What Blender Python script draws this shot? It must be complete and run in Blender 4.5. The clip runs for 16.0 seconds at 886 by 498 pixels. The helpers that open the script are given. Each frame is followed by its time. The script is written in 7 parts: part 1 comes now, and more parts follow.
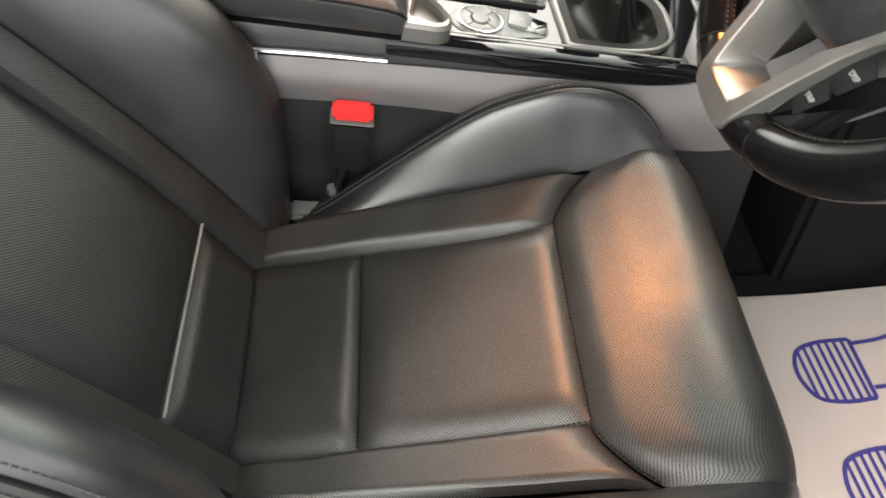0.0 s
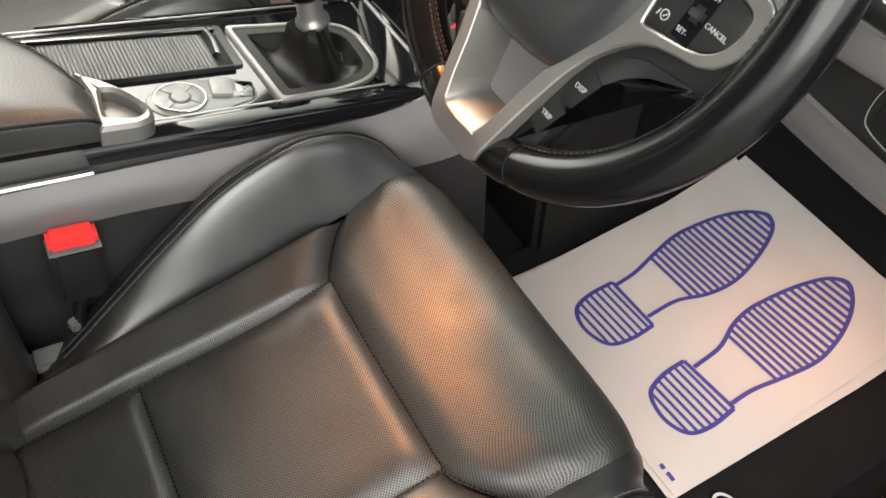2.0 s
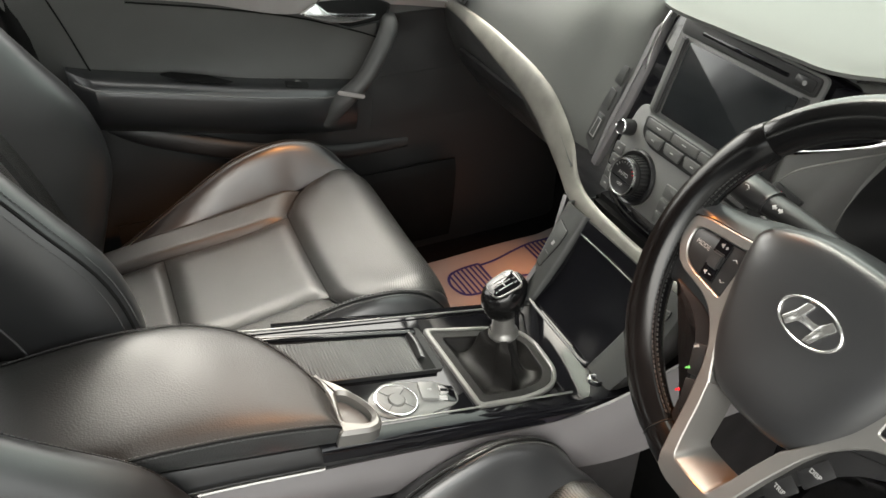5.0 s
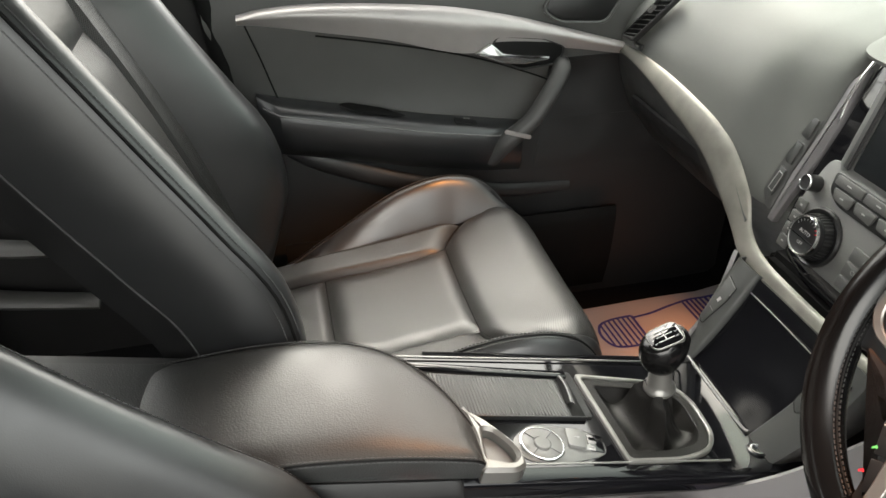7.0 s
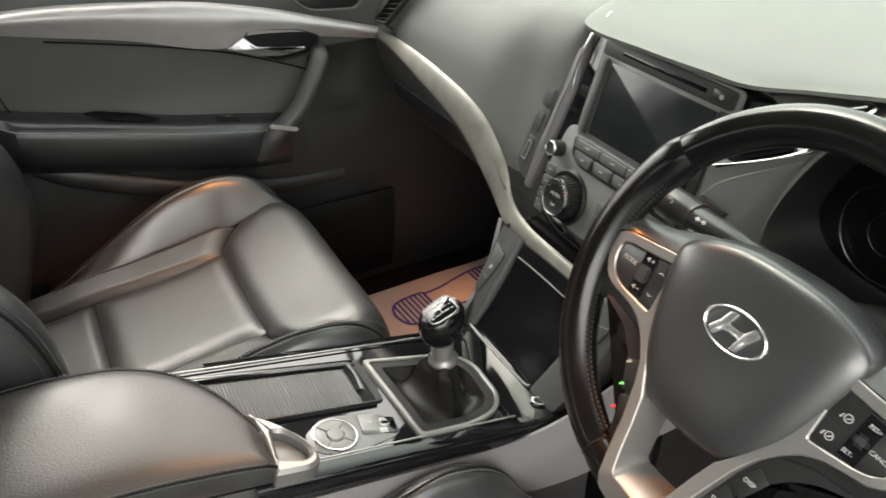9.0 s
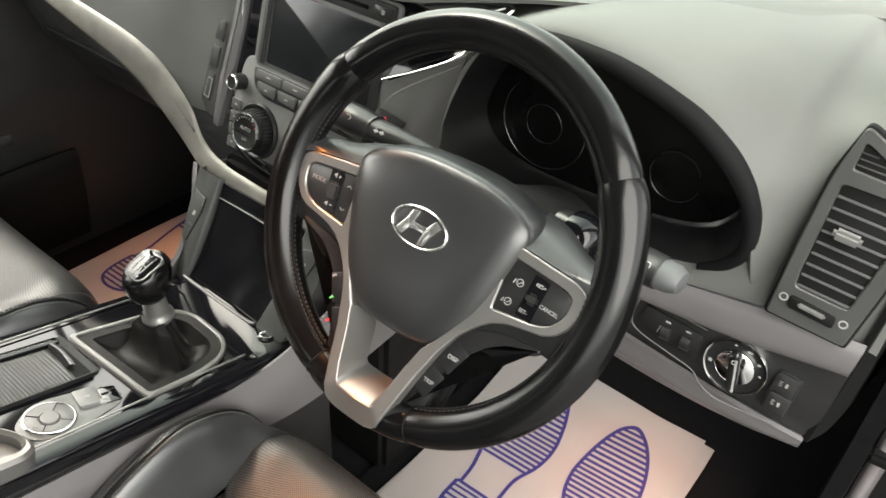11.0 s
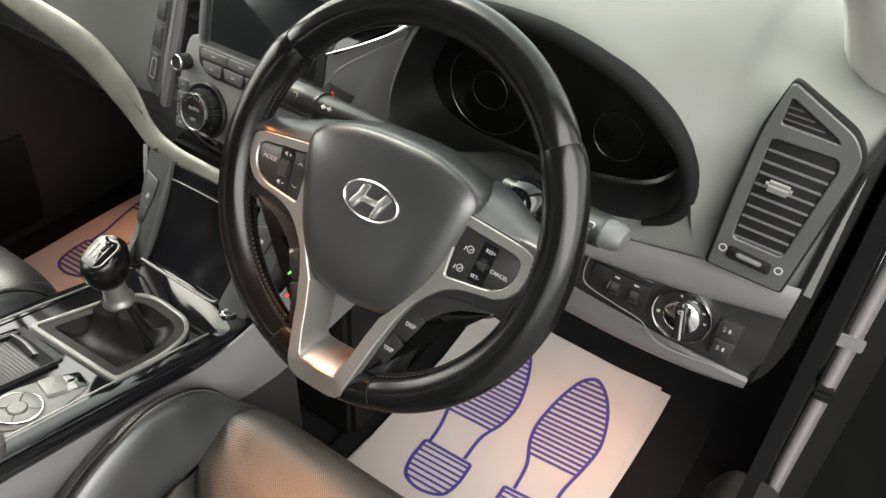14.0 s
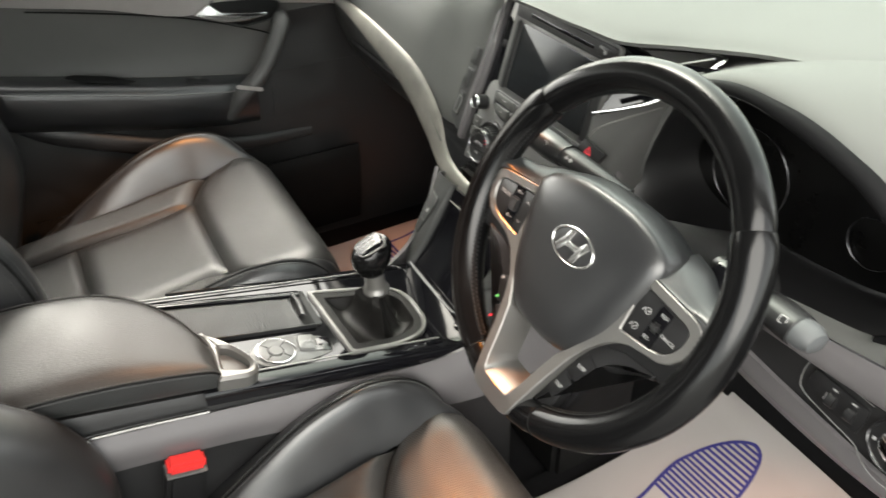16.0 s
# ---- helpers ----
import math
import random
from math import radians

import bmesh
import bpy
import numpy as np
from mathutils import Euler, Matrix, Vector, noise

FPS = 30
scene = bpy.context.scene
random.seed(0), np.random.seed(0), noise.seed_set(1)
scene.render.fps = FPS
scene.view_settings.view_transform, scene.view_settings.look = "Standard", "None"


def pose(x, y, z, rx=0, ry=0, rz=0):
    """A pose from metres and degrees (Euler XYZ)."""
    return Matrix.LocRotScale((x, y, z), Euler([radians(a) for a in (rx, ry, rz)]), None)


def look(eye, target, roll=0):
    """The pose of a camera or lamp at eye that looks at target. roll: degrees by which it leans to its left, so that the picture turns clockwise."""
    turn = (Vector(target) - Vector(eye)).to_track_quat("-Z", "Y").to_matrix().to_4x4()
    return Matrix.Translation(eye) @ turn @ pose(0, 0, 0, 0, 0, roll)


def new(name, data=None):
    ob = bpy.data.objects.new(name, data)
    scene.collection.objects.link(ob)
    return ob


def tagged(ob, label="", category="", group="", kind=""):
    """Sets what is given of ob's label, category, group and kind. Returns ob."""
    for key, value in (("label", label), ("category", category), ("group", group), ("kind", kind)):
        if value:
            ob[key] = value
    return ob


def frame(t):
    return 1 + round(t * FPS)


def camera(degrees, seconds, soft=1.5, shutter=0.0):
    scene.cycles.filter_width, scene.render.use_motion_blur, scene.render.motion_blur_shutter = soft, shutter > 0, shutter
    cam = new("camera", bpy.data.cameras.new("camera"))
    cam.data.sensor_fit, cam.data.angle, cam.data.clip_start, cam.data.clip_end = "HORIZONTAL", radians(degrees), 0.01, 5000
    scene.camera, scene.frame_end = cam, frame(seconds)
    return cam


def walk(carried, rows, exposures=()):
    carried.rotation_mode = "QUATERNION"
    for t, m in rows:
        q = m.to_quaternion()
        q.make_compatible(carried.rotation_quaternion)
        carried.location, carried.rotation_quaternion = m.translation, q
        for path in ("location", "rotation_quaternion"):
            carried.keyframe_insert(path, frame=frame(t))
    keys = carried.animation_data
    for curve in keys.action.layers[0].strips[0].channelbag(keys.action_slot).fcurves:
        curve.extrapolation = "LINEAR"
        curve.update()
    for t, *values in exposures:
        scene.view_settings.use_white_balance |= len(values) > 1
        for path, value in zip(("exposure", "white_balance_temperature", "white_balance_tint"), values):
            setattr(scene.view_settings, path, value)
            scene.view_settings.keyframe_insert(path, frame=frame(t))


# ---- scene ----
cam = camera(59.5, 16.0, shutter=0.3)
PATH = [
    (0, (0.815, 0.209, 0.881), (-0.468, 0.217, -0.654), -3.4),
    (0.5, (0.804, 0.239, 0.878), (-0.437, 0.368, -0.685), -4.5),
    (1, (0.794, 0.22, 0.88), (-0.384, 0.577, -0.696), -2.1),
    (1.5, (0.766, 0.199, 0.885), (-0.363, 0.701, -0.688), -1.5),
    (2, (0.742, 0.196, 0.896), (-0.361, 0.82, -0.651), -0.3),
    (2.5, (0.733, 0.162, 0.919), (-0.389, 0.877, -0.574), 1.0),
    (3, (0.707, 0.12, 0.963), (-0.481, 0.886, -0.452), 1.9),
    (3.5, (0.674, 0.082, 1.003), (-0.606, 0.866, -0.319), 2.3),
    (4, (0.663, 0.061, 1.031), (-0.705, 0.84, -0.203), 2.2),
    (4.2, (0.66, 0.055, 1.039), (-0.74, 0.829, -0.16), 2.1),
    (6.3, (0.679, 0.042, 1.055), (-0.934, 0.521, -0.027), 0.1),
    (6.5, (0.669, 0.04, 1.038), (-0.969, 0.471, -0.024), -0.2),
    (7, (0.659, 0.028, 1.038), (-1.0, 0.387, -0.02), -0.8),
    (7.5, (0.65, 0.04, 1.034), (-1.017, 0.381, -0.018), -1.9),
    (8, (0.666, 0.079, 1.031), (-0.979, 0.511, -0.02), -2.2),
    (8.5, (0.671, 0.058, 1.037), (-0.902, 0.669, -0.037), -1.3),
    (9, (0.672, 0.07, 1.042), (-0.795, 0.886, -0.045), 0.6),
    (9.5, (0.673, 0.07, 1.036), (-0.684, 1.033, -0.074), 1.8),
    (10, (0.667, 0.069, 1.029), (-0.59, 1.134, -0.105), 1.9),
    (10.2, (0.685, 0.087, 1.03), (-0.502, 1.224, -0.111), 2.8),
    (12.3, (0.716, 0.075, 1.055), (-0.126, 1.409, -0.175), 2.9),
    (12.5, (0.717, 0.077, 1.056), (-0.119, 1.41, -0.178), 2.8),
    (13, (0.721, 0.076, 1.059), (-0.105, 1.406, -0.186), 3.0),
    (13.5, (0.721, 0.076, 1.059), (-0.1, 1.397, -0.198), 3.2),
    (14, (0.723, 0.077, 1.058), (-0.123, 1.376, -0.205), 3.2),
    (14.5, (0.723, 0.076, 1.055), (-0.187, 1.332, -0.208), 2.8),
    (15, (0.727, 0.093, 1.064), (-0.334, 1.236, -0.188), 1.5),
    (15.5, (0.802, 0.125, 1.076), (-0.445, 1.113, -0.137), 0.5),
    (16, (0.843, 0.111, 1.089), (-0.594, 0.873, -0.074), -0.7),
]
walk(cam, [(t, look(eye, target, roll)) for t, eye, target, roll in PATH])

# ---- world and light ----
world = bpy.data.worlds.new("overcast_sky")
scene.world = world
world.use_nodes = True
wn = world.node_tree.nodes
wl = world.node_tree.links
bg = wn["Background"]
sky = wn.new("ShaderNodeTexSky")
sky.sky_type = "NISHITA"
sky.sun_disc = False
sky.sun_elevation = radians(54)
sky.sun_rotation = radians(-82)
sky.air_density, sky.dust_density, sky.ozone_density = 1.0, 4.0, 1.0
soften = wn.new("ShaderNodeHueSaturation")
soften.inputs["Saturation"].default_value = 0.22
wl.new(sky.outputs[0], soften.inputs["Color"])
wl.new(soften.outputs[0], bg.inputs["Color"])
bg.inputs["Strength"].default_value = 0.13

sun = new("sun", bpy.data.lights.new("sun", "SUN"))
sun.data.energy, sun.data.angle, sun.data.color = 0.66, radians(60), (1.0, 0.97, 0.97)
sun.matrix_world = look((2.6, -1.7, 2.9), (0, 0, 0))

# unseen warm lamps added for the orange glow on seats, armrest and mats: three by the roof console, one under the dash
# in each footwell
lamp = new("roof_warm_lamp", bpy.data.lights.new("roof_warm_lamp", "AREA"))
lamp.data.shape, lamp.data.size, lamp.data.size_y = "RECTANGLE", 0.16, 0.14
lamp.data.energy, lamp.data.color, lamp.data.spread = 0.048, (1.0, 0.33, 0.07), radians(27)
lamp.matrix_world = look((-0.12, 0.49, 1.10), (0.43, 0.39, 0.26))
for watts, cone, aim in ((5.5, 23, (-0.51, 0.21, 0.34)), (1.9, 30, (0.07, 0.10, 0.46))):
    lamp = new("roof_warm_spot", bpy.data.lights.new("roof_warm_spot", "SPOT"))
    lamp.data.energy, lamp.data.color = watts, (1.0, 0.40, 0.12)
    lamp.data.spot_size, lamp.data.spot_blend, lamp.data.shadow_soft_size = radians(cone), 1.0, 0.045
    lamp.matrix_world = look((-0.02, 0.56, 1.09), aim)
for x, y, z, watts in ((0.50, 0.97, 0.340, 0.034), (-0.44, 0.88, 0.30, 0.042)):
    lamp = new("footwell_fill", bpy.data.lights.new("footwell_fill", "AREA"))
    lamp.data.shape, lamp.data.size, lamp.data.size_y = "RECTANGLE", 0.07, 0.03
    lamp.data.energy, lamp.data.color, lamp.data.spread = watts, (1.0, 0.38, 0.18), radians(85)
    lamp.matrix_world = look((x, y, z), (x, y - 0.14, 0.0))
scene.view_settings.exposure = 3.39
scene.view_settings.use_white_balance = True
scene.view_settings.white_balance_temperature = 7050
scene.view_settings.white_balance_tint = 5.5


# ---- materials ----
def material(name, base, rough=0.5, metal=0.0, var=0.12, vscale=18.0, grain=0.0, gscale=900.0, coat=0.0, spec=0.5, rvar=0.08, pattern=None):
    """A surface with uneven tone and gloss at a coarse scale and relief at a fine one."""
    m = bpy.data.materials.new(name)
    m.use_nodes = True
    n, l = m.node_tree.nodes, m.node_tree.links
    b = n["Principled BSDF"]
    tc = n.new("ShaderNodeTexCoord")
    big = n.new("ShaderNodeTexNoise")
    big.inputs["Scale"].default_value, big.inputs["Detail"].default_value = vscale, 5.0
    l.new(tc.outputs["Object"], big.inputs["Vector"])
    ramp = n.new("ShaderNodeMapRange")
    ramp.inputs["From Min"].default_value, ramp.inputs["From Max"].default_value = 0.3, 0.7
    ramp.inputs["To Min"].default_value, ramp.inputs["To Max"].default_value = 1.0 - var, 1.0 + var
    l.new(big.outputs["Fac"], ramp.inputs["Value"])
    mul = n.new("ShaderNodeVectorMath")
    mul.operation = "SCALE"
    mul.inputs[0].default_value = base
    l.new(ramp.outputs[0], mul.inputs["Scale"])
    l.new(mul.outputs[0], b.inputs["Base Color"])
    rr = n.new("ShaderNodeMapRange")
    rr.inputs["From Min"].default_value, rr.inputs["From Max"].default_value = 0.3, 0.7
    rr.inputs["To Min"].default_value, rr.inputs["To Max"].default_value = max(0.02, rough - rvar), rough + rvar
    l.new(big.outputs["Fac"], rr.inputs["Value"])
    l.new(rr.outputs[0], b.inputs["Roughness"])
    b.inputs["Metallic"].default_value = metal
    b.inputs["Specular IOR Level"].default_value = spec
    b.inputs["Coat Weight"].default_value = coat
    b.inputs["Coat Roughness"].default_value = 0.03
    if grain or pattern:
        bump = n.new("ShaderNodeBump")
        bump.inputs["Distance"].default_value = 0.001
        bump.inputs["Strength"].default_value = min(1.0, grain if grain else 0.5)
        if pattern == "perforated":
            uv = n.new("ShaderNodeUVMap")
            uv.uv_map = "metres"
            height = dots(n, l, uv.outputs[0], 0.0033, 0.30)
            bump.inputs["Strength"].default_value = 0.18
            dark = n.new("ShaderNodeMix")
            dark.data_type = "RGBA"
            l.new(height, dark.inputs["Factor"])
            dark.inputs[6].default_value = (0.010, 0.010, 0.010, 1)
            l.new(mul.outputs[0], dark.inputs[7])
            l.new(dark.outputs[2], b.inputs["Base Color"])
            l.new(height, bump.inputs["Height"])
            # the pin holes give no gloss
            sp = n.new("ShaderNodeMath")
            sp.operation = "MULTIPLY"
            sp.inputs[1].default_value = spec
            l.new(height, sp.inputs[0])
            l.new(sp.outputs[0], b.inputs["Specular IOR Level"])
        else:
            fine = n.new("ShaderNodeTexVoronoi" if pattern == "hide" else "ShaderNodeTexNoise")
            fine.inputs["Scale"].default_value = gscale
            l.new(tc.outputs["Object"], fine.inputs["Vector"])
            l.new(fine.outputs["Distance" if pattern == "hide" else "Fac"], bump.inputs["Height"])
        l.new(bump.outputs[0], b.inputs["Normal"])
    return m


def dots(n, l, vec, pitch, radius):
    """0 inside the pin holes of a staggered grid, 1 between them."""
    def op(kind, a, c=None):
        k = n.new("ShaderNodeMath")
        k.operation = kind
        for i, v in enumerate((a, c)):
            if v is None:
                continue
            if isinstance(v, (int, float)):
                k.inputs[i].default_value = v
            else:
                l.new(v, k.inputs[i])
        return k.outputs[0]
    sep = n.new("ShaderNodeSeparateXYZ")
    l.new(vec, sep.inputs[0])
    u, v = op("DIVIDE", sep.outputs[0], pitch), op("DIVIDE", sep.outputs[1], pitch * 0.5)
    row = op("FLOOR", v)
    u2 = op("ADD", u, op("MULTIPLY", op("MODULO", row, 2.0), 0.5))
    du = op("SUBTRACT", op("FRACT", u2), 0.5)
    dv = op("MULTIPLY", op("SUBTRACT", op("FRACT", v), 0.5), 0.5)
    d = op("SQRT", op("ADD", op("MULTIPLY", du, du), op("MULTIPLY", dv, dv)))
    mr = n.new("ShaderNodeMapRange")
    mr.interpolation_type = "SMOOTHSTEP"
    mr.inputs["From Min"].default_value, mr.inputs["From Max"].default_value = radius * 0.4, radius * 0.9
    l.new(d, mr.inputs["Value"])
    return mr.outputs[0]


LEATHER = material("black_leather", (0.015, 0.0155, 0.0165), 0.35, spec=0.86, grain=0.05, gscale=800, pattern="hide", rvar=0.05)
ARM_LEATHER = material("grained_leather", (0.026, 0.027, 0.027), 0.45, spec=0.52, grain=0.20, gscale=520, pattern="hide", rvar=0.05)
PERF = material("perforated_leather", (0.0165, 0.0163, 0.0156), 0.44, spec=0.70, pattern="perforated", rvar=0.05)
RIM_LEATHER = material("worn_rim_leather", (0.0035, 0.0035, 0.0037), 0.20, spec=0.30, grain=0.04, gscale=900, pattern="hide", rvar=0.05)
THREAD = material("grey_thread", (0.045, 0.045, 0.045), 0.7)
BLACK_THREAD = material("black_thread", (0.008, 0.008, 0.008), 0.6)
AIRBAG = material("airbag_plastic", (0.017, 0.0175, 0.0185), 0.33, spec=0.70, grain=0.05, gscale=900, pattern="hide", var=0.04, rvar=0.02)
SEAM = material("pale_seam", (0.22, 0.23, 0.22), 0.5)
DASH = material("dash_soft_plastic", (0.108, 0.110, 0.105), 0.62, spec=0.13, grain=0.16, gscale=1100, pattern="hide", var=0.06, vscale=5)
VENT_GREY = material("vent_plastic", (0.036, 0.037, 0.036), 0.45, grain=0.1, gscale=1200, var=0.05)
ROLLER = material("roller_plastic", (0.030, 0.031, 0.031), 0.5, spec=0.4)
CONTROL = material("control_panel_plastic", (0.125, 0.125, 0.121), 0.40, grain=0.1, gscale=1500, var=0.06)
DARKPLASTIC = material("dark_plastic", (0.014, 0.014, 0.0145), 0.46, grain=0.14, gscale=1100, pattern="hide")
DOORPLASTIC = material("door_soft_plastic", (0.068, 0.068, 0.066), 0.46, grain=0.16, gscale=1100, pattern="hide", var=0.06)
SMOOTHBLACK = material("satin_black", (0.009, 0.009, 0.0095), 0.36, var=0.1)
GLOSS = material("piano_black", (0.004, 0.004, 0.005), 0.05, spec=0.36, rvar=0.02)
SILVER = material("silver_paint", (0.20, 0.196, 0.188), 0.36, metal=0.7, var=0.04, grain=0.06, gscale=3000)
SATIN = material("satin_grey_paint", (0.125, 0.119, 0.122), 0.45, metal=0.3, var=0.04)
BAND = material("champagne_satin_trim", (0.165, 0.160, 0.141), 0.47, metal=0.40, var=0.22, vscale=28, grain=0.16, gscale=700)
BRIGHT = material("bright_satin_metal", (0.58, 0.58, 0.57), 0.19, metal=0.88, var=0.03, rvar=0.04)
DOORBAND = material("satin_silver_trim", (0.40, 0.38, 0.37), 0.40, metal=0.45, var=0.05, vscale=30, grain=0.06, gscale=2000)
CHROME = material("chrome", (0.80, 0.80, 0.80), 0.09, metal=1.0, var=0.02, rvar=0.03)
CARPET = material("black_carpet", (0.0045, 0.0045, 0.005), 0.95, grain=1.0, gscale=500, spec=0.1, var=0.3, vscale=60)
RUBBER = material("black_rubber", (0.0045, 0.0045, 0.0045), 0.65, spec=0.15)
PAPER = material("protective_paper", (0.275, 0.258, 0.252), 0.75, var=0.03, vscale=9, grain=0.15, gscale=300)
INK = material("blue_ink", (0.014, 0.014, 0.125), 0.7, var=0.12, vscale=150)
RED = material("red_button", (0.62, 0.030, 0.030), 0.35)
WHITE_MARK = material("white_marking", (0.27, 0.27, 0.265), 0.5)
RED_MARK = material("red_marking", (0.70, 0.02, 0.04), 0.5)
GREEN_MARK = material("green_marking", (0.10, 0.45, 0.12), 0.5)
SCREEN = material("dark_screen", (0.012, 0.0135, 0.015), 0.20, spec=0.5, rvar=0.02)
GAUGE = material("gauge_face", (0.003, 0.003, 0.003), 0.32, spec=0.25)
LENS = material("gauge_ring", (0.07, 0.07, 0.075), 0.25, metal=0.8)
BODYPAINT = material("white_car_paint", (0.165, 0.150, 0.155), 0.35, coat=0.3, var=0.03)
HEADLINER = material("grey_headliner", (0.20, 0.195, 0.19), 0.95, var=0.05, grain=0.3, gscale=600)
PILLAR = material("pale_pillar_trim", (0.36, 0.355, 0.34), 0.7, var=0.04, grain=0.25, gscale=900)
ASPHALT = material("asphalt", (0.09, 0.09, 0.088), 0.9, var=0.25, vscale=3, grain=0.8, gscale=120)
GREY_PLASTIC = material("grey_plastic", (0.12, 0.12, 0.117), 0.4)
ARM_PLASTIC = material("stalk_arm_plastic", (0.010, 0.010, 0.0105), 0.36, spec=0.45, grain=0.05, gscale=1200)
STALK = material("stalk_plastic", (0.008, 0.008, 0.0085), 0.6, spec=0.06, grain=0.1, gscale=1200)
DOORLOWER = material("door_lower_plastic", (0.042, 0.042, 0.041), 0.5, grain=0.16, gscale=1100, pattern="hide", var=0.06)


# ---- kit ----
def mesh_of(name, bm, mat):
    me = bpy.data.meshes.new(name)
    bm.to_mesh(me)
    bm.free()
    for p in me.polygons:
        p.use_smooth = True
    if mat is not None:
        me.materials.append(mat)
    return me


def thing(name, label, category, at=(0, 0, 0), group="", kind=""):
    ob = new(name)
    ob.empty_display_size = 0.05
    ob.location = at
    return tagged(ob, label, category, group, kind)


def part(name, bm, mat, parent=None, label="", edge=42):
    """One mesh object under a thing or a part. The geometry is given in world metres."""
    ob = new(name, mesh_of(name, bm, mat))
    if edge:
        sharpen(ob.data, edge)
    if parent is not None:
        ob.parent = parent
        if parent.parent is None:
            ob.matrix_parent_inverse = parent.matrix_basis.inverted()
    return tagged(ob, label) if label else ob


def sharpen(me, degrees=35):
    bm = bmesh.new()
    bm.from_mesh(me)
    for e in bm.edges:
        if len(e.link_faces) == 2 and e.calc_face_angle(0) > radians(degrees):
            e.smooth = False
    bm.to_mesh(me)
    bm.free()


def spline(pts, n, closed=False):
    """n points along a smooth curve through pts, evenly by parameter (Catmull-Rom)."""
    p = np.array(pts, float)
    k = len(p)
    out = []
    segs = k if closed else k - 1
    for i in range(n):
        t = i * segs / n if closed else i * segs / (n - 1)
        j = min(int(t), segs - 1)
        f = t - j
        if closed:
            a, b, c, d = p[(j - 1) % k], p[j % k], p[(j + 1) % k], p[(j + 2) % k]
        else:
            b, c = p[j], p[j + 1]
            a = p[j - 1] if j > 0 else 2 * b - c
            d = p[j + 2] if j + 2 < k else 2 * c - b
        out.append(0.5 * (2 * b + (c - a) * f + (2 * a - 5 * b + 4 * c - d) * f * f + (3 * b - a - 3 * c + d) * f ** 3))
    return np.array(out)


def grid_mesh(P, thick=0.0, up=None):
    """A sheet through the points P[row][column], with a metre UV map; thick: a closed slab, grown behind the sheet."""
    P = np.array(P, float)
    r, c = P.shape[:2]
    bm = bmesh.new()
    lay = bm.loops.layers.uv.new("metres")
    du = np.zeros((r, c))
    dv = np.zeros((r, c))
    for i in range(r):
        for j in range(c):
            if j:
                du[i, j] = du[i, j - 1] + np.linalg.norm(P[i, j] - P[i, j - 1])
            if i:
                dv[i, j] = dv[i - 1, j] + np.linalg.norm(P[i, j] - P[i - 1, j])
    du -= du[:, c // 2:c // 2 + 1]
    V = [[bm.verts.new(P[i, j]) for j in range(c)] for i in range(r)]
    for i in range(r - 1):
        for j in range(c - 1):
            f = bm.faces.new((V[i][j], V[i][j + 1], V[i + 1][j + 1], V[i + 1][j]))
            for lp, (a, b) in zip(f.loops, ((i, j), (i, j + 1), (i + 1, j + 1), (i + 1, j))):
                lp[lay].uv = (du[a, b], dv[a, b])
    bm.normal_update()
    if up is not None:
        tot = Vector((0, 0, 0))
        for f in bm.faces:
            tot += f.normal * f.calc_area()
        if tot.dot(Vector(up)) < 0:
            bmesh.ops.reverse_faces(bm, faces=bm.faces)
            bm.normal_update()
    if thick:
        B = [[bm.verts.new(V[i][j].co - V[i][j].normal * thick) for j in range(c)] for i in range(r)]
        flip = bm.faces[:] and None
        bm.faces.ensure_lookup_table()
        f0 = bm.faces[0]
        fwd = [v for v in f0.verts]
        ordered = fwd.index(V[0][1]) == (fwd.index(V[0][0]) + 1) % 4
        def face(*v):
            bm.faces.new(v if ordered else tuple(reversed(v)))
        for i in range(r - 1):
            for j in range(c - 1):
                face(B[i][j], B[i + 1][j], B[i + 1][j + 1], B[i][j + 1])
        for j in range(c - 1):
            face(V[0][j], B[0][j], B[0][j + 1], V[0][j + 1])
            face(V[r - 1][j + 1], B[r - 1][j + 1], B[r - 1][j], V[r - 1][j])
        for i in range(r - 1):
            face(V[i + 1][0], B[i + 1][0], B[i][0], V[i][0])
            face(V[i][c - 1], B[i][c - 1], B[i + 1][c - 1], V[i + 1][c - 1])
    return bm


def sheet(ctrl, nu=24, nv=24, thick=0.0, up=None):
    """A smooth sheet through a coarse grid of control points (rows of points)."""
    rows = [spline(r, nu) for r in ctrl]
    cols = [spline([r[j] for r in rows], nv) for j in range(nu)]
    P = [[cols[j][i] for j in range(nu)] for i in range(nv)]
    return grid_mesh(P, thick, up)


def loft(rings, caps=True):
    """Closed rings of equal length joined into one skin."""
    bm = bmesh.new()
    V = [[bm.verts.new(p) for p in ring] for ring in rings]
    k = len(V[0])
    for a, b in zip(V, V[1:]):
        for j in range(k):
            bm.faces.new((a[j], a[(j + 1) % k], b[(j + 1) % k], b[j]))
    if caps:
        bm.faces.new(list(reversed(V[0])))
        bm.faces.new(V[-1])
    bmesh.ops.recalc_face_normals(bm, faces=bm.faces)
    return bm


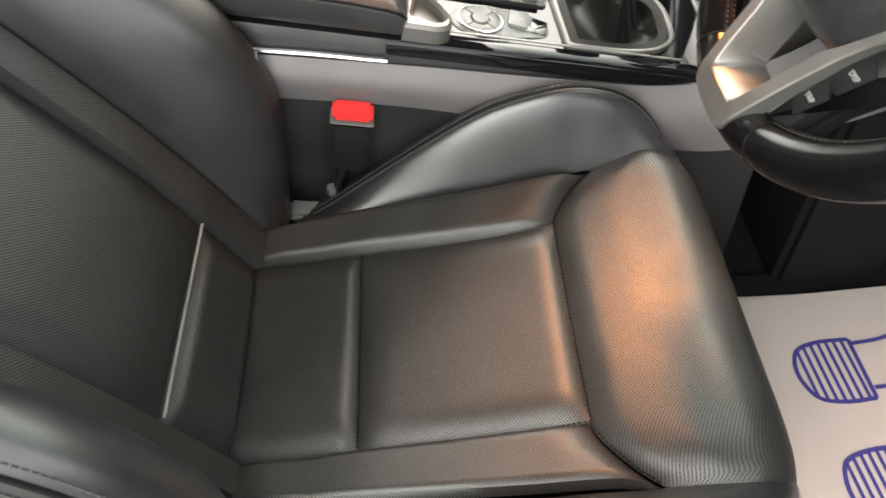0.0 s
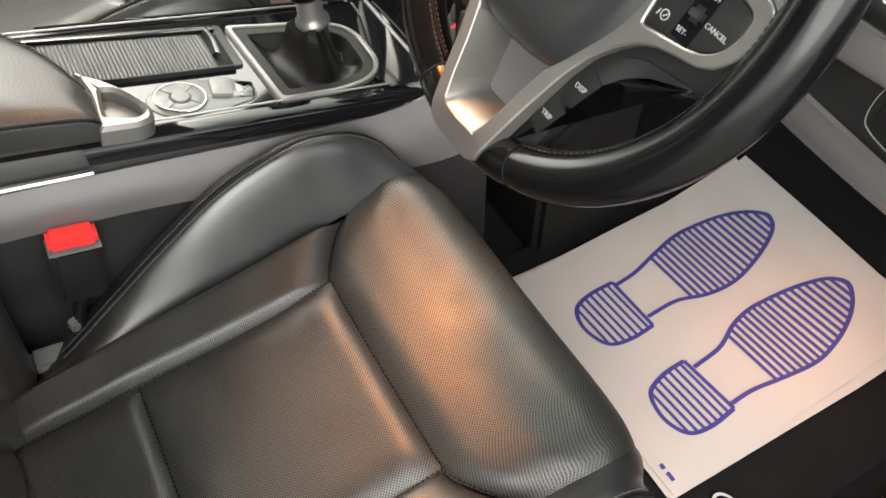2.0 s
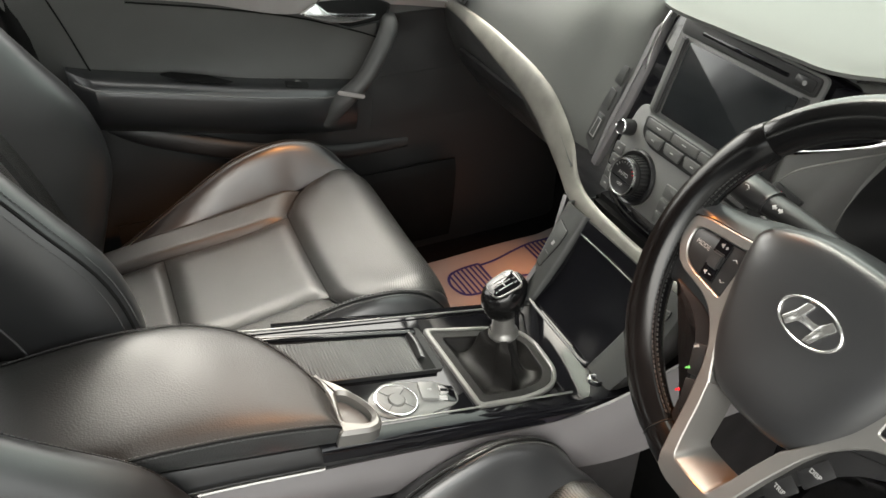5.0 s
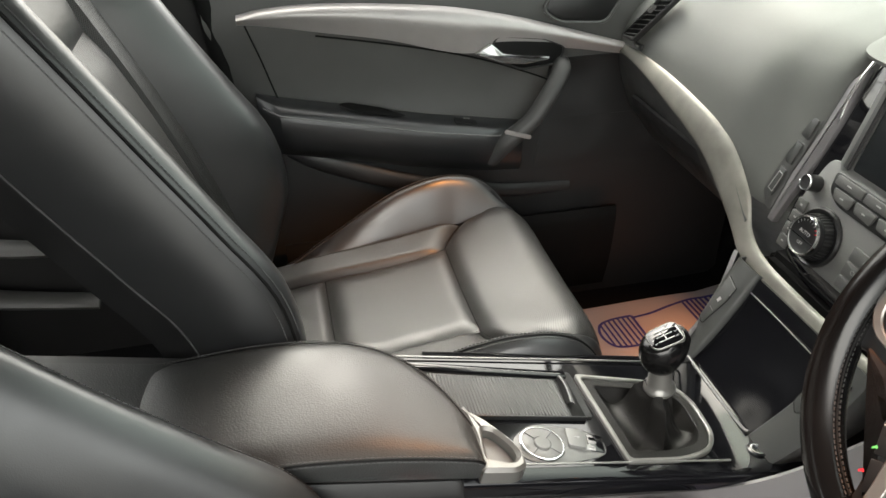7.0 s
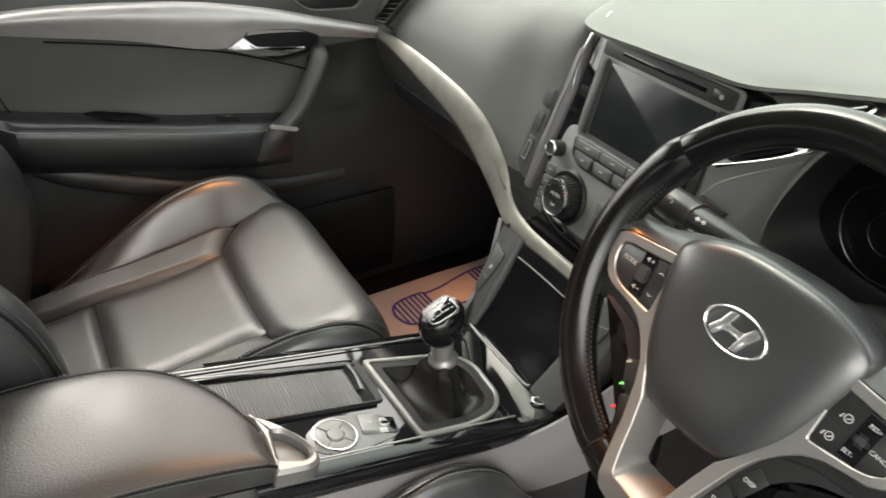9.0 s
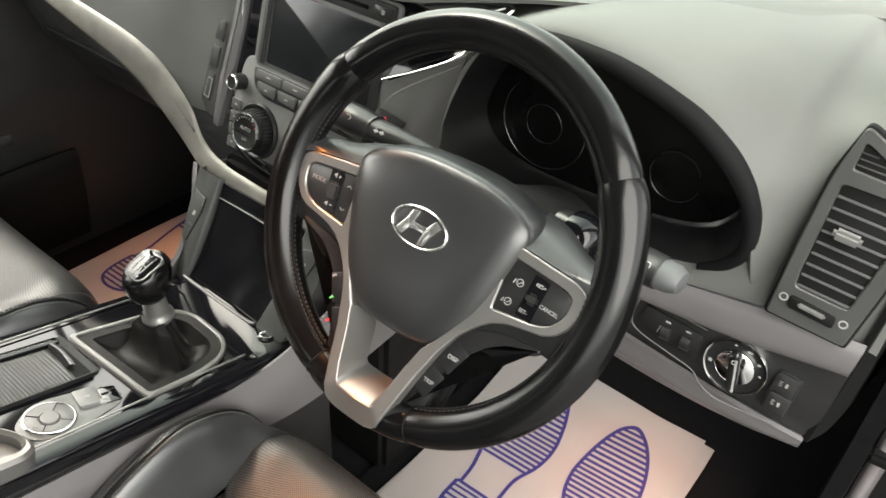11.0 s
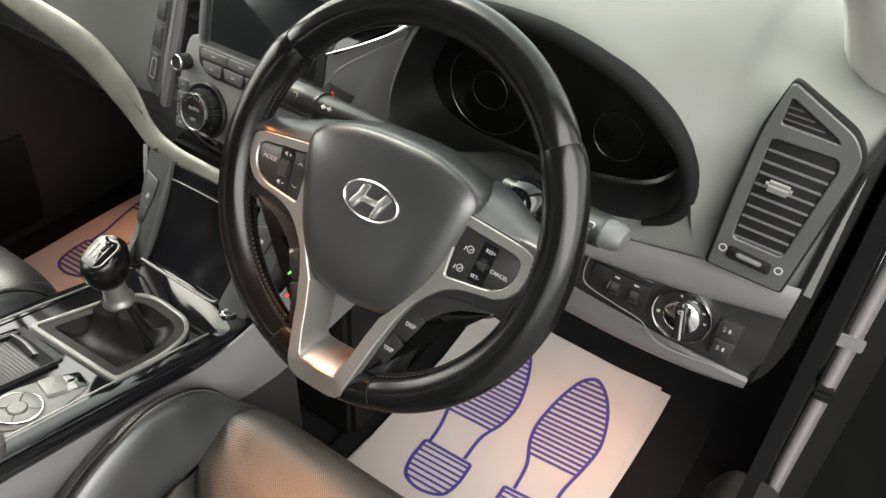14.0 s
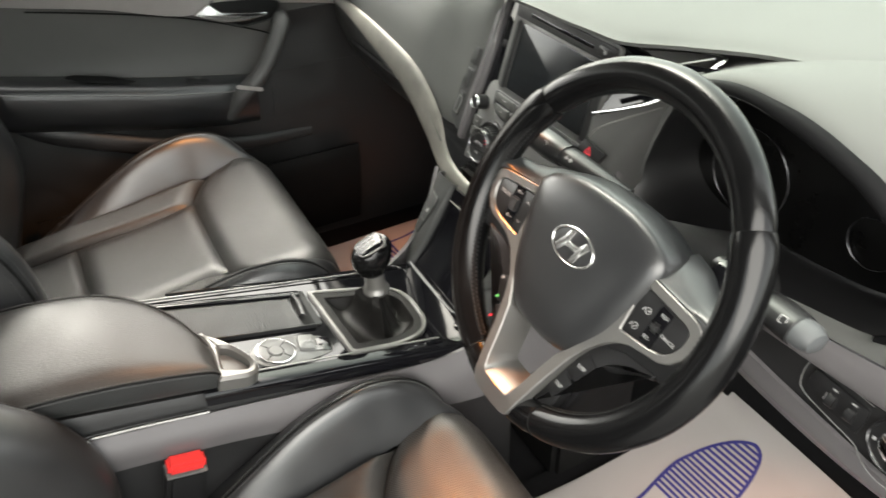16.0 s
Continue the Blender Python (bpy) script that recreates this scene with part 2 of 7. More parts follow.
def tube(path, r, n=10, closed=False, smooth=None, flat=1.0, up=(0, 0, 1)):
    """A round bar along a path. r: radius, or one for each point; flat squeezes it across up."""
    if smooth:
        rr = r if isinstance(r, (int, float)) else None
        if rr is None:
            r = np.interp(np.linspace(0, 1, smooth), np.linspace(0, 1, len(r)), r)
        path = spline(path, smooth, closed)
    p = np.array(path, float)
    k = len(p)
    rad = [r] * k if isinstance(r, (int, float)) else list(r)
    rings = []
    for i in range(k):
        if closed:
            d = p[(i + 1) % k] - p[i - 1]
        else:
            d = p[min(i + 1, k - 1)] - p[max(i - 1, 0)]
        d = d / (np.linalg.norm(d) + 1e-12)
        s = np.cross(d, up)
        if np.linalg.norm(s) < 1e-4:
            s = np.cross(d, (1, 0, 0))
        s /= np.linalg.norm(s)
        u = np.cross(s, d)
        rings.append([p[i] + rad[i] * (math.cos(a) * s + flat * math.sin(a) * u) for a in np.linspace(0, 2 * math.pi, n, endpoint=False)])
    if closed:
        bm = bmesh.new()
        V = [[bm.verts.new(q) for q in ring] for ring in rings]
        for i in range(k):
            a, b = V[i], V[(i + 1) % k]
            for j in range(n):
                bm.faces.new((a[j], a[(j + 1) % n], b[(j + 1) % n], b[j]))
        bmesh.ops.recalc_face_normals(bm, faces=bm.faces)
        return bm
    return loft(rings)


def lathe(profile, m=None, n=32):
    """A turned body round local z from (radius, height) pairs."""
    rings = [[(r * math.cos(a), r * math.sin(a), z) for a in np.linspace(0, 2 * math.pi, n, endpoint=False)] for r, z in profile]
    hollow = profile[-1][0] > 0.3 * profile[0][0] and profile[-1][1] <= profile[1][1] and len(profile) >= 4
    if hollow:
        rings.append(rings[0])
    bm = loft([[Vector(q) for q in ring] for ring in rings], caps=not hollow)
    if hollow:
        bmesh.ops.remove_doubles(bm, verts=bm.verts, dist=1e-6)
    if m is not None:
        bm.transform(m)
    return bm


def rounded(pts, r, n=4):
    """A 2D outline with its corners rounded."""
    out = []
    k = len(pts)
    for i in range(k):
        p = np.array(pts[i], float)
        a, b = np.array(pts[i - 1], float) - p, np.array(pts[(i + 1) % k], float) - p
        la, lb = np.linalg.norm(a), np.linalg.norm(b)
        rr = min(r[i] if isinstance(r, (list, tuple)) else r, la * 0.49, lb * 0.49)
        s, e = p + a / la * rr, p + b / lb * rr
        for t in np.linspace(0, 1, n + 1):
            out.append((1 - t) ** 2 * s + 2 * t * (1 - t) * p + t * t * e)
    return [tuple(q) for q in out]


def inset2(pts, d):
    """The outline moved inwards by d."""
    p = np.array(pts, float)
    k = len(p)
    area = sum(p[i][0] * p[(i + 1) % k][1] - p[(i + 1) % k][0] * p[i][1] for i in range(k))
    sgn = 1 if area > 0 else -1
    out = []
    for i in range(k):
        a, b = p[i] - p[i - 1], p[(i + 1) % k] - p[i]
        na, nb = np.array((-a[1], a[0])), np.array((-b[1], b[0]))
        na, nb = na / (np.linalg.norm(na) + 1e-12), nb / (np.linalg.norm(nb) + 1e-12)
        q = na + nb
        q = q / max(0.5, (np.linalg.norm(q) ** 2) / 2)
        out.append(p[i] + sgn * d * q)
    return out


def prism(pts, depth, m=None, bevel=0.0015, dome=0.0):
    """A plate from a 2D outline: local z from 0 to depth, its front edge rounded, its face lifted by dome."""
    rings = [[(x, y, 0) for x, y in pts], [(x, y, depth - bevel) for x, y in pts]]
    rings.append([(x, y, depth - bevel * 0.3) for x, y in inset2(pts, bevel * 0.3)])
    rings.append([(x, y, depth) for x, y in inset2(pts, bevel)])
    c = np.mean(np.array(pts), 0)
    if dome:
        for f in (0.75, 0.5, 0.25):
            rings.append([(c[0] + (x - c[0]) * f, c[1] + (y - c[1]) * f, depth + dome * (1 - f * f)) for x, y in inset2(pts, bevel)])
    bm = loft([[Vector(q) for q in ring] for ring in rings])
    if m is not None:
        bm.transform(m)
    return bm


def frame_plate(outer, inner, depth, m=None, bevel=0.001):
    """A flat ring between two outlines of equal length, as a raised frame."""
    def ring(p, z):
        return [Vector((x, y, z)) for x, y in p]
    o2, i2 = inset2(outer, bevel), inset2(inner, -bevel)
    rings = [ring(outer, 0), ring(outer, depth - bevel), ring(o2, depth), ring(i2, depth), ring(inner, depth - bevel), ring(inner, 0)]
    bm = bmesh.new()
    V = [[bm.verts.new(q) for q in r] for r in rings]
    k = len(outer)
    for a, b in zip(V, V[1:] + V[:1]):
        for j in range(k):
            bm.faces.new((a[j], a[(j + 1) % k], b[(j + 1) % k], b[j]))
    bmesh.ops.recalc_face_normals(bm, faces=bm.faces)
    if m is not None:
        bm.transform(m)
    return bm


def cut_plate(outer, holes, height, drop, m, edge=0.0012):
    """A plate with holes whose face follows height(x, y); its edges are chamfered and fall by drop."""
    bm = bmesh.new()
    top_edges = []
    for k, loop in enumerate([outer] + holes):
        inner = inset2(loop, edge if k == 0 else -edge)
        rims = []
        for pts, dz in ((loop, -drop), (loop, -edge), (inner, 0.0)):
            rims.append([bm.verts.new((x, y, height(x, y) + dz)) for x, y in pts])
        n = len(loop)
        for a, b in zip(rims, rims[1:]):
            for j in range(n):
                bm.faces.new((a[j], a[(j + 1) % n], b[(j + 1) % n], b[j]))
        for j in range(n):
            top_edges.append(bm.edges.get((rims[-1][j], rims[-1][(j + 1) % n])))
    bmesh.ops.triangle_fill(bm, use_beauty=True, use_dissolve=False, edges=top_edges, normal=(0, 0, 1))
    bmesh.ops.recalc_face_normals(bm, faces=bm.faces)
    bm.transform(m)
    return bm


def box(sx, sy, sz, m=None, bevel=0.003):
    """A block centred on m with softened edges."""
    bm = bmesh.new()
    bmesh.ops.create_cube(bm, size=1.0)
    bmesh.ops.scale(bm, vec=(sx, sy, sz), verts=bm.verts)
    if bevel:
        bmesh.ops.bevel(bm, geom=bm.edges[:], offset=bevel, segments=2, affect="EDGES")
    if m is not None:
        bm.transform(m)
    return bm


def merge(*bms):
    """Several pieces joined as one mesh."""
    out = bmesh.new()
    for b in bms:
        me = bpy.data.meshes.new("tmp")
        b.to_mesh(me)
        b.free()
        out.from_mesh(me)
        bpy.data.meshes.remove(me)
    return out


def on_plane(origin, normal, right=(1, 0, 0)):
    """A pose whose z is the normal and whose x lies along right."""
    z = Vector(normal).normalized()
    x = Vector(right)
    x = (x - z * x.dot(z)).normalized()
    y = z.cross(x)
    m = Matrix((x, y, z)).transposed().to_4x4()
    m.translation = Vector(origin)
    return m


def words(body, size, m, mat, parent, name="marking", depth=0.0002):
    cu = bpy.data.curves.new("lettering", "FONT")
    cu.body, cu.size, cu.align_x, cu.align_y, cu.extrude = body, size, "CENTER", "CENTER", depth
    cu.resolution_u = 3
    tmp = bpy.data.objects.new("lettering", cu)
    me = bpy.data.meshes.new_from_object(tmp)
    bpy.data.objects.remove(tmp)
    bm = bmesh.new()
    bm.from_mesh(me)
    bpy.data.meshes.remove(me)
    bm.transform(m)
    return part(name, bm, mat, parent)


def stitches(path, mat, parent, pitch=0.006, length=0.004, r=0.0006, name="stitching"):
    """A run of short thread stitches along a path, in one mesh."""
    p = np.array(path, float)
    seg = np.linalg.norm(p[1:] - p[:-1], axis=1)
    s = np.concatenate([[0], np.cumsum(seg)])
    verts, faces = [], []
    def at(q):
        return np.array([np.interp(q, s, p[:, i]) for i in range(3)])
    q = 0.0
    while q + length < s[-1]:
        a, b = at(q), at(q + length)
        d = (b - a) / (np.linalg.norm(b - a) + 1e-9)
        u = np.cross(d, (0.3, 0.2, 0.9))
        u /= np.linalg.norm(u) + 1e-9
        w = np.cross(d, u)
        k = len(verts)
        for c in (a, b):
            for g in range(4):
                an = math.pi / 2 * g
                verts.append(tuple(c + r * (math.cos(an) * u + math.sin(an) * w)))
        for g in range(4):
            h = (g + 1) % 4
            faces.append((k + g, k + h, k + 4 + h, k + 4 + g))
        faces += [(k + 3, k + 2, k + 1, k), (k + 4, k + 5, k + 6, k + 7)]
        q += pitch
    me = bpy.data.meshes.new(name)
    me.from_pydata(verts, [], faces)
    bm = bmesh.new()
    bm.from_mesh(me)
    bpy.data.meshes.remove(me)
    return part(name, bm, mat, parent)


# ---- the car's shell ----
ground = tagged(part("ground", grid_mesh([[(x, y, -0.36) for x in np.linspace(-60, 60, 9)] for y in np.linspace(-60, 60, 9)], up=(0, 0, 1)), ASPHALT),
                "dark asphalt forecourt under the car", "ground", kind="structure")

floor = tagged(part("floor", sheet([[(x, y, z) for x in (-0.76, -0.3, 0.0, 0.3, 0.78)] for y, z in
                                    ((-1.3, -0.012), (-0.5, -0.012), (0.3, -0.012), (0.9, -0.012), (1.02, 0.02), (1.25, 0.20), (1.40, 0.55))], 20, 40, 0.02, (0, 0, 1)), CARPET),
               "black carpeted car floor rising into the footwell", "floor", kind="structure")


def shell_piece(name, ctrl, mat, label, category, nu=12, nv=12, thick=0.02, up=None):
    return tagged(part(name, sheet(ctrl, nu, nv, thick, up), mat), label, category, kind="structure")


# roof and headliner, closed over the cabin; the windscreen and the side glass stay open to the sky
shell_piece("ceiling", [[(x, y, z - 0.055 * (x / 0.56) ** 2) for x in (-0.56, -0.28, 0, 0.28, 0.56)] for y, z in ((-1.5, 1.10), (-0.9, 1.22), (-0.2, 1.25), (0.30, 1.22), (0.50, 1.17), (0.62, 1.125))],
            HEADLINER, "pale grey fabric headliner", "ceiling", thick=0.03, up=(0, 0, 1))
shell_piece("wall_rear", [[(x, y, z) for x in (-0.75, 0, 0.75)] for y, z in ((-1.35, -0.02), (-1.40, 0.3), (-1.50, 0.72))], DARKPLASTIC, "dark rear bulkhead of the cabin", "wall", up=(0, 1, 0))
for side in (-1, 1):
    # rear flank and rear pillar
    shell_piece("wall_flank", [[(side * x, y, z) for y in (-1.5, -1.0, -0.30)] for x, z in ((0.76, -0.02), (0.76, 0.35), (0.745, 0.66))], DARKPLASTIC, "dark rear door lining", "wall", up=(-side, 0, 0))
    shell_piece("wall_pillar_c", [[(side * x, y, z) for y in (-1.5, -1.25, -1.05)] for x, z in ((0.745, 0.66), (0.66, 0.95), (0.57, 1.12))], HEADLINER, "pale rear pillar lining", "wall", up=(-side, 0, 0))
    # rail along the roof edge
    tagged(part("trim_roof_rail", tube([(side * 0.575, -1.4, 1.10), (side * 0.585, -0.5, 1.17), (side * 0.59, 0.35, 1.145), (side * 0.625, 0.60, 1.03), (side * 0.670, 0.80, 0.86), (side * 0.692, 0.89, 0.76), (side * 0.705, 0.93, 0.67)],
                                       [0.04, 0.04, 0.04, 0.04, 0.043, 0.046, 0.046], 12, smooth=40), PILLAR), "pale grey roof rail and windscreen pillar trim", "pillar trim", kind="structure")
# tinted windscreen
TINT = bpy.data.materials.new("tinted_glass")
TINT.use_nodes = True
tn, tl = TINT.node_tree.nodes, TINT.node_tree.links
clear = tn.new("ShaderNodeBsdfTransparent")
clear.inputs["Color"].default_value = (0.77, 0.81, 0.79, 1)
sheen = tn.new("ShaderNodeBsdfGlossy")
sheen.inputs["Roughness"].default_value = 0.02
blend = tn.new("ShaderNodeMixShader")
blend.inputs[0].default_value = 0.04
tl.new(clear.outputs[0], blend.inputs[1])
tl.new(sheen.outputs[0], blend.inputs[2])
tl.new(blend.outputs[0], tn["Material Output"].inputs["Surface"])
shell_piece("window_windscreen", [[(x * w, y + 0.05 * (1 - (x / 0.60) ** 2), z) for x in (-0.60, -0.3, 0, 0.3, 0.60)] for y, z, w in ((1.36, 0.795, 1.12), (1.10, 0.93, 1.07), (0.86, 1.04, 1.0), (0.62, 1.115, 0.93))], TINT, "tinted curved windscreen glass", "windscreen", 16, 16, 0.005, (0, 0.5, 1))
# middle pillars between front and rear doors
tagged(part("trim_pillar_b", sheet([[(x - 0.02 * abs(f) ** 2, y0 + w * f, z) for f in (-1, -0.6, 0, 0.6, 1)] for x, y0, w, z in ((-0.745, -0.19, 0.13, -0.02), (-0.745, -0.19, 0.13, 0.4), (-0.735, -0.21, 0.125, 0.66), (-0.705, -0.24, 0.10, 0.86), (-0.60, -0.27, 0.08, 1.12))], 14, 24, 0.02, (1, 0, 0)), DARKPLASTIC),
       "dark lower middle pillar trim beside the seat", "pillar trim", kind="structure")
tagged(part("trim_pillar_b_driver", tube([(0.80, -0.40, -0.05), (0.80, -0.40, 0.45), (0.76, -0.41, 0.68), (0.61, -0.42, 1.10)], [0.075, 0.065, 0.05, 0.045], 14, smooth=24, flat=0.6, up=(1, 0, 0)), DARKPLASTIC),
       "dark middle pillar trim behind the open door", "pillar trim", kind="structure")
# bulkhead under the dashboard and the front body
shell_piece("wall_bulkhead", [[(x, y, z) for x in (-0.78, 0, 0.78)] for y, z in ((1.36, -0.05), (1.40, 0.40), (1.42, 0.74))], CARPET, "black bulkhead behind the dashboard", "wall", up=(0, -1, 0))
shell_piece("wall_side_front", [[(-0.77, y, z) for y in (0.72, 1.1, 1.45)] for z in (-0.05, 0.3, 0.70)], CARPET, "black footwell side lining", "wall", up=(1, 0, 0))
shell_piece("wall_side_driver", [[(x, y, z) for y, x in ((0.86, 0.735), (1.1, 0.74), (1.45, 0.76))] for z in (-0.03, 0.3, 0.68)], CARPET, "dark footwell kick panel", "wall", up=(-1, 0, 0))
bonnet = tagged(part("bonnet", sheet([[(x, y, z - 0.05 * (x / 0.7) ** 2) for x in (-0.75, -0.35, 0, 0.35, 0.75)] for y, z in ((1.42, 0.70), (1.9, 0.66), (2.4, 0.52))], 16, 16, 0.02, (0, 0, 1)), BODYPAINT),
                "white painted bonnet ahead of the windscreen", "bonnet", kind="structure")

# bare trees on the passenger side: only their reflections show
rng = np.random.default_rng(11)
BARK = material("grey_bark", (0.07, 0.065, 0.055), 0.9, var=0.3, vscale=20, grain=0.8, gscale=60)


def bare_tree(label, x, y, height):
    tree = thing("tree", label, "tree", (x, y, -0.36), "trees by the car")
    limbs = []

    def grow(base, direction, length, radius, depth):
        pts, d = [base], np.array(direction, float)
        for k in range(4):
            d = d + rng.normal(0, 0.16, 3)
            d /= np.linalg.norm(d)
            pts.append(pts[-1] + d * length / 4)
        limbs.append(tube(pts, [radius * (1 - 0.14 * k) for k in range(5)], 6 if depth else 10))
        if depth < 4:
            for k in range(4):
                e = d + rng.normal(0, 0.62, 3) + np.array((0, 0, 0.15))
                grow(pts[2 + k % 3], e / np.linalg.norm(e), length * rng.uniform(0.5, 0.75), radius * 0.45, depth + 1)

    grow(np.array((x, y, -0.36)), (0, 0, 1), height * 0.42, 0.15, 0)
    part("trunk", limbs[0], BARK, tree)
    part("crown", merge(*limbs[1:]), BARK, tree, "crown of thin branches")


for x, y, h in ((-7.5, 2.2, 6.5), (-9.0, -3.5, 7.0), (-5.0, 9.5, 7.0)):
    bare_tree("bare tree beyond the passenger side of the car", x, y, h)


# ---- seats ----
CUSHION = [(-0.02, 0.190), (0.06, 0.197), (0.12, 0.206), (0.20, 0.214), (0.27, 0.224), (0.335, 0.238), (0.375, 0.2460), (0.420, 0.2525), (0.468, 0.2565), (0.502, 0.238), (0.522, 0.175), (0.514, 0.115)]
CREST = [(-0.01, 0.160), (0.057, 0.185), (0.12, 0.226), (0.20, 0.280), (0.27, 0.320), (0.335, 0.337), (0.38, 0.336), (0.42, 0.322), (0.452, 0.294), (0.478, 0.250), (0.490, 0.190), (0.488, 0.115)]
BACK_FACE = [(0.000, 0.200), (-0.018, 0.28), (-0.045, 0.38), (-0.080, 0.48), (-0.120, 0.58), (-0.165, 0.68), (-0.212, 0.78), (-0.258, 0.88), (-0.285, 0.94)]
BACK_EDGE = [(0.020, 0.170), (0.052, 0.26), (0.078, 0.35), (0.062, 0.45), (0.010, 0.54), (-0.045, 0.63), (-0.098, 0.72), (-0.152, 0.81), (-0.205, 0.90), (-0.235, 0.95)]


def profile(pts, s):
    """The point of a profile at index s, smoothly."""
    p = np.array(pts, float)
    k = len(p)
    j = min(max(int(s), 0), k - 2)
    f = s - j
    b, c = p[j], p[j + 1]
    a = p[j - 1] if j else 2 * b - c
    d = p[j + 2] if j + 2 < k else 2 * c - b
    return 0.5 * (2 * b + (c - a) * f + (2 * a - 5 * b + 4 * c - d) * f * f + (3 * b - a - 3 * c + d) * f ** 3)


def puff(u, v, h, sink=0.004, p=7):
    """Stuffed height of a sewn panel: sunk at its seams, full inside."""
    a, b = 1 - abs(2 * u - 1) ** p, 1 - abs(2 * v - 1) ** p
    return -sink + (h + sink) * min(1.0, a * 1.15) * min(1.0, b * 1.15)


def panel(x0, x1, s0, s1, prof, cx, off, h, nu=28, nv=28, ease=None, normal=(0, 0, 1), sink=0.004):
    """A stuffed panel between the edges x0(v)..x1(v) and the profile indices s0(x)..s1(x)."""
    rows = []
    N = np.array(normal, float)
    for i in range(nv):
        v = i / (nv - 1)
        row = []
        for j in range(nu):
            u = j / (nu - 1)
            xa, xb = x0(v), x1(v)
            x = xa + (xb - xa) * u
            s = s0(x) + (s1(x) - s0(x)) * v
            y, z = profile(prof, s)
            d = puff(u, v, h, sink)
            lift = ease(x, s) if ease else 0.0
            row.append((cx + x + off[0], y + off[1], z + off[2] + lift) + np.array((0, N[1], N[2])) * d)
        rows.append(row)
    return rows


def tilted(pts, degrees):
    """A backrest profile leant back about the seat's hinge."""
    c, s = math.cos(radians(degrees)), math.sin(radians(degrees))
    return [(c * y - s * (z - 0.20), 0.20 + s * y + c * (z - 0.20)) for y, z in pts]


def car_seat(label, cx, off, group, recline=0.0, near=0.62, far=1.0):
    BACK, BACK_CREST = tilted(BACK_FACE, recline), tilted(BACK_EDGE, recline)
    seat = thing("car_seat", label, "car seat", (cx + off[0], 0.25 + off[1], -0.012), group)
    c = lambda val: (lambda _: val)
    # front edge of the side strips: level to 0.12, then swept forward to the bolster
    def sf(x):
        a = max(0.0, (abs(x) - 0.12) / 0.068)
        return 5.0 + 1.25 * min(1.0, a) ** 1.6
    dish = lambda x, s: 0.006 * (abs(x) / 0.12) ** 2
    part("seat_panel", grid_mesh(panel(c(-0.12), c(0.12), c(2.0), c(5.0), CUSHION, cx, off, 0.008, ease=dish), up=(0, 0, 1)), PERF, seat, "perforated black leather middle panel")
    part("seat_panel_rear", grid_mesh(panel(c(-0.12), c(0.12), c(0.0), c(2.0), CUSHION, cx, off, 0.009, ease=dish), up=(0, 0, 1)), PERF, seat, "perforated black leather rear panel")
    # front pad, over the whole width between the bolsters
    rows = []
    nv, nu = 40, 44
    for i in range(nv):
        v = i / (nv - 1)
        row = []
        for j in range(nu):
            u = j / (nu - 1)
            x = -0.197 + 0.394 * u
            s = sf(x) + (11.0 - sf(x)) * v
            y, z = profile(CUSHION, s)
            wrap = (abs(x) / 0.197) ** 6
            e = puff(u, min(v, 0.5), 0.007, 0.004, 10)
            row.append((cx + x + off[0], y + off[1] - 0.012 * wrap * min(1, max(0, s - 7)), z + off[2] + e + (0.017 * (x / 0.19) ** 2) * min(1.0, max(0.0, (10.0 - s) / 2)) * min(1.0, 0.3 + v * 3)))
        rows.append(row)
    part("front_pad", grid_mesh(rows, up=(0, 0, 1)), PERF, seat, "perforated black leather front pad")
    # sewn seams between the cushion's panels
    def on_cushion(x, sv, lift=0.0):
        y, z = profile(CUSHION, sv)
        return (cx + x + off[0], y + off[1], z + off[2] + dish(min(abs(x), 0.12), sv) - 0.0015 + lift)
    for sv in (2.0, 5.0):
        stitches([on_cushion(x, sv, 0.0005) for x in np.linspace(-0.118, 0.118, 30)], RUBBER, seat, 0.005, 0.0030, 0.0009)
    for sg in (-1, 1):
        line = [on_cushion(sg * 0.1195, sv) for sv in np.linspace(0.2, 5.0, 30)] + [on_cushion(sg * x, sf(x)) for x in np.linspace(0.124, 0.186, 12)]
        stitches(line, RUBBER, seat, 0.005, 0.0030, 0.0009)
    for sg in (-1, 1):
        rows = []
        for i in range(40):
            v = i / 39
            row = []
            for j in range(14):
                u = j / 13
                w0 = 0.12 - 0.004 * v
                w1 = 0.165 + 0.024 * v
                x = w0 + (w1 - w0) * u
                s = sf(x) * v
                y, z = profile(CUSHION, s)
                d = puff(u, v, 0.011, 0.004)
                row.append((cx + sg * x + off[0], y + off[1], z + off[2] + d + (0.012 * u + 0.006) * (1 - v ** 5)))
            rows.append(row)
        part("side_strip", grid_mesh(rows, up=(0, 0, 1)), PERF, seat, "perforated leather strip")
        # bolster: from the strip over the crest and down the outside
        rows = []
        nb = 44
        for i in range(nb):
            s = 11.0 * i / (nb - 1)
            yb, zb = profile(CUSHION, s)
            yc, zc = profile(CREST, s)
            if zc > zb:
                zc = zb + (near if sg > 0 else far) * (zc - zb)
            v = i / (nb - 1)
            xin = 0.165 + 0.024 * min(1, v * 1.9)
            ctrl = [(xin, yb * 0.75 + yc * 0.25, zb + 0.004), (xin + 0.012, (yb + yc) / 2, zb + 0.35 * (zc - zb) + 0.008), (xin + 0.030, yc, zb + 0.88 * (zc - zb) + 0.003), (xin + 0.046, yc, zc),
                    (0.252, yc - 0.003, zc - 0.018), (0.268, yc - 0.012, min(zc - 0.045, 0.22)), (0.270, yc - 0.02, 0.105)]
            row = spline(ctrl, 22)
            rows.append([(cx + sg * x + off[0], y + off[1], max(z, 0.10) + off[2]) for x, y, z in row])
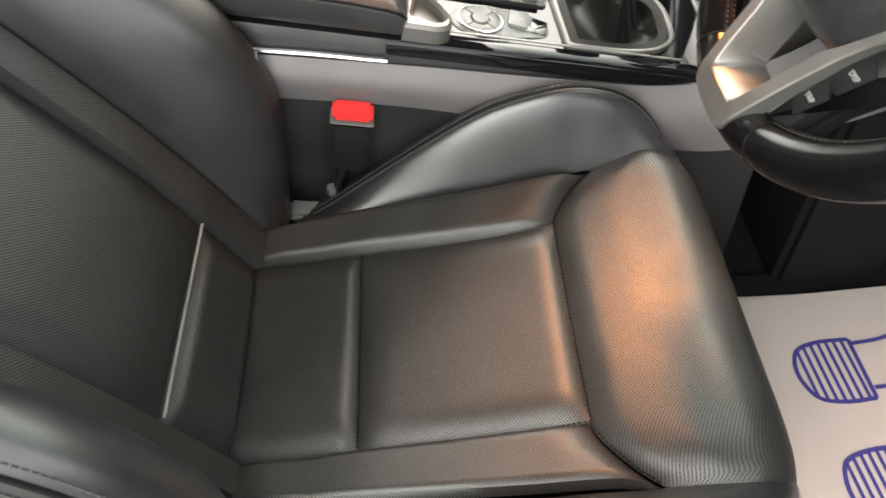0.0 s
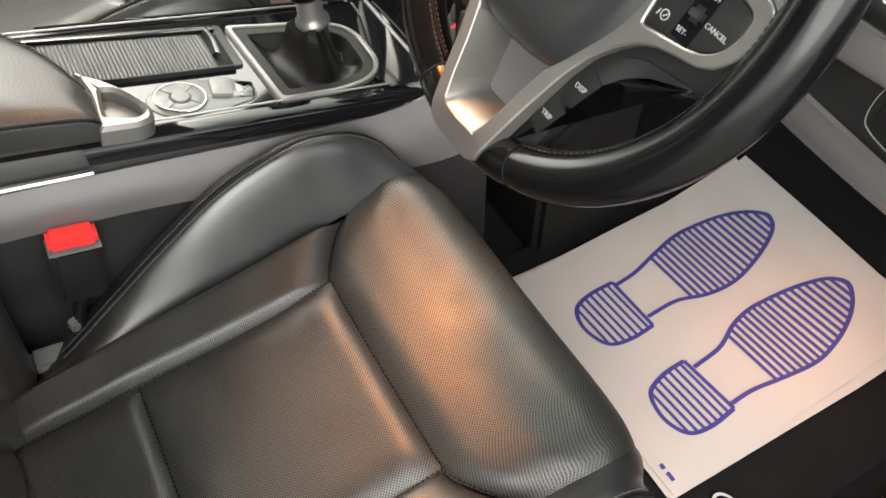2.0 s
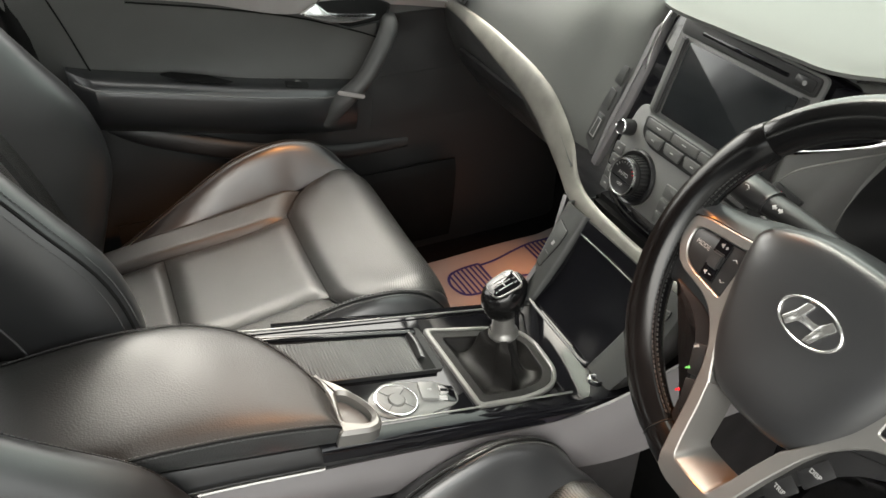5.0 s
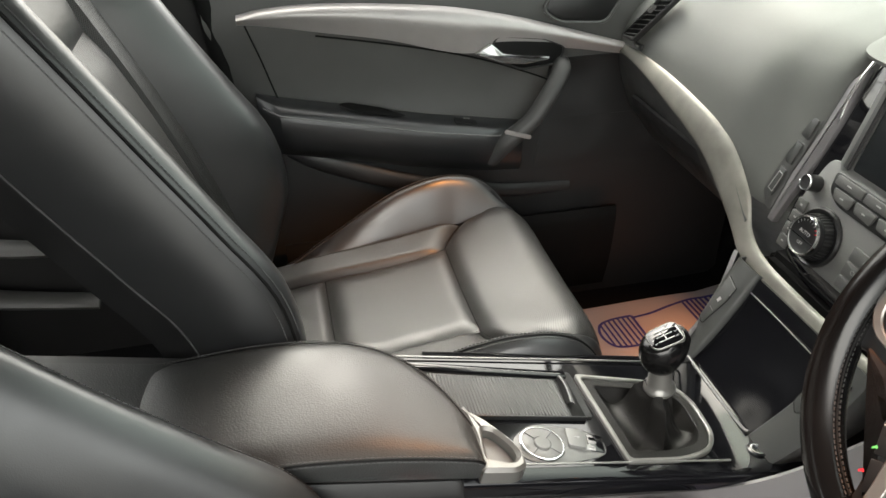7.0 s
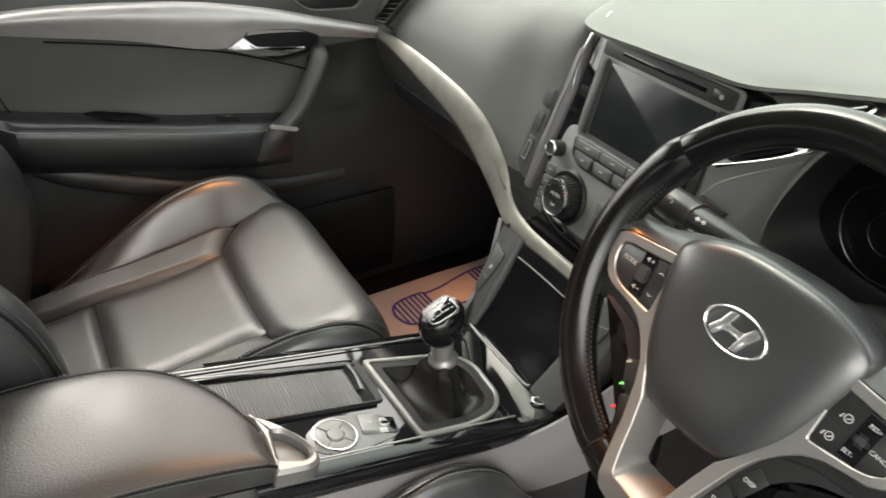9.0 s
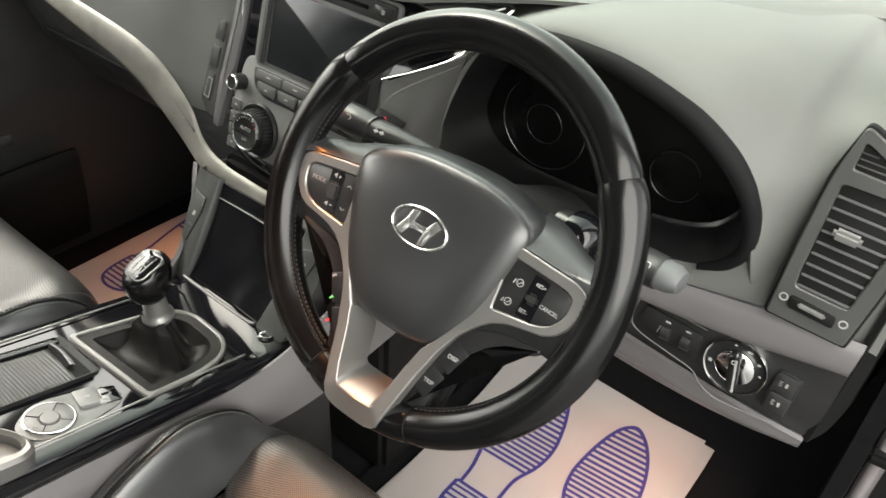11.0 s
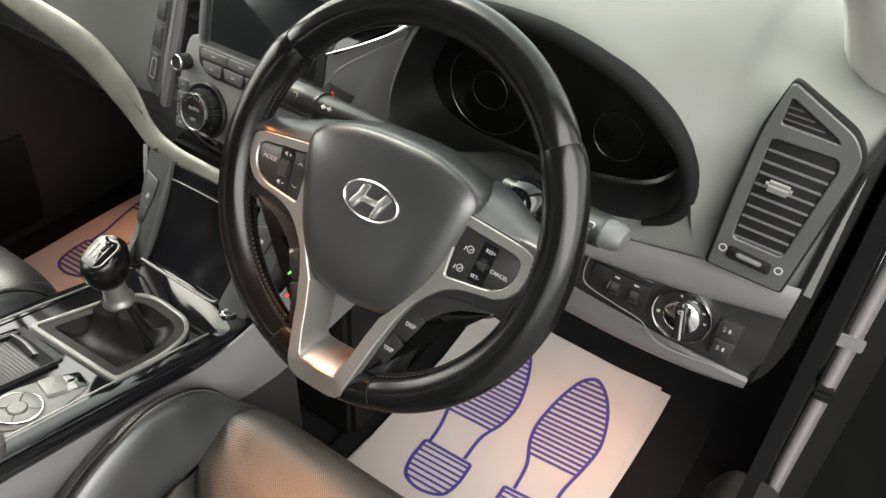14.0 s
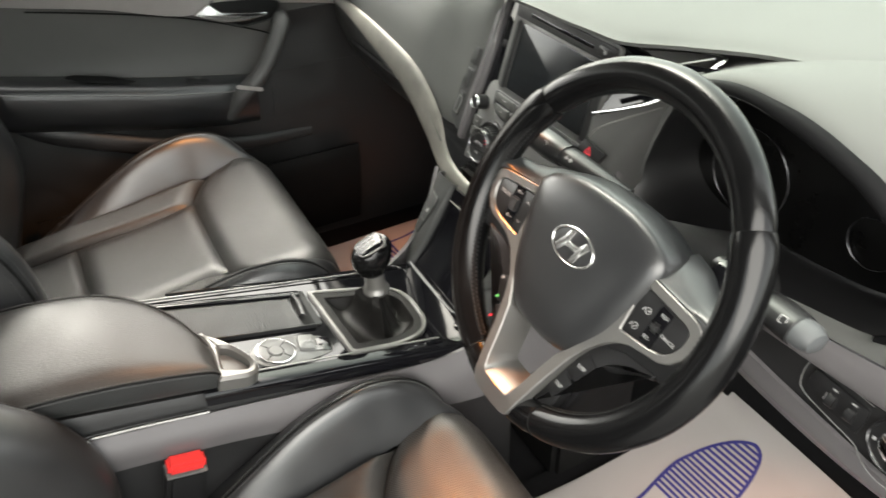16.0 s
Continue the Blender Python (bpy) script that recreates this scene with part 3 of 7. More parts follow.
        bol = part("bolster", grid_mesh(rows, up=(0, 0, 1)), LEATHER, seat, "smooth black leather bolster")
        crest = [rows[i][10] for i in range(4, 36)]
        part("bolster_seam", tube([(p[0], p[1], p[2] + 0.0004) for p in crest], 0.0018, 6), RUBBER, bol)
        for k in (9, 11):
            stitches([(rows[i][k][0], rows[i][k][1], rows[i][k][2] + 0.0006) for i in range(4, 36)], THREAD, bol, 0.0055, 0.0038, 0.0010)
        # plastic side skirt
        part("side_skirt", sheet([[(cx + sg * x + off[0], y + off[1], z + off[2]) for y in (-0.06, 0.1, 0.3, 0.47)] for x, z in ((0.262, 0.115), (0.268, 0.07), (0.255, 0.0))], 12, 8, 0.012, (sg, 0, 0)), DARKPLASTIC, seat)
        part("seat_rail", box(0.04, 0.46, 0.03, pose(cx + sg * 0.19 + off[0], 0.24 + off[1], 0.005), 0.004), SMOOTHBLACK, seat)
    part("seat_base", box(0.46, 0.44, 0.10, pose(cx + off[0], 0.24 + off[1], 0.06 + off[2] * 0.7), 0.02), DARKPLASTIC, seat)
    part("front_valance", sheet([[(cx + x + off[0], y + off[1], z + off[2]) for x in (-0.262, -0.13, 0, 0.13, 0.262)] for y, z in ((0.500, 0.125), (0.49, 0.07), (0.46, 0.0))], 14, 8, 0.01, (0, 1, 0)), DARKPLASTIC, seat)
    # backrest
    N = (0, 0.93, 0.36)
    seamz = 1.1
    bd = lambda x, s: 0.0
    part("back_panel", grid_mesh(panel(c(-0.115), c(0.115), c(seamz), c(4.9), BACK, cx, off, 0.010, 28, 36, bd, N), up=(0, 1, 0)), PERF, seat, "perforated leather backrest panel")
    part("back_panel_lower", grid_mesh(panel(c(-0.115), c(0.115), c(0.0), c(seamz), BACK, cx, off, 0.008, 28, 16, bd, N), up=(0, 1, 0)), PERF, seat)
    part("back_panel_upper", grid_mesh(panel(c(-0.115), c(0.115), c(4.9), c(8.0), BACK, cx, off, 0.010, 28, 24, bd, N), up=(0, 1, 0)), LEATHER, seat)
    y0, z0 = profile(BACK, seamz)
    part("back_seam", tube([(cx + x + off[0], y0 + off[1] + 0.0025, z0 + off[2] + 0.003) for x in np.linspace(-0.112, 0.112, 12)], 0.0014, 6), SEAM, seat, "pale piping across the backrest")
    for sg in (-1, 1):
        rows = []
        for i in range(44):
            s = 8.0 * i / 43
            row = []
            for j in range(10):
                u = j / 9
                x = 0.115 + 0.045 * u
                y, z = profile(BACK, s)
                d = puff(u, 0.5, 0.009, 0.004)
                row.append((cx + sg * x + off[0], y + off[1] + d * 0.93 + 0.010 * u, z + off[2] + d * 0.36))
            rows.append(row)
        part("back_strip", grid_mesh(rows, up=(0, 1, 0)), PERF, seat, "perforated leather backrest strip")
        rows = []
        for i in range(46):
            f = i / 45
            yb, zb = profile(BACK, 8.0 * f)
            yc, zc = profile(BACK_CREST, 9.0 * f)
            wide = 0.012 * math.exp(-((f - 0.28) / 0.2) ** 2)
            ctrl = [(0.160, yb + 0.010, zb), (0.176, yb + 0.4 * (yc - yb) + 0.012, (zb * 2 + zc) / 3), (0.200, yb + 0.85 * (yc - yb) + 0.006, (zb + zc * 2) / 3), (0.224 + wide, yc, zc), (0.246 + wide, yc - 0.014, zc - 0.006),
                    (0.257 + wide, yc - 0.055, zc - 0.022), (0.257, yc - 0.11, zc - 0.045), (0.250, yc - 0.155, zc - 0.06)]
            row = spline(ctrl, 26)
            rows.append([(cx + sg * x + off[0], y + off[1], z + off[2]) for x, y, z in row])
        bb = part("back_bolster", grid_mesh([r[:23] for r in rows], up=(sg * 0.5, 1, 0)), LEATHER, seat, "smooth black leather backrest bolster")
        part("shell_side", grid_mesh([r[22:] for r in rows], up=(sg, 0, 0)), SMOOTHBLACK, seat, "black edge of the backrest's rear shell")
        part("shell_piping", tube([(r[22][0] + sg * 0.0004, r[22][1], r[22][2]) for r in rows[2:]], 0.0014, 6), THREAD, seat, "thin grey piping along the rear shell")
        edge = [rows[i][14] for i in range(2, 46)]
        part("bolster_seam", tube([(p[0] + sg * 0.0006, p[1] + 0.0006, p[2]) for p in edge], 0.0019, 6), RUBBER, bb)
        for k in (13, 15):
            stitches([(rows[i][k][0] + sg * 0.0006, rows[i][k][1] + 0.0006, rows[i][k][2]) for i in range(2, 46)], THREAD, bb, 0.0055, 0.0038, 0.0010)
        if sg < 0:
            left = rows
        else:
            right = rows
    rows = [[left[i][-1]] + [((left[i][-1][0] * (1 - f) + right[i][-1][0] * f), left[i][-1][1] - 0.02, left[i][-1][2]) for f in (0.15, 0.5, 0.85)] + [right[i][-1]] for i in range(46)]
    part("back_shell", grid_mesh(rows, up=(0, -1, 0)), DARKPLASTIC, seat)
    top = [left[-1][k] for k in range(26)]
    rows = [[(a[0] * (1 - f) + b[0] * f, a[1] * (1 - f) + b[1] * f, a[2] * (1 - f) + b[2] * f + 0.02 * math.sin(math.pi * f)) for f in np.linspace(0, 1, 9)] for a, b in zip(left[-1], right[-1])]
    part("back_top", grid_mesh(rows, up=(0, 0, 1)), LEATHER, seat)
    return seat


car_seat("black leather driver's seat with perforated panels and stitched bolsters", 0.374, (0, 0, 0), "front seats", 13)
car_seat("black leather passenger seat beside the centre console, slid further back", 0.374, (-0.732, -0.057, 0.070), "front seats", 0.0, 0.72, 0.90)


def belt_buckle(label, x, y, z, lean):
    b = thing("seat_belt_buckle", label, "seat belt buckle", (x, y, z - 0.30), "seat belt buckles")
    m = pose(x, y, z, lean, 0, 0)
    part("housing", box(0.026, 0.048, 0.078, m @ pose(0, 0, -0.048), 0.006), SMOOTHBLACK, b)
    part("release_button", box(0.024, 0.046, 0.016, m @ pose(0, 0, -0.002), 0.004), RED, b, "red release button")
    part("rim", box(0.027, 0.049, 0.003, m @ pose(0, 0, -0.0115), 0.001), GREY_PLASTIC, b)
    part("stalk", tube([tuple(m @ Vector((0, 0, -0.08))), tuple(m @ Vector((0, -0.008, -0.13))), (x, y - 0.06, z - 0.30)], 0.011, 10, smooth=12, flat=0.6), SMOOTHBLACK, b)
    part("tag", box(0.012, 0.018, 0.014, m @ pose(0.004, -0.012, -0.125, 0, 0, 20), 0.002), GREY_PLASTIC, b, "pale paper tag")
    return b


belt_buckle("black seat belt buckle with a red button beside the driver's seat", 0.135, 0.122, 0.320, -12)
belt_buckle("black seat belt buckle with a red button beside the passenger seat", -0.128, 0.02, 0.36, -12)
rail_end = tagged(part("seat_rail_cover", box(0.03, 0.06, 0.012, pose(0.150, 0.055, 0.175, -10, 0, 0), 0.004), GREY_PLASTIC), "pale grey plastic cover at the seat hinge", "cover")
part("bracket", box(0.012, 0.03, 0.18, pose(0.150, 0.055, 0.085), 0.002), SMOOTHBLACK, rail_end)


# ---- centre console ----
def ztop(y):
    """Height of the console's top face."""
    return 0.374 - 0.22 * (y - 0.27)


CP = on_plane((0, 0.27, 0.374), (0, 0.22, 1.0))   # local x right, y forward along the face, z up


def cpt(x, y, h=0.0):
    """The point over (x, y) of the plan at height h on the console's face."""
    return (x, y, ztop(y) + h)


console = thing("centre_console", "centre console with piano black top and grey sides", "centre console", (0, 0.2, -0.012))
body = []
for y in np.linspace(-0.34, 0.62, 25):
    z = ztop(y) - 0.012
    w = 0.106
    well = 0.07 if 0.345 < y < 0.525 else 0.0
    xi = 0.088 if well else w - 0.006
    body.append([(-w - 0.012, y, -0.02), (-w - 0.008, y, z - 0.09), (-w, y, z - 0.01), (-xi, y, z - well), (xi, y, z - well), (w, y, z - 0.01), (w + 0.008, y, z - 0.09), (w + 0.012, y, -0.02)])
part("body", loft(body), DARKPLASTIC, console, edge=40)
# grey side panels that sweep up towards the dashboard
for sg in (-1, 1):
    up_e = [(0.108, -0.33, 0.435), (0.111, -0.1, 0.405), (0.114, 0.17, 0.362), (0.116, 0.35, 0.330), (0.118, 0.47, 0.312), (0.128, 0.54, 0.325), (0.150, 0.60, 0.375), (0.178, 0.64, 0.440)]
    lo_e = [(0.121, -0.33, 0.375), (0.122, -0.1, 0.352), (0.124, 0.17, 0.312), (0.126, 0.35, 0.265), (0.131, 0.47, 0.230), (0.150, 0.56, 0.235), (0.190, 0.65, 0.300), (0.240, 0.70, 0.380)]
    mid = [((a[0] + b[0]) / 2 + 0.006, (a[1] + b[1]) / 2, (a[2] + b[2]) / 2) for a, b in zip(up_e, lo_e)]
    ctrl = [[(sg * x, y, z) for x, y, z in e] for e in (up_e, mid, lo_e)]
    part("side_panel", sheet(ctrl, 50, 10, 0.006, (sg, 0, 0)), SATIN, console, "satin grey side panel")
    part("chrome_strip", tube([(sg * 0.1135, -0.30, 0.433), (sg * 0.1155, 0.025, 0.393), (sg * 0.1165, 0.165, 0.369)], 0.0032, 8, smooth=14), CHROME, console, "chrome strip below the armrest")
    part("gloss_edge", sheet([[(sg * x, y, ztop(y) + h) for y in (0.165, 0.28, 0.40, 0.52, 0.60)] for x, h in ((0.096, 0.001), (0.110, -0.001), (0.115, -0.008), (0.1165, -0.020))], 30, 8, 0.004, (sg, 0, 1)), GLOSS, console, "piano black edge")
    # silver tube stands in for the thin highlight on the gloss top
    part("gloss_highlight", tube([cpt(sg * 0.093, y, 0.0035) for y in (0.08, 0.2, 0.35, 0.5)], 0.0013, 6, smooth=16), SILVER, console)
# gloss top plate in front of and beside the cover
def plate(name, pts, depth, mat, parent, label="", base=0.0, bevel=0.001, dome=0.0):
    """A plate on the console face; pts in plan (x, y)."""
    k = math.sqrt(1 + 0.22 ** 2)
    return part(name, prism([(x, (y - 0.27) * k) for x, y in pts], depth, CP @ Matrix.Translation((0, 0, base)), bevel, dome), mat, parent, label)
def k2(pts):
    k = math.sqrt(1 + 0.22 ** 2)
    return [(x, (y - 0.27) * k) for x, y in pts]


OUTER = [(-0.0625, 0.356), (0.094, 0.364), (0.0930, 0.440), (0.079, 0.482), (0.050, 0.503), (-0.012, 0.506), (-0.041, 0.492), (-0.0525, 0.455)]
GATE = [tuple(p) for p in inset2(OUTER, 0.004)]
part("top_plate", frame_plate(k2([(-0.094, 0.08), (0.094, 0.08), (0.098, 0.42), (0.098, 0.49), (0.0975, 0.56), (-0.0975, 0.56), (-0.098, 0.49), (-0.096, 0.42)]), k2(GATE), 0.010, CP @ Matrix.Translation((0, 0, -0.010)), 0.001), GLOSS, console, "piano black top plate")

# ribbed roller cover over the cup holders
cover = thing("roller_cover", "ribbed black roller cover on the console's cup holders", "roller cover", cpt(-0.02, 0.24))
plate("tray", rounded([(-0.080, 0.10), (0.012, 0.10), (0.018, 0.352), (-0.068, 0.352)], 0.006), 0.003, DARKPLASTIC, cover)
n = 52
for i in range(n):
    y = 0.112 + i * 0.0041
    f = i / n
    a, b = Vector(cpt(-0.063 + 0.013 * f, y, 0.004)), Vector(cpt(0.011 + 0.007 * f, y, 0.004))
    part("slat", tube([tuple(a), tuple(b)], 0.0019, 6, flat=0.42), ROLLER, cover)
plate("rail", rounded([(-0.080, 0.10), (-0.069, 0.10), (-0.053, 0.342), (-0.064, 0.342)], 0.002), 0.0075, GLOSS, cover, "")
# grey strip drawn on the rail as its highlight
plate("rail_highlight", rounded([(-0.074, 0.12), (-0.0720, 0.12), (-0.0572, 0.335), (-0.0592, 0.335)], 0.001), 0.0085, GREY_PLASTIC, cover)
plate("rail", rounded([(0.0135, 0.11), (0.0155, 0.11), (0.0215, 0.342), (0.0190, 0.342)], 0.001), 0.0060, SMOOTHBLACK, cover)
plate("well", rounded([(-0.050, 0.324), (0.0175, 0.324), (0.0185, 0.342), (-0.049, 0.342)], 0.002), 0.0036, RUBBER, cover, "dark gap ahead of the slats")
part("pull_tab", sheet([[cpt(x, y, h) for x, y, h in r] for r in (
    [(-0.050, 0.327, 0.004), (-0.030, 0.327, 0.004), (-0.006, 0.325, 0.004)],
    [(-0.052, 0.331, 0.0105), (-0.030, 0.332, 0.0120), (-0.002, 0.329, 0.0105)],
    [(-0.050, 0.336, 0.0110), (-0.028, 0.336, 0.0125), (0.002, 0.333, 0.0110)])], 12, 10, 0.002, (0, -0.3, 1)), SMOOTHBLACK, cover, "raised finger tab")

# rotary control with its ring
dial = thing("rotary_dial", "round black menu dial with chrome ring on the console", "dial", cpt(0.061, 0.269))
DM = CP @ Matrix.Translation((0.061, 0.0, 0.001))
plate("bezel", rounded([(0.050, 0.238), (0.030, 0.262), (0.028, 0.282), (0.041, 0.338), (0.056, 0.349), (0.074, 0.347), (0.081, 0.336), (0.0885, 0.304), (0.092, 0.272), (0.084, 0.246), (0.068, 0.236)][::-1], 0.008), 0.0014, CONTROL, dial, "satin dark grey bezel")
part("ring", lathe([(0.0270, 0), (0.0270, 0.0030), (0.0262, 0.0036), (0.0250, 0.0036), (0.0246, 0.002), (0.0246, 0.0)], DM, 48), CHROME, dial, "thin chrome ring")
part("base", lathe([(0.0248, 0), (0.0248, 0.0020), (0.024, 0.0026), (0.0115, 0.0022), (0.0112, 0)], DM, 48), CONTROL, dial)
part("centre_button", lathe([(0.0100, 0), (0.0100, 0.0030), (0.0092, 0.0042), (0.004, 0.0046), (0.0005, 0.0046)], DM, 32), CONTROL, dial)
for a in (45, 135, 225, 315):
    part("divider", box(0.0125, 0.0007, 0.0006, DM @ pose(0, 0, 0, 0, 0, a) @ pose(0.0175, 0, 0.0028), 0.0), GLOSS, dial)
part("symbol", box(0.0050, 0.0026, 0.0004, DM @ pose(0.004, -0.0175, 0.0027, 0, 0, 20), 0.0), GREY_PLASTIC, dial)
part("symbol", box(0.0045, 0.0012, 0.0004, DM @ pose(0.0165, 0.006, 0.0027, 0, 0, 60), 0.0), GREY_PLASTIC, dial)

# parking brake switch
pb = thing("parking_brake_switch", "black parking brake switch with a pale edge", "switch", cpt(0.056, 0.325))
plate("button", rounded([(0.037, 0.306), (0.066, 0.301), (0.071, 0.322), (0.041, 0.328)], 0.003), 0.0055, CONTROL, pb, "", 0.0, 0.001)
plate("recess", rounded([(0.044, 0.331), (0.072, 0.325), (0.077, 0.343), (0.050, 0.349)], 0.004), 0.0026, GLOSS, pb)
plate("indicator", rounded([(0.062, 0.322), (0.070, 0.3205), (0.0735, 0.332), (0.066, 0.334)], 0.001), 0.0035, WHITE_MARK, pb, "pale lit edge")
words("P", 0.008, CP @ pose(0.054, 0.046, 0.0057), WHITE_MARK, pb, "symbol")

# gear lever
gear = thing("gear_lever", "manual gear lever with leather gaiter and silver frame", "gear lever", cpt(0.0, 0.42))
radii = [0.006, 0.006, 0.022, 0.022, 0.022, 0.022, 0.016, 0.022]
outer = rounded(OUTER, radii, 6)
inner = rounded([tuple(p) for p in inset2(OUTER, 0.0062)], radii, 6)
part("gate_frame", frame_plate(k2(outer), k2(inner), 0.0055, CP, 0.0014), SILVER, gear, "satin silver frame")
GAITER = material("gaiter_leather", (0.0060, 0.0056, 0.0052), 0.55, spec=0.22, grain=0.3, gscale=600, pattern="hide")
# flat leather border, then soft folds that gather at the collar
hole = rounded([tuple(p) for p in inset2(OUTER, 0.0190)], [r * 0.7 for r in radii], 6)
part("gaiter_border", frame_plate(k2(inner), k2(hole), 0.0030, CP, 0.0010), GAITER, gear, "black leather border of the gaiter")
rings = []
base = [cpt(x, y, 0.0005) for x, y in spline(hole, 96, True)]
cx0, cy0 = 0.010, 0.430
cen = Vector((0.002, 0.442, 0.382))
for i in range(22):
    f = i / 21
    ring = []
    for j, p in enumerate(base):
        ang = math.atan2(p[1] - cy0, p[0] - cx0)
        q = Vector((cen.x + 0.0150 * math.cos(ang), cen.y + 0.0150 * math.sin(ang), cen.z))
        w = 1 - (1 - f) ** 1.25
        wave = math.sin(3 * ang + 0.9 + 1.2 * f)
        crease = -abs(math.sin(2.5 * ang + 0.4)) ** 0.6 * 0.016 + 0.008
        fold = (crease + 0.006 * wave + 0.004 * math.sin(7 * ang + 5 * f)) * math.sin(math.pi * f) ** 0.9
        h = f ** 1.5
        sag = 0.022 * math.sin(math.pi * min(1.0, f * 1.5)) * (f < 0.667) + 0.004 * math.sin(9 * f + 3 * ang) * math.sin(math.pi * f)
        x, y = p[0] + (q.x - p[0]) * w, p[1] + (q.y - p[1]) * w
        ring.append((x + fold * math.cos(ang), y + fold * math.sin(ang), p[2] + (q.z - p[2]) * h - sag + fold * 0.4))
    rings.append(ring)
part("gaiter", loft(rings, caps=False), GAITER, gear, "creased black leather gaiter", edge=60)
KM = pose(0.003, 0.444, 0.376, 4, 1, 0)
part("collar", lathe([(0.0180, -0.004), (0.0200, -0.001), (0.0195, 0.003), (0.0165, 0.006), (0.0150, 0.012), (0.0140, 0.036), (0.010, 0.040)], KM, 32), SILVER, gear, "satin silver collar")
knob = []
for z, rx, ry, dy in ((0.032, 0.0135, 0.0140, 0), (0.034, 0.0160, 0.0175, 0), (0.040, 0.0190, 0.0225, 0), (0.049, 0.0220, 0.0275, 0.001), (0.060, 0.0242, 0.0305, 0.001), (0.070, 0.0247, 0.0310, 0.001), (0.077, 0.0230, 0.0285, 0.0), (0.0815, 0.0195, 0.0245, 0.0), (0.0825, 0.010, 0.014, 0)):
    knob.append([tuple(KM @ Vector((rx * math.cos(a), dy + ry * math.sin(a), z + 0.30 * ry * math.sin(a) * (z - 0.020) / 0.062))) for a in np.linspace(0, 2 * math.pi, 32, endpoint=False)])
part("knob", loft(knob), RIM_LEATHER, gear, "black leather gear knob")
TM = KM @ pose(0, 0.0, 0.0815, 16.5, 0, 0)
CAP = [(-0.0170, -0.0205), (0.0170, -0.0205), (0.0185, 0.0215), (-0.0185, 0.0215)]
cap_out, cap_in = rounded(CAP, 0.012, 6), rounded([(x * 0.92, y * 0.935) for x, y in CAP], 0.011, 6)
part("cap_ring", frame_plate(cap_out, cap_in, 0.0048, TM @ Matrix.Translation((0, 0, -0.0025)), 0.0006), SILVER, gear, "thin satin silver ring")
part("cap", prism(cap_in, 0.0045, TM @ Matrix.Translation((0, 0, -0.0025)), 0.0004, 0.001), GLOSS, gear, "gloss black cap")
for x in (-0.008, 0.0, 0.008):
    part("gate_line", box(0.0013, 0.020, 0.0006, TM @ pose(x, 0, 0.0034), 0), WHITE_MARK, gear)
part("gate_line", box(0.0172, 0.0013, 0.0006, TM @ pose(0, 0, 0.0035), 0), WHITE_MARK, gear)
for tx, x, y in (("1", -0.008, 0.0135), ("3", 0, 0.0145), ("5", 0.008, 0.0135), ("2", -0.008, -0.0135), ("4", 0, -0.0145), ("6", 0.008, -0.0135), ("R", -0.0125, 0.008)):
    words(tx, 0.0055, TM @ pose(x, y, 0.0026), WHITE_MARK, gear, "numeral")

# armrest
arm = thing("armrest", "padded black leather armrest lid on the console", "armrest", (0, 0, 0.30))
rings = []
for y, zs, zc, w in ((-0.30, 0.425, 0.435, 0.095), (-0.27, 0.440, 0.452, 0.106), (-0.15, 0.457, 0.471, 0.112), (-0.03, 0.463, 0.478, 0.113), (0.06, 0.452, 0.470, 0.113), (0.12, 0.439, 0.455, 0.112), (0.160, 0.428, 0.441, 0.111), (0.182, 0.420, 0.431, 0.110), (0.192, 0.408, 0.416, 0.106)):
    zb = ztop(y) + 0.002
    prof = [(-w + 0.004, zb), (-w, zb + 0.3 * (zs - zb)), (-w - 0.001, zs), (-w + 0.004, zs + 0.35 * (zc - zs)), (-w * 0.78, zs + 0.78 * (zc - zs)), (-w * 0.4, zs + 0.96 * (zc - zs)), (0, zc),
            (w * 0.4, zs + 0.96 * (zc - zs)), (w * 0.78, zs + 0.78 * (zc - zs)), (w - 0.004, zs + 0.35 * (zc - zs)), (w + 0.001, zs), (w, zb + 0.3 * (zs - zb)), (w - 0.004, zb)]
    sp = spline([(x, z) for x, z in prof], 44)
    # plan of the lid: its far front corner is swept back
    xl = float(np.interp(y, [0.05, 0.07, 0.115, 0.145, 0.172, 0.188], [-0.076, -0.074, -0.056, -0.030, 0.012, 0.060]))
    rings.append([(xl + (x + w + 0.001) / (2 * w + 0.002) * (w + 0.001 - xl), y - 0.006 * (1 - (x / w) ** 2) * (y > 0.1), z) for x, z in sp])
rr = [spline([r[k] for r in rings], 40) for k in range(44)]
rings = [[tuple(rr[k][i]) for k in range(44)] for i in range(40)]
part("lid", loft(rings), ARM_LEATHER, arm, "grained black leather lid")
for k in (34, 9):
    sg = 1 if k > 20 else -1
    path = [(rings[i][k][0] + sg * 0.0008, rings[i][k][1], rings[i][k][2]) for i in range(2, 38)]
    part("seam", tube(path, 0.0016, 6), RUBBER, arm)
    for d in (-0.0035, 0.0035):
        stitches([(p[0] + sg * 0.0002, p[1], p[2] + d) for p in path], THREAD, arm, 0.0055, 0.0036, 0.0008)
latch = thing("armrest_latch", "satin silver latch grip at the front of the armrest", "latch", cpt(0.055, 0.20))
lo = rounded([(0.016, 0.180), (0.060, 0.186), (0.1155, 0.182), (0.1165, 0.220), (0.109, 0.233), (0.086, 0.235), (0.058, 0.221), (0.034, 0.203)], [0.002, 0.01, 0.002, 0.008, 0.012, 0.014, 0.02, 0.02], 5)
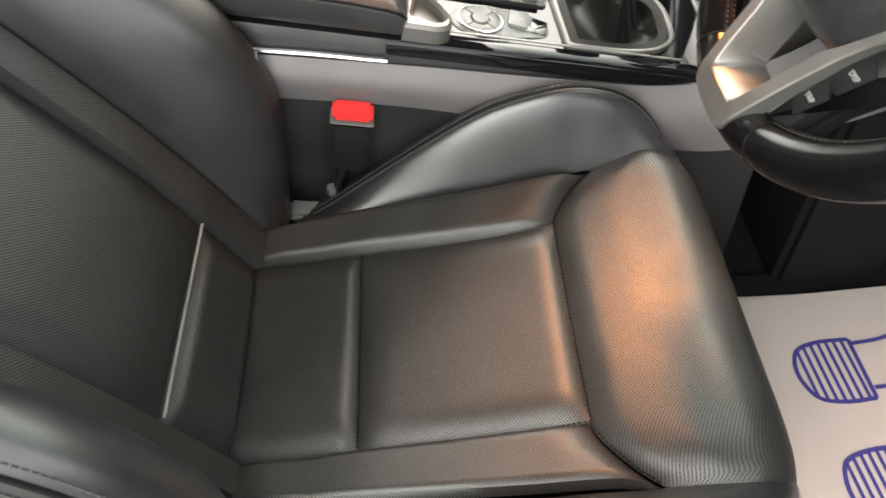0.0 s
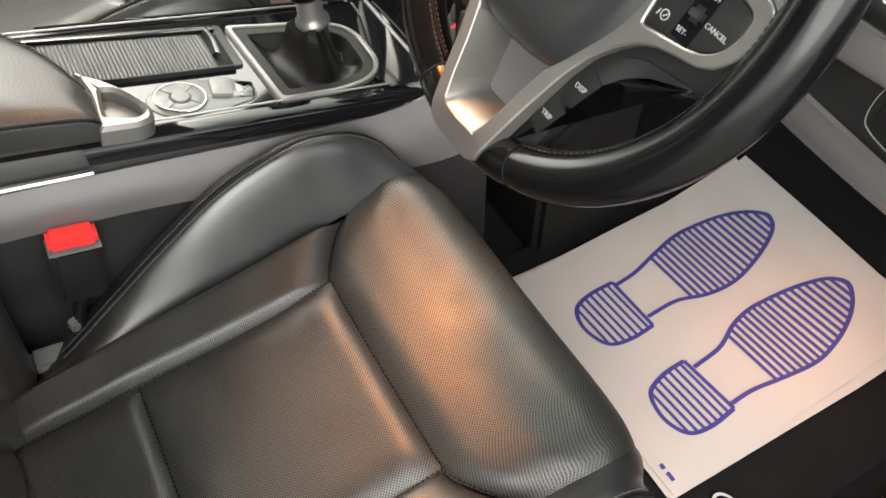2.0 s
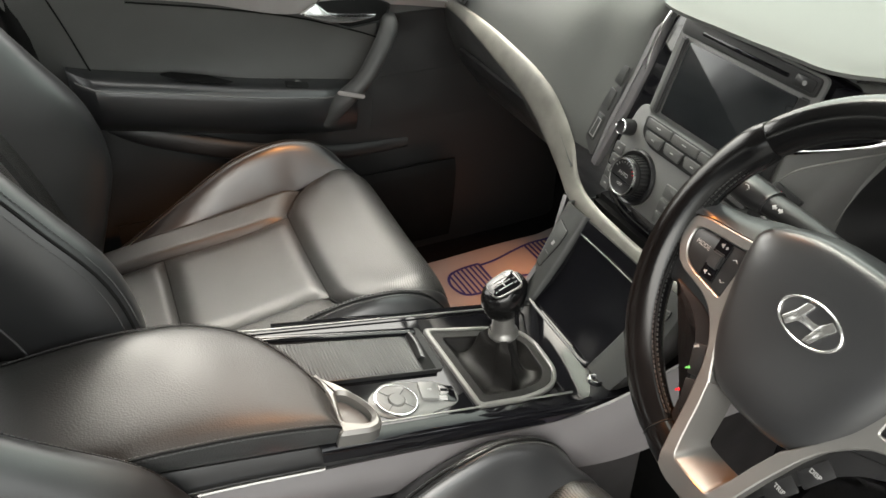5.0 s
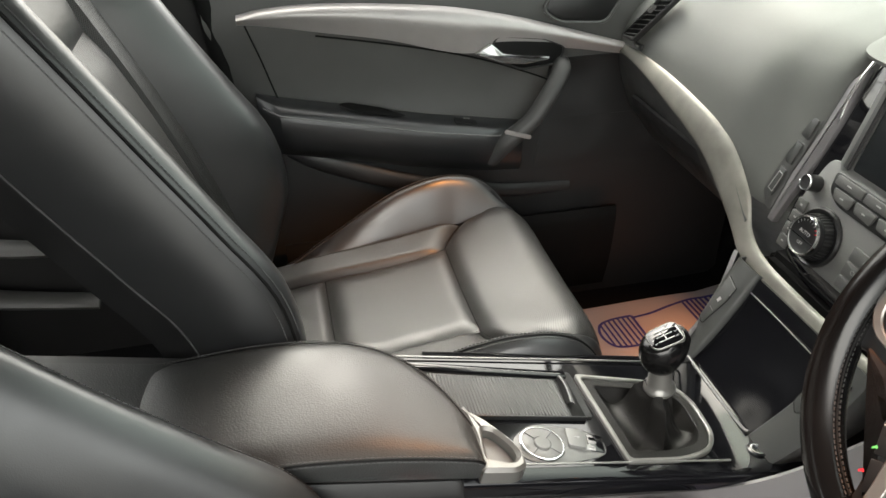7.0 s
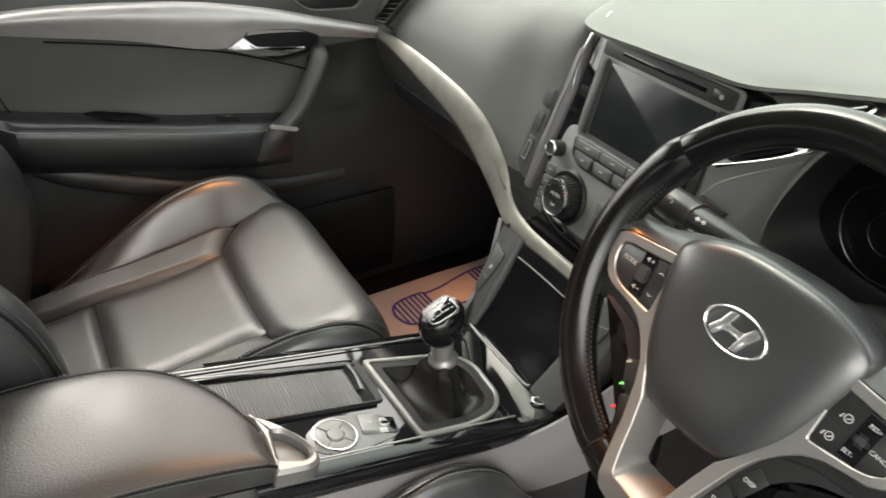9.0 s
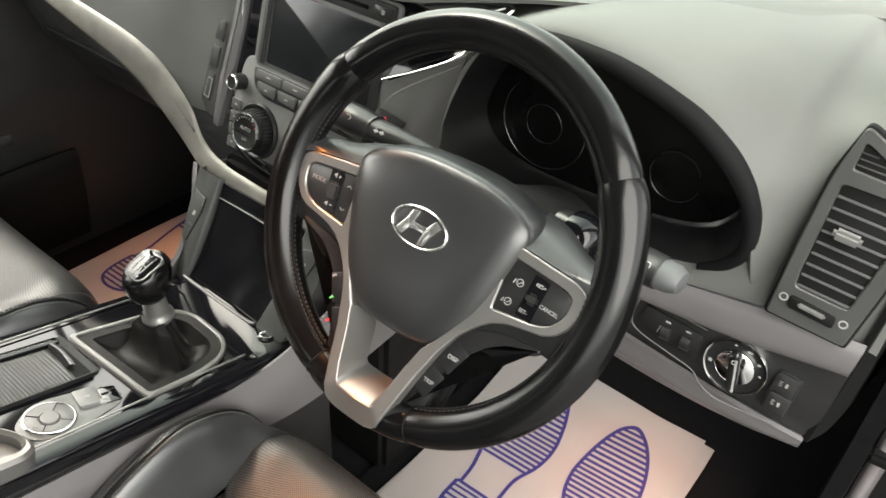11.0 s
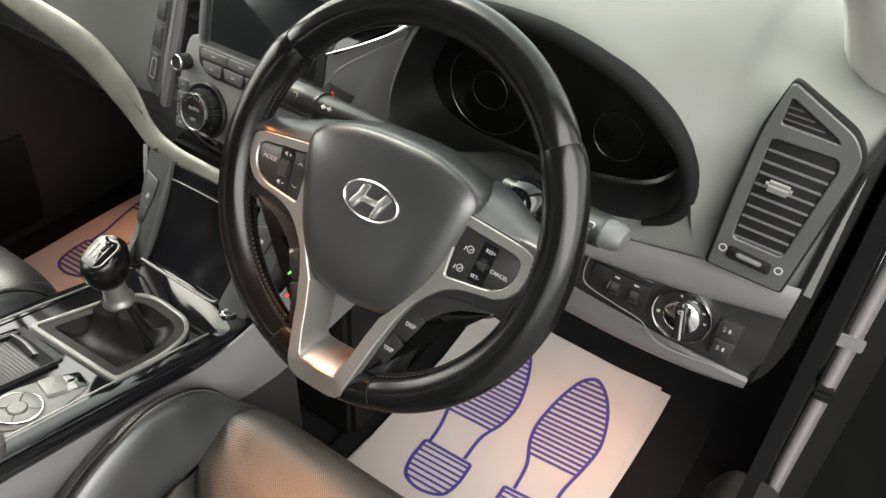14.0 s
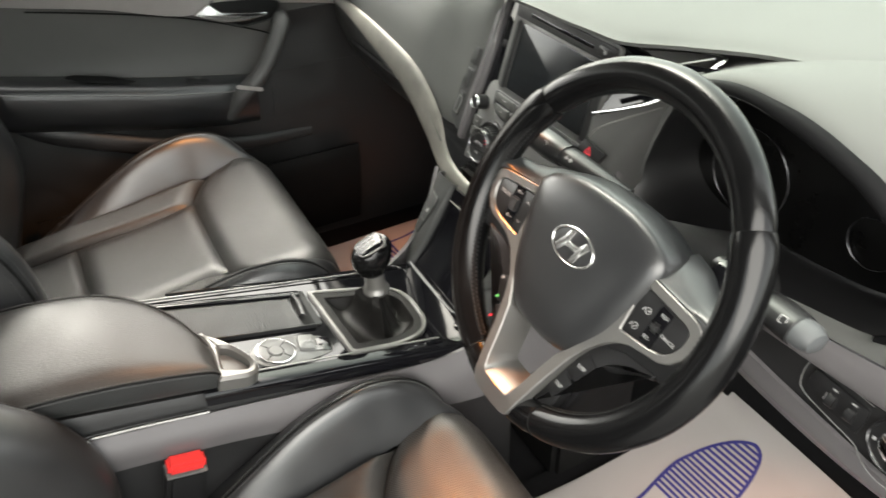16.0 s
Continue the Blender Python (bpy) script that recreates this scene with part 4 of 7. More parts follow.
li = rounded([(0.052, 0.197), (0.075, 0.194), (0.096, 0.192), (0.1035, 0.217), (0.096, 0.2265), (0.082, 0.2255), (0.066, 0.217), (0.054, 0.207)], [0.004, 0.006, 0.004, 0.008, 0.008, 0.01, 0.01, 0.006], 5)
part("grip_frame", frame_plate(k2(lo), k2(li), 0.020, CP, 0.004), SILVER, latch, "satin silver frame")
plate("recess", li, 0.006, GREY_PLASTIC, latch, "grey recess")

# front storage box under the lower stack
fb = thing("front_storage_lid", "piano black lid of the front storage box", "storage lid", cpt(0.0, 0.55))
def slope(x, z, h=0.0):
    """The point of the sloping lower stack at x and height z, h above its face."""
    return (x, 0.553 + 0.622 * (z - 0.305) - 0.849 * h, z + 0.528 * h)


def slope_plane(x, z, h=0.0):
    return on_plane(slope(x, z, h), (0, -0.849, 0.528))


rows = []
for f in np.linspace(0, 1, 9):
    z = 0.300 + 0.137 * f
    x0, x1 = -0.107 + 0.002 * f, 0.044 + 0.028 * f
    rows.append([slope(x0 + (x1 - x0) * k, z, -0.002 - 0.007 * math.sin(math.pi * f) - 0.004 * math.sin(math.pi * k)) for k in np.linspace(0, 1, 9)])
part("lid", sheet(rows, 24, 24, 0.006, (0, -1, 1)), GLOSS, fb)
part("lid_gap", tube([slope(-0.103, 0.4185, -0.003), slope(-0.04, 0.4185, -0.006), slope(0.064, 0.4185, -0.003)], 0.0009, 6, smooth=12), SILVER, fb, "thin bright line across the lid")
part("lid_lip", tube([slope(-0.110, 0.310, 0.003), slope(-0.04, 0.309, 0.004), slope(0.03, 0.309, 0.004), slope(0.046, 0.312, 0.003)], 0.0032, 8, smooth=20), SMOOTHBLACK, fb, "raised lower lip")
part("lip_ledge", tube([slope(-0.075, 0.3045, 0.009), slope(-0.04, 0.303, 0.011), slope(-0.008, 0.3045, 0.009)], [0.002, 0.004, 0.002], 8, smooth=16, flat=0.6), GLOSS, fb)

# grey panels that flank the lid, each with a seat heater button
WINGS = (
    (-1, [(-0.108, 0.440), (-0.106, 0.37), (-0.107, 0.305)], [(-0.158, 0.440), (-0.147, 0.365), (-0.127, 0.305)], [(-0.0125, 0.038), (0.0120, 0.031), (0.0125, 0.010), (0.003, -0.038), (-0.009, -0.034), (-0.0115, 0.0)], (-0.133, 0.384)),
    (1, [(0.068, 0.444), (0.060, 0.37), (0.043, 0.300)], [(0.118, 0.444), (0.115, 0.37), (0.090, 0.285)], [(-0.020, 0.020), (0.018, 0.031), (0.019, 0.022), (0.008, -0.016), (-0.012, -0.040), (-0.024, -0.030)], (0.088, 0.400)),
)
for sg, inner_edge, outer_edge, outline, (bx, bz) in WINGS:
    ins, outs = spline(inner_edge, 14), spline(outer_edge, 14)
    rows = []
    for p, q in zip(ins, outs):
        x0, z0, x1, z1 = p[0], p[1], q[0], q[1]
        edge_pt = slope(x1, z1, 0.001)
        rows.append([slope(x0, z0, -0.008), slope(x0 + sg * 0.001, z0, 0.001), slope(x0 + sg * 0.004, z0, 0.003), slope((x0 + x1) / 2, (z0 + z1) / 2, 0.004), slope(x1 - sg * 0.004, z1, 0.003), edge_pt,
                     (edge_pt[0] + sg * 0.001, edge_pt[1] + 0.012, edge_pt[2] - 0.002), (edge_pt[0] - sg * 0.004, edge_pt[1] + 0.075, edge_pt[2] - 0.004)])
    wing = tagged(part("stack_wing_panel", grid_mesh(rows, 0.003, (0, -1, 0.6)), VENT_GREY, edge=50), "dark grey side panel of the lower centre stack", "trim panel")
    WM = slope_plane(bx, bz, 0.0035)
    btn = part("heater_button", prism(rounded(list(reversed(outline)), 0.004), 0.0022, WM, 0.0008), VENT_GREY, wing)
    part("button_groove", frame_plate(rounded([(x * 1.07, y * 1.04) for x, y in reversed(outline)], 0.004), rounded(list(reversed(outline)), 0.004), 0.0012, WM, 0.0002), RUBBER, btn)
    top = [Vector((x, y, 0.0024)) for x, y in outline[:3]]
    # grey tube paints the light along the button's upper edge
    part("lit_edge", tube([tuple(WM @ top[0]), tuple(WM @ top[1]), tuple(WM @ (top[1] * 0.4 + top[2] * 0.6))], 0.0008, 6), GREY_PLASTIC, btn, "pale tube for the lit upper edge of the button")
    part("symbol", box(0.005, 0.007, 0.0004, WM @ pose(0.001, 0.004, 0.0024, 0, 0, -15), 0), WHITE_MARK, btn)
    part("symbol", box(0.010, 0.0010, 0.0004, WM @ pose(0, -0.013, 0.0024, 0, 0, -12), 0), GREY_PLASTIC, btn)
sock = thing("power_socket", "small round socket beside the gear lever frame", "socket", cpt(0.085, 0.545))
part("rim", lathe([(0.012, 0), (0.012, 0.004), (0.010, 0.005), (0.008, 0.003), (0.008, 0.0)], CP @ Matrix.Translation((0.075, 0.285, -0.002)), 24), GLOSS, sock)
part("glint_ring", lathe([(0.0085, 0), (0.0085, 0.0045), (0.0075, 0.0045), (0.0072, 0.0)], CP @ Matrix.Translation((0.075, 0.285, -0.001)), 24), CHROME, sock)


# ---- dashboard ----
dash = thing("dashboard", "grey grained dashboard with a hood over the instruments", "dashboard", (0, 0.9, 0.3))
STATIONS = [
    (-0.75, [(0.685, 0.565), (0.692, 0.605), (0.720, 0.650), (0.80, 0.690), (0.95, 0.725), (1.36, 0.755)]),
    (-0.62, [(0.682, 0.575), (0.692, 0.620), (0.725, 0.672), (0.80, 0.708), (0.95, 0.738), (1.36, 0.762)]),
    (-0.45, [(0.675, 0.580), (0.690, 0.635), (0.728, 0.685), (0.80, 0.722), (0.95, 0.750), (1.36, 0.770)]),
    (-0.30, [(0.668, 0.560), (0.688, 0.640), (0.730, 0.700), (0.80, 0.738), (0.95, 0.760), (1.36, 0.775)]),
    (-0.235, [(0.682, 0.50), (0.710, 0.615), (0.736, 0.702), (0.80, 0.745), (0.95, 0.766), (1.36, 0.778)]),
    (-0.165, [(0.705, 0.50), (0.722, 0.620), (0.740, 0.712), (0.80, 0.750), (0.95, 0.768), (1.36, 0.780)]),
    (-0.13, [(0.755, 0.52), (0.770, 0.64), (0.765, 0.722), (0.80, 0.745), (0.95, 0.765), (1.36, 0.780)]),
    (0.0, [(0.755, 0.52), (0.770, 0.64), (0.765, 0.724), (0.80, 0.748), (0.95, 0.768), (1.36, 0.782)]),
    (0.12, [(0.755, 0.52), (0.775, 0.64), (0.768, 0.722), (0.80, 0.743), (0.95, 0.766), (1.36, 0.782)]),
    (0.17, [(0.740, 0.52), (0.775, 0.62), (0.800, 0.665), (0.83, 0.712), (0.95, 0.765), (1.36, 0.782)]),
    (0.205, [(0.742, 0.640), (0.756, 0.668), (0.792, 0.690), (0.83, 0.716), (0.96, 0.766), (1.36, 0.782)]),
    (0.26, [(0.722, 0.722), (0.722, 0.730), (0.742, 0.741), (0.81, 0.742), (0.97, 0.768), (1.36, 0.782)]),
    (0.34, [(0.712, 0.755), (0.712, 0.763), (0.734, 0.777), (0.82, 0.770), (0.97, 0.777), (1.36, 0.782)]),
    (0.42, [(0.714, 0.750), (0.714, 0.758), (0.736, 0.776), (0.82, 0.782), (0.97, 0.784), (1.36, 0.782)]),
    (0.505, [(0.722, 0.720), (0.722, 0.728), (0.742, 0.750), (0.82, 0.778), (0.97, 0.785), (1.36, 0.780)]),
    (0.566, [(0.740, 0.654), (0.738, 0.668), (0.752, 0.696), (0.82, 0.756), (0.97, 0.786), (1.36, 0.775)]),
    (0.594, [(0.772, 0.545), (0.768, 0.630), (0.775, 0.695), (0.83, 0.745), (0.97, 0.775), (1.36, 0.770)]),
    (0.65, [(0.772, 0.545), (0.772, 0.640), (0.785, 0.705), (0.83, 0.738), (0.97, 0.765), (1.36, 0.765)]),
    (0.715, [(0.775, 0.540), (0.778, 0.620), (0.795, 0.680), (0.84, 0.718), (0.97, 0.750), (1.36, 0.76)]),
]
cols = [[(x, y, z) for y, z in pr] for x, pr in STATIONS]
rows = [[cl[k] for cl in cols] for k in range(6)]
part("dash_top", sheet(rows, 150, 48, 0.006, (0, -0.3, 1)), DASH, dash, "light grey-black grained soft dash top")
# dark windscreen edge band and demister grille at the foot of the glass
part("demister_strip", sheet([[(x, y, z) for x in (-0.6, -0.3, 0, 0.3, 0.6)] for y, z in ((1.22, 0.784), (1.25, 0.787), (1.29, 0.784))], 24, 6, 0.004, (0, 0, 1)), SMOOTHBLACK, dash)

# lower passenger fascia and glovebox
part("lower_fascia", sheet([[(x, y, z) for x, y, z in r] for r in (
    [(-0.75, 0.685, 0.56), (-0.49, 0.672, 0.572), (-0.37, 0.665, 0.56), (-0.26, 0.66, 0.53), (-0.19, 0.655, 0.48)],
    [(-0.75, 0.700, 0.50), (-0.49, 0.690, 0.515), (-0.37, 0.68, 0.505), (-0.27, 0.675, 0.475), (-0.19, 0.665, 0.43)],
    [(-0.75, 0.740, 0.42), (-0.49, 0.735, 0.425), (-0.37, 0.73, 0.42), (-0.27, 0.72, 0.40), (-0.18, 0.70, 0.37)],
    [(-0.75, 0.86, 0.32), (-0.49, 0.86, 0.32), (-0.37, 0.86, 0.32), (-0.27, 0.85, 0.31), (-0.17, 0.83, 0.29)],
    [(-0.75, 1.20, 0.30), (-0.49, 1.20, 0.30), (-0.37, 1.20, 0.30), (-0.27, 1.20, 0.29), (-0.17, 1.18, 0.27)])], 40, 40, 0.008, (0, -1, 0)), DOORLOWER, dash, "dark lower fascia with glovebox")
part("glovebox_lid", sheet([[(x, y - 0.006, z) for x in (-0.66, -0.5, -0.35)] for y, z in ((0.697, 0.492), (0.71, 0.46), (0.735, 0.425))], 12, 10, 0.006, (0, -1, 0)), DARKPLASTIC, dash)

# silver trim band sweeping from the door to below the centre stack and up again
TRIM_TOP = [(-0.735, 0.690, 0.577), (-0.62, 0.680, 0.590), (-0.45, 0.668, 0.594), (-0.307, 0.662, 0.569), (-0.225, 0.656, 0.517), (-0.188, 0.650, 0.468), (-0.140, 0.646, 0.450), (-0.06, 0.645, 0.446)]
TRIM_LOW = [(-0.735, 0.682, 0.562), (-0.62, 0.670, 0.568), (-0.466, 0.654, 0.558), (-0.335, 0.646, 0.526), (-0.245, 0.640, 0.470), (-0.185, 0.636, 0.430), (-0.125, 0.634, 0.416), (-0.06, 0.634, 0.419)]
rows = []
for f, swell in ((0.0, 0.0), (0.12, 0.0045), (0.5, 0.006), (0.88, 0.0045), (1.0, 0.0)):
    half = [(a[0] * (1 - f) + b[0] * f, a[1] * (1 - f) + b[1] * f - swell * 0.9, a[2] * (1 - f) + b[2] * f + swell * 0.35) for a, b in zip(TRIM_TOP, TRIM_LOW)]
    half = [(x + 0.012 * min(1.0, max(0.0, (x + 0.45) / 0.2)), y + 0.012 * min(1.0, max(0.0, (x + 0.45) / 0.2)), z) for x, y, z in half]
    rows.append(half + [(0.024 - x, y, z) for x, y, z in reversed(half[4:])])
part("trim_band", sheet(rows, 110, 12, 0.006, (0, -1, 0.3)), BAND, dash, "satin champagne trim band")

# centre stack, local x right, y up the face, z towards the seats
SP = on_plane((0.012, 0.669, 0.44), (0, -0.961, 0.277))
stack = thing("centre_stack", "centre stack with screen, climate panel and knobs", "centre stack", (0, 0.70, 0.43))
def sprism(name, pts, depth, mat, parent, label="", base=0.0, bevel=0.001, dome=0.0):
    return part(name, prism(pts, depth, SP @ Matrix.Translation((0, 0, base)), bevel, dome), mat, parent, label)
def sbox(x0, y0, x1, y1, r=0.003):
    return rounded([(x0, y0), (x1, y0), (x1, y1), (x0, y1)], r)
half = [(0.0, 0.010), (0.085, 0.012), (0.135, 0.028), (0.158, 0.062), (0.160, 0.105), (0.148, 0.20), (0.140, 0.298), (0.10, 0.306)]
full = half + [(-x, y) for x, y in reversed(half[1:])]
sprism("fascia", rounded(full, 0.012, 3), 0.030, GLOSS, stack, "piano black fascia frame", -0.030, 0.003)
half = [(0.0, 0.036), (0.080, 0.036), (0.122, 0.044), (0.146, 0.066), (0.148, 0.105), (0.136, 0.158), (0.128, 0.17), (0.0, 0.17)]
full = half + [(-x, y) for x, y in reversed(half[1:-1])]
sprism("control_panel", rounded(full, 0.010, 3), 0.004, CONTROL, stack, "dark grey climate control panel", 0.0, 0.0015)
# closed housing behind the fascia, down to the floor
part("housing", box(0.33, 0.16, 0.465, pose(0.012, 0.752, 0.2205), 0.01), RUBBER, stack, "black housing behind the fascia")
# screen with its bezel
sprism("screen_bezel", sbox(-0.118, 0.160, 0.118, 0.300, 0.010), 0.004, CONTROL, stack, "", 0.0, 0.002)
sprism("screen", sbox(-0.092, 0.170, 0.092, 0.268, 0.003), 0.0015, SCREEN, stack, "dark switched-off display screen", 0.004, 0.0005)
for sg in (-1, 1):
    part("screen_cheek", box(0.014, 0.104, 0.006, SP @ pose(sg * 0.102, 0.219, 0.005, 0, sg * 20, 0), 0.002), DARKPLASTIC, stack)
sprism("disc_slot_panel", sbox(-0.112, 0.274, 0.112, 0.296, 0.006), 0.006, DARKPLASTIC, stack, "", 0.002)
sprism("disc_slot", sbox(-0.075, 0.282, 0.070, 0.287, 0.002), 0.001, GLOSS, stack, "dark disc slot", 0.0078, 0.0003)
sprism("eject_button", sbox(0.080, 0.278, 0.108, 0.292, 0.003), 0.0018, SMOOTHBLACK, stack, "", 0.0078, 0.0005)
part("symbol", lathe([(0.003, 0), (0.003, 0.0003)], SP @ pose(0.094, 0.285, 0.0097), 16), WHITE_MARK, stack)
# button bank under the screen
sprism("button_bank", rounded([(-0.112, 0.160), (-0.108, 0.134), (-0.085, 0.122), (0.085, 0.122), (0.108, 0.134), (0.112, 0.160)], 0.008), 0.004, SMOOTHBLACK, stack, "", 0.003)
for i in range(4):
    x0 = -0.104 + i * 0.0525
    sprism("media_button", sbox(x0, 0.1455, x0 + 0.050, 0.158, 0.003), 0.003, DOORPLASTIC, stack, "", 0.0065, 0.001)
    part("symbol", box(0.008, 0.0016, 0.0003, SP @ pose(x0 + 0.025, 0.152, 0.0097), 0), WHITE_MARK, stack)
for i in range(5):
    x0 = -0.100 + i * 0.0405
    sprism("media_button", rounded([(x0, 0.142), (x0 + 0.004, 0.128), (x0 + 0.0345, 0.126), (x0 + 0.038, 0.142)], 0.003), 0.003, DOORPLASTIC, stack, "", 0.0065, 0.001)
    part("symbol", box(0.006, 0.0016, 0.0003, SP @ pose(x0 + 0.019, 0.134, 0.0097), 0), WHITE_MARK, stack)
def knob_at(name, x, y, r, h, parent, base=0.004):
    m = SP @ Matrix.Translation((x, y, base))
    part(name, lathe([(r, 0), (r * 1.0, h * 0.35), (r * 0.95, h * 0.8), (r * 0.90, h * 0.96), (r * 0.84, h), (r * 0.80, h * 0.95), (r * 0.1, h * 0.93)], m, 40), SMOOTHBLACK, parent)
    part(name + "_ring", lathe([(r * 0.93, h * 0.90), (r * 0.92, h * 1.0), (r * 0.86, h * 1.04), (r * 0.82, h * 0.98)], m, 40), CHROME, parent, "chrome ring")
for sg in (-1, 1):
    knob_at("tuning_knob", sg * 0.134, 0.130, 0.0115, 0.020, stack)
    m = SP @ Matrix.Translation((sg * 0.090, 0.074, 0.004))
    part("climate_dish", lathe([(0.040, 0), (0.040, 0.003), (0.037, 0.005), (0.033, 0.003), (0.030, 0.0)], m, 44), SMOOTHBLACK, stack)
    teeth = []
    for a in range(72):
        rr = 0.0305 if a % 2 else 0.0295
        teeth.append(rr)
    rings = [[tuple(m @ Vector((teeth[a] * s * math.cos(a * math.pi / 36), teeth[a] * s * math.sin(a * math.pi / 36), z))) for a in range(72)] for s, z in ((1.03, 0), (1.0, 0.010), (0.95, 0.016))]
    part("climate_knob_skirt", loft(rings), SMOOTHBLACK, stack, edge=30)
    part("climate_knob", lathe([(0.0265, 0.012), (0.0265, 0.022), (0.025, 0.0245), (0.023, 0.0235), (0.002, 0.0232)], m, 44), SMOOTHBLACK, stack)
    part("climate_knob_ring", lathe([(0.0268, 0.0225), (0.0262, 0.0252), (0.0242, 0.0256), (0.0236, 0.0235)], m, 44), CHROME, stack, "chrome ring")
    words("AUTO" if sg < 0 else "OFF", 0.0075, m @ pose(0, 0.004 if sg < 0 else 0.0, 0.0236), WHITE_MARK, stack)
    if sg < 0:
        words("OFF", 0.0060, m @ pose(0, -0.011, 0.0236), WHITE_MARK, stack)
        part("knob_groove", box(0.040, 0.0012, 0.0004, m @ pose(0, -0.004, 0.0236), 0), GLOSS, stack)
    for a in range(-60, 61, 15):
        part("scale_tick", box(0.0012, 0.003, 0.0003, m @ pose(0.0205 * math.sin(radians(a)), 0.0205 * math.cos(radians(a)), 0.0236, 0, 0, -a), 0), WHITE_MARK if a < 40 else RED_MARK, stack)
    for i in range(4):
        y = 0.104 - i * 0.0185
        w = 0.010
        sprism("mode_button", sbox(sg * 0.139 - w, y - 0.0165, sg * 0.139 + w - 0.001, y, 0.002), 0.003, DOORPLASTIC, stack, "", 0.0035, 0.001)
        part("symbol", box(0.0045, 0.0022, 0.0003, SP @ pose(sg * 0.139, y - 0.008, 0.0067), 0), WHITE_MARK, stack)
for i, tx in enumerate(("A/C", "CLIMATE")):
    sprism("mode_button", sbox(-0.030, 0.078 - i * 0.020, 0.030, 0.096 - i * 0.020, 0.003), 0.003, DOORPLASTIC, stack, "", 0.0035, 0.001)
    words(tx, 0.0085, SP @ pose(0, 0.087 - i * 0.020, 0.0067), WHITE_MARK, stack)
sprism("mode_button", sbox(-0.030, 0.040, 0.030, 0.056, 0.003), 0.003, DOORPLASTIC, stack, "", 0.0035, 0.001)
part("symbol", box(0.014, 0.005, 0.0003, SP @ pose(0, 0.048, 0.0067), 0), WHITE_MARK, stack)
for sg in (-1, 1):
    # slim switch strip beside the stack, and the broad metal edge between the two
    def side(pts):
        q = [(sg * x, y) for x, y in pts]
        return q if sg > 0 else list(reversed(q))
    if sg < 0:
        strip = part("switch_strip", prism(rounded(side([(0.191, 0.050), (0.222, 0.078), (0.209, 0.166), (0.190, 0.232), (0.174, 0.232), (0.187, 0.122)]), [0.004, 0.008, 0.01, 0.004, 0.004, 0.02]), 0.014, SP @ Matrix.Translation((0, 0, -0.012)), 0.002), DOORLOWER, stack, "dark grey switch strip")
        for k, (bx, yy, ln) in enumerate(((0.2055, 0.101, 0.042), (0.1985, 0.147, 0.032), (0.1915, 0.186, 0.030))):
            part("side_switch", prism(rounded([(-0.0085, -ln / 2), (0.0085, -ln / 2), (0.007, ln / 2), (-0.007, ln / 2)], 0.002), 0.003, SP @ pose(sg * bx, yy, 0.002, 0, 0, sg * 11), 0.001), VENT_GREY, strip)
        part("switch_lamp", frame_plate(rounded([(-0.006, -0.016), (0.006, -0.016), (0.005, 0.014), (-0.005, 0.014)], 0.001), rounded([(-0.005, -0.015), (0.005, -0.015), (0.0042, 0.013), (-0.0042, 0.013)], 0.001), 0.0006, SP @ pose(sg * 0.2035, 0.101, 0.005, 0, 0, sg * 11), 0.0001), WHITE_MARK, strip)
    part("edge_trim", prism(rounded(side([(0.176, 0.048), (0.189, 0.050), (0.185, 0.122), (0.173, 0.19), (0.166, 0.262), (0.150, 0.285), (0.148, 0.206), (0.156, 0.148), (0.167, 0.10)]), 0.004), 0.010, SP @ Matrix.Translation((0, 0, -0.006)), 0.003), SATIN, stack, "satin grey edge trim")
    if sg < 0:
        part("chrome_blade", tube([tuple(SP @ Vector(q)) for q in ((sg * 0.152, 0.205, 0.003), (sg * 0.155, 0.245, 0.005), (sg * 0.146, 0.290, 0.005), (sg * 0.128, 0.325, 0.002))], [0.0015, 0.0028, 0.0028, 0.0015], 8, smooth=20, flat=0.6, up=(0, -0.96, 0.28)), CHROME, stack, "chrome blade round the air vent")

# upper pad of the dash, whose edge overhangs the stack and runs on behind the hood
EDGE = [(-0.75, 0.88, 0.697), (-0.45, 0.90, 0.732), (-0.28, 0.88, 0.744), (-0.18, 0.80, 0.742), (-0.13, 0.728, 0.733), (0.0, 0.718, 0.738), (0.09, 0.722, 0.741), (0.145, 0.730, 0.742), (0.20, 0.768, 0.747), (0.285, 0.808, 0.758), (0.39, 0.838, 0.770), (0.50, 0.90, 0.780), (0.60, 0.985, 0.778), (0.70, 1.03, 0.755)]
pad_rows = []
for k, (fy, dz) in enumerate(((0.0, -0.006), (0.0, 0.004), (0.10, 0.010), (0.45, 0.012), (1.0, 0.008))):
    row = []
    for x, y, z in EDGE:
        yy = y + (1.345 - y) * fy
        zz = z + (0.784 - z) * fy ** 0.8 if fy else z
        row.append((x, yy + (0.004 if k == 0 else 0.0), zz + dz + 0.012 * fy * (1 - fy)))
    pad_rows.append(row)
part("upper_pad", sheet(pad_rows[1:], 120, 24, 0.005, (0, 0, 1)), DASH, dash, "light grained upper dash pad")

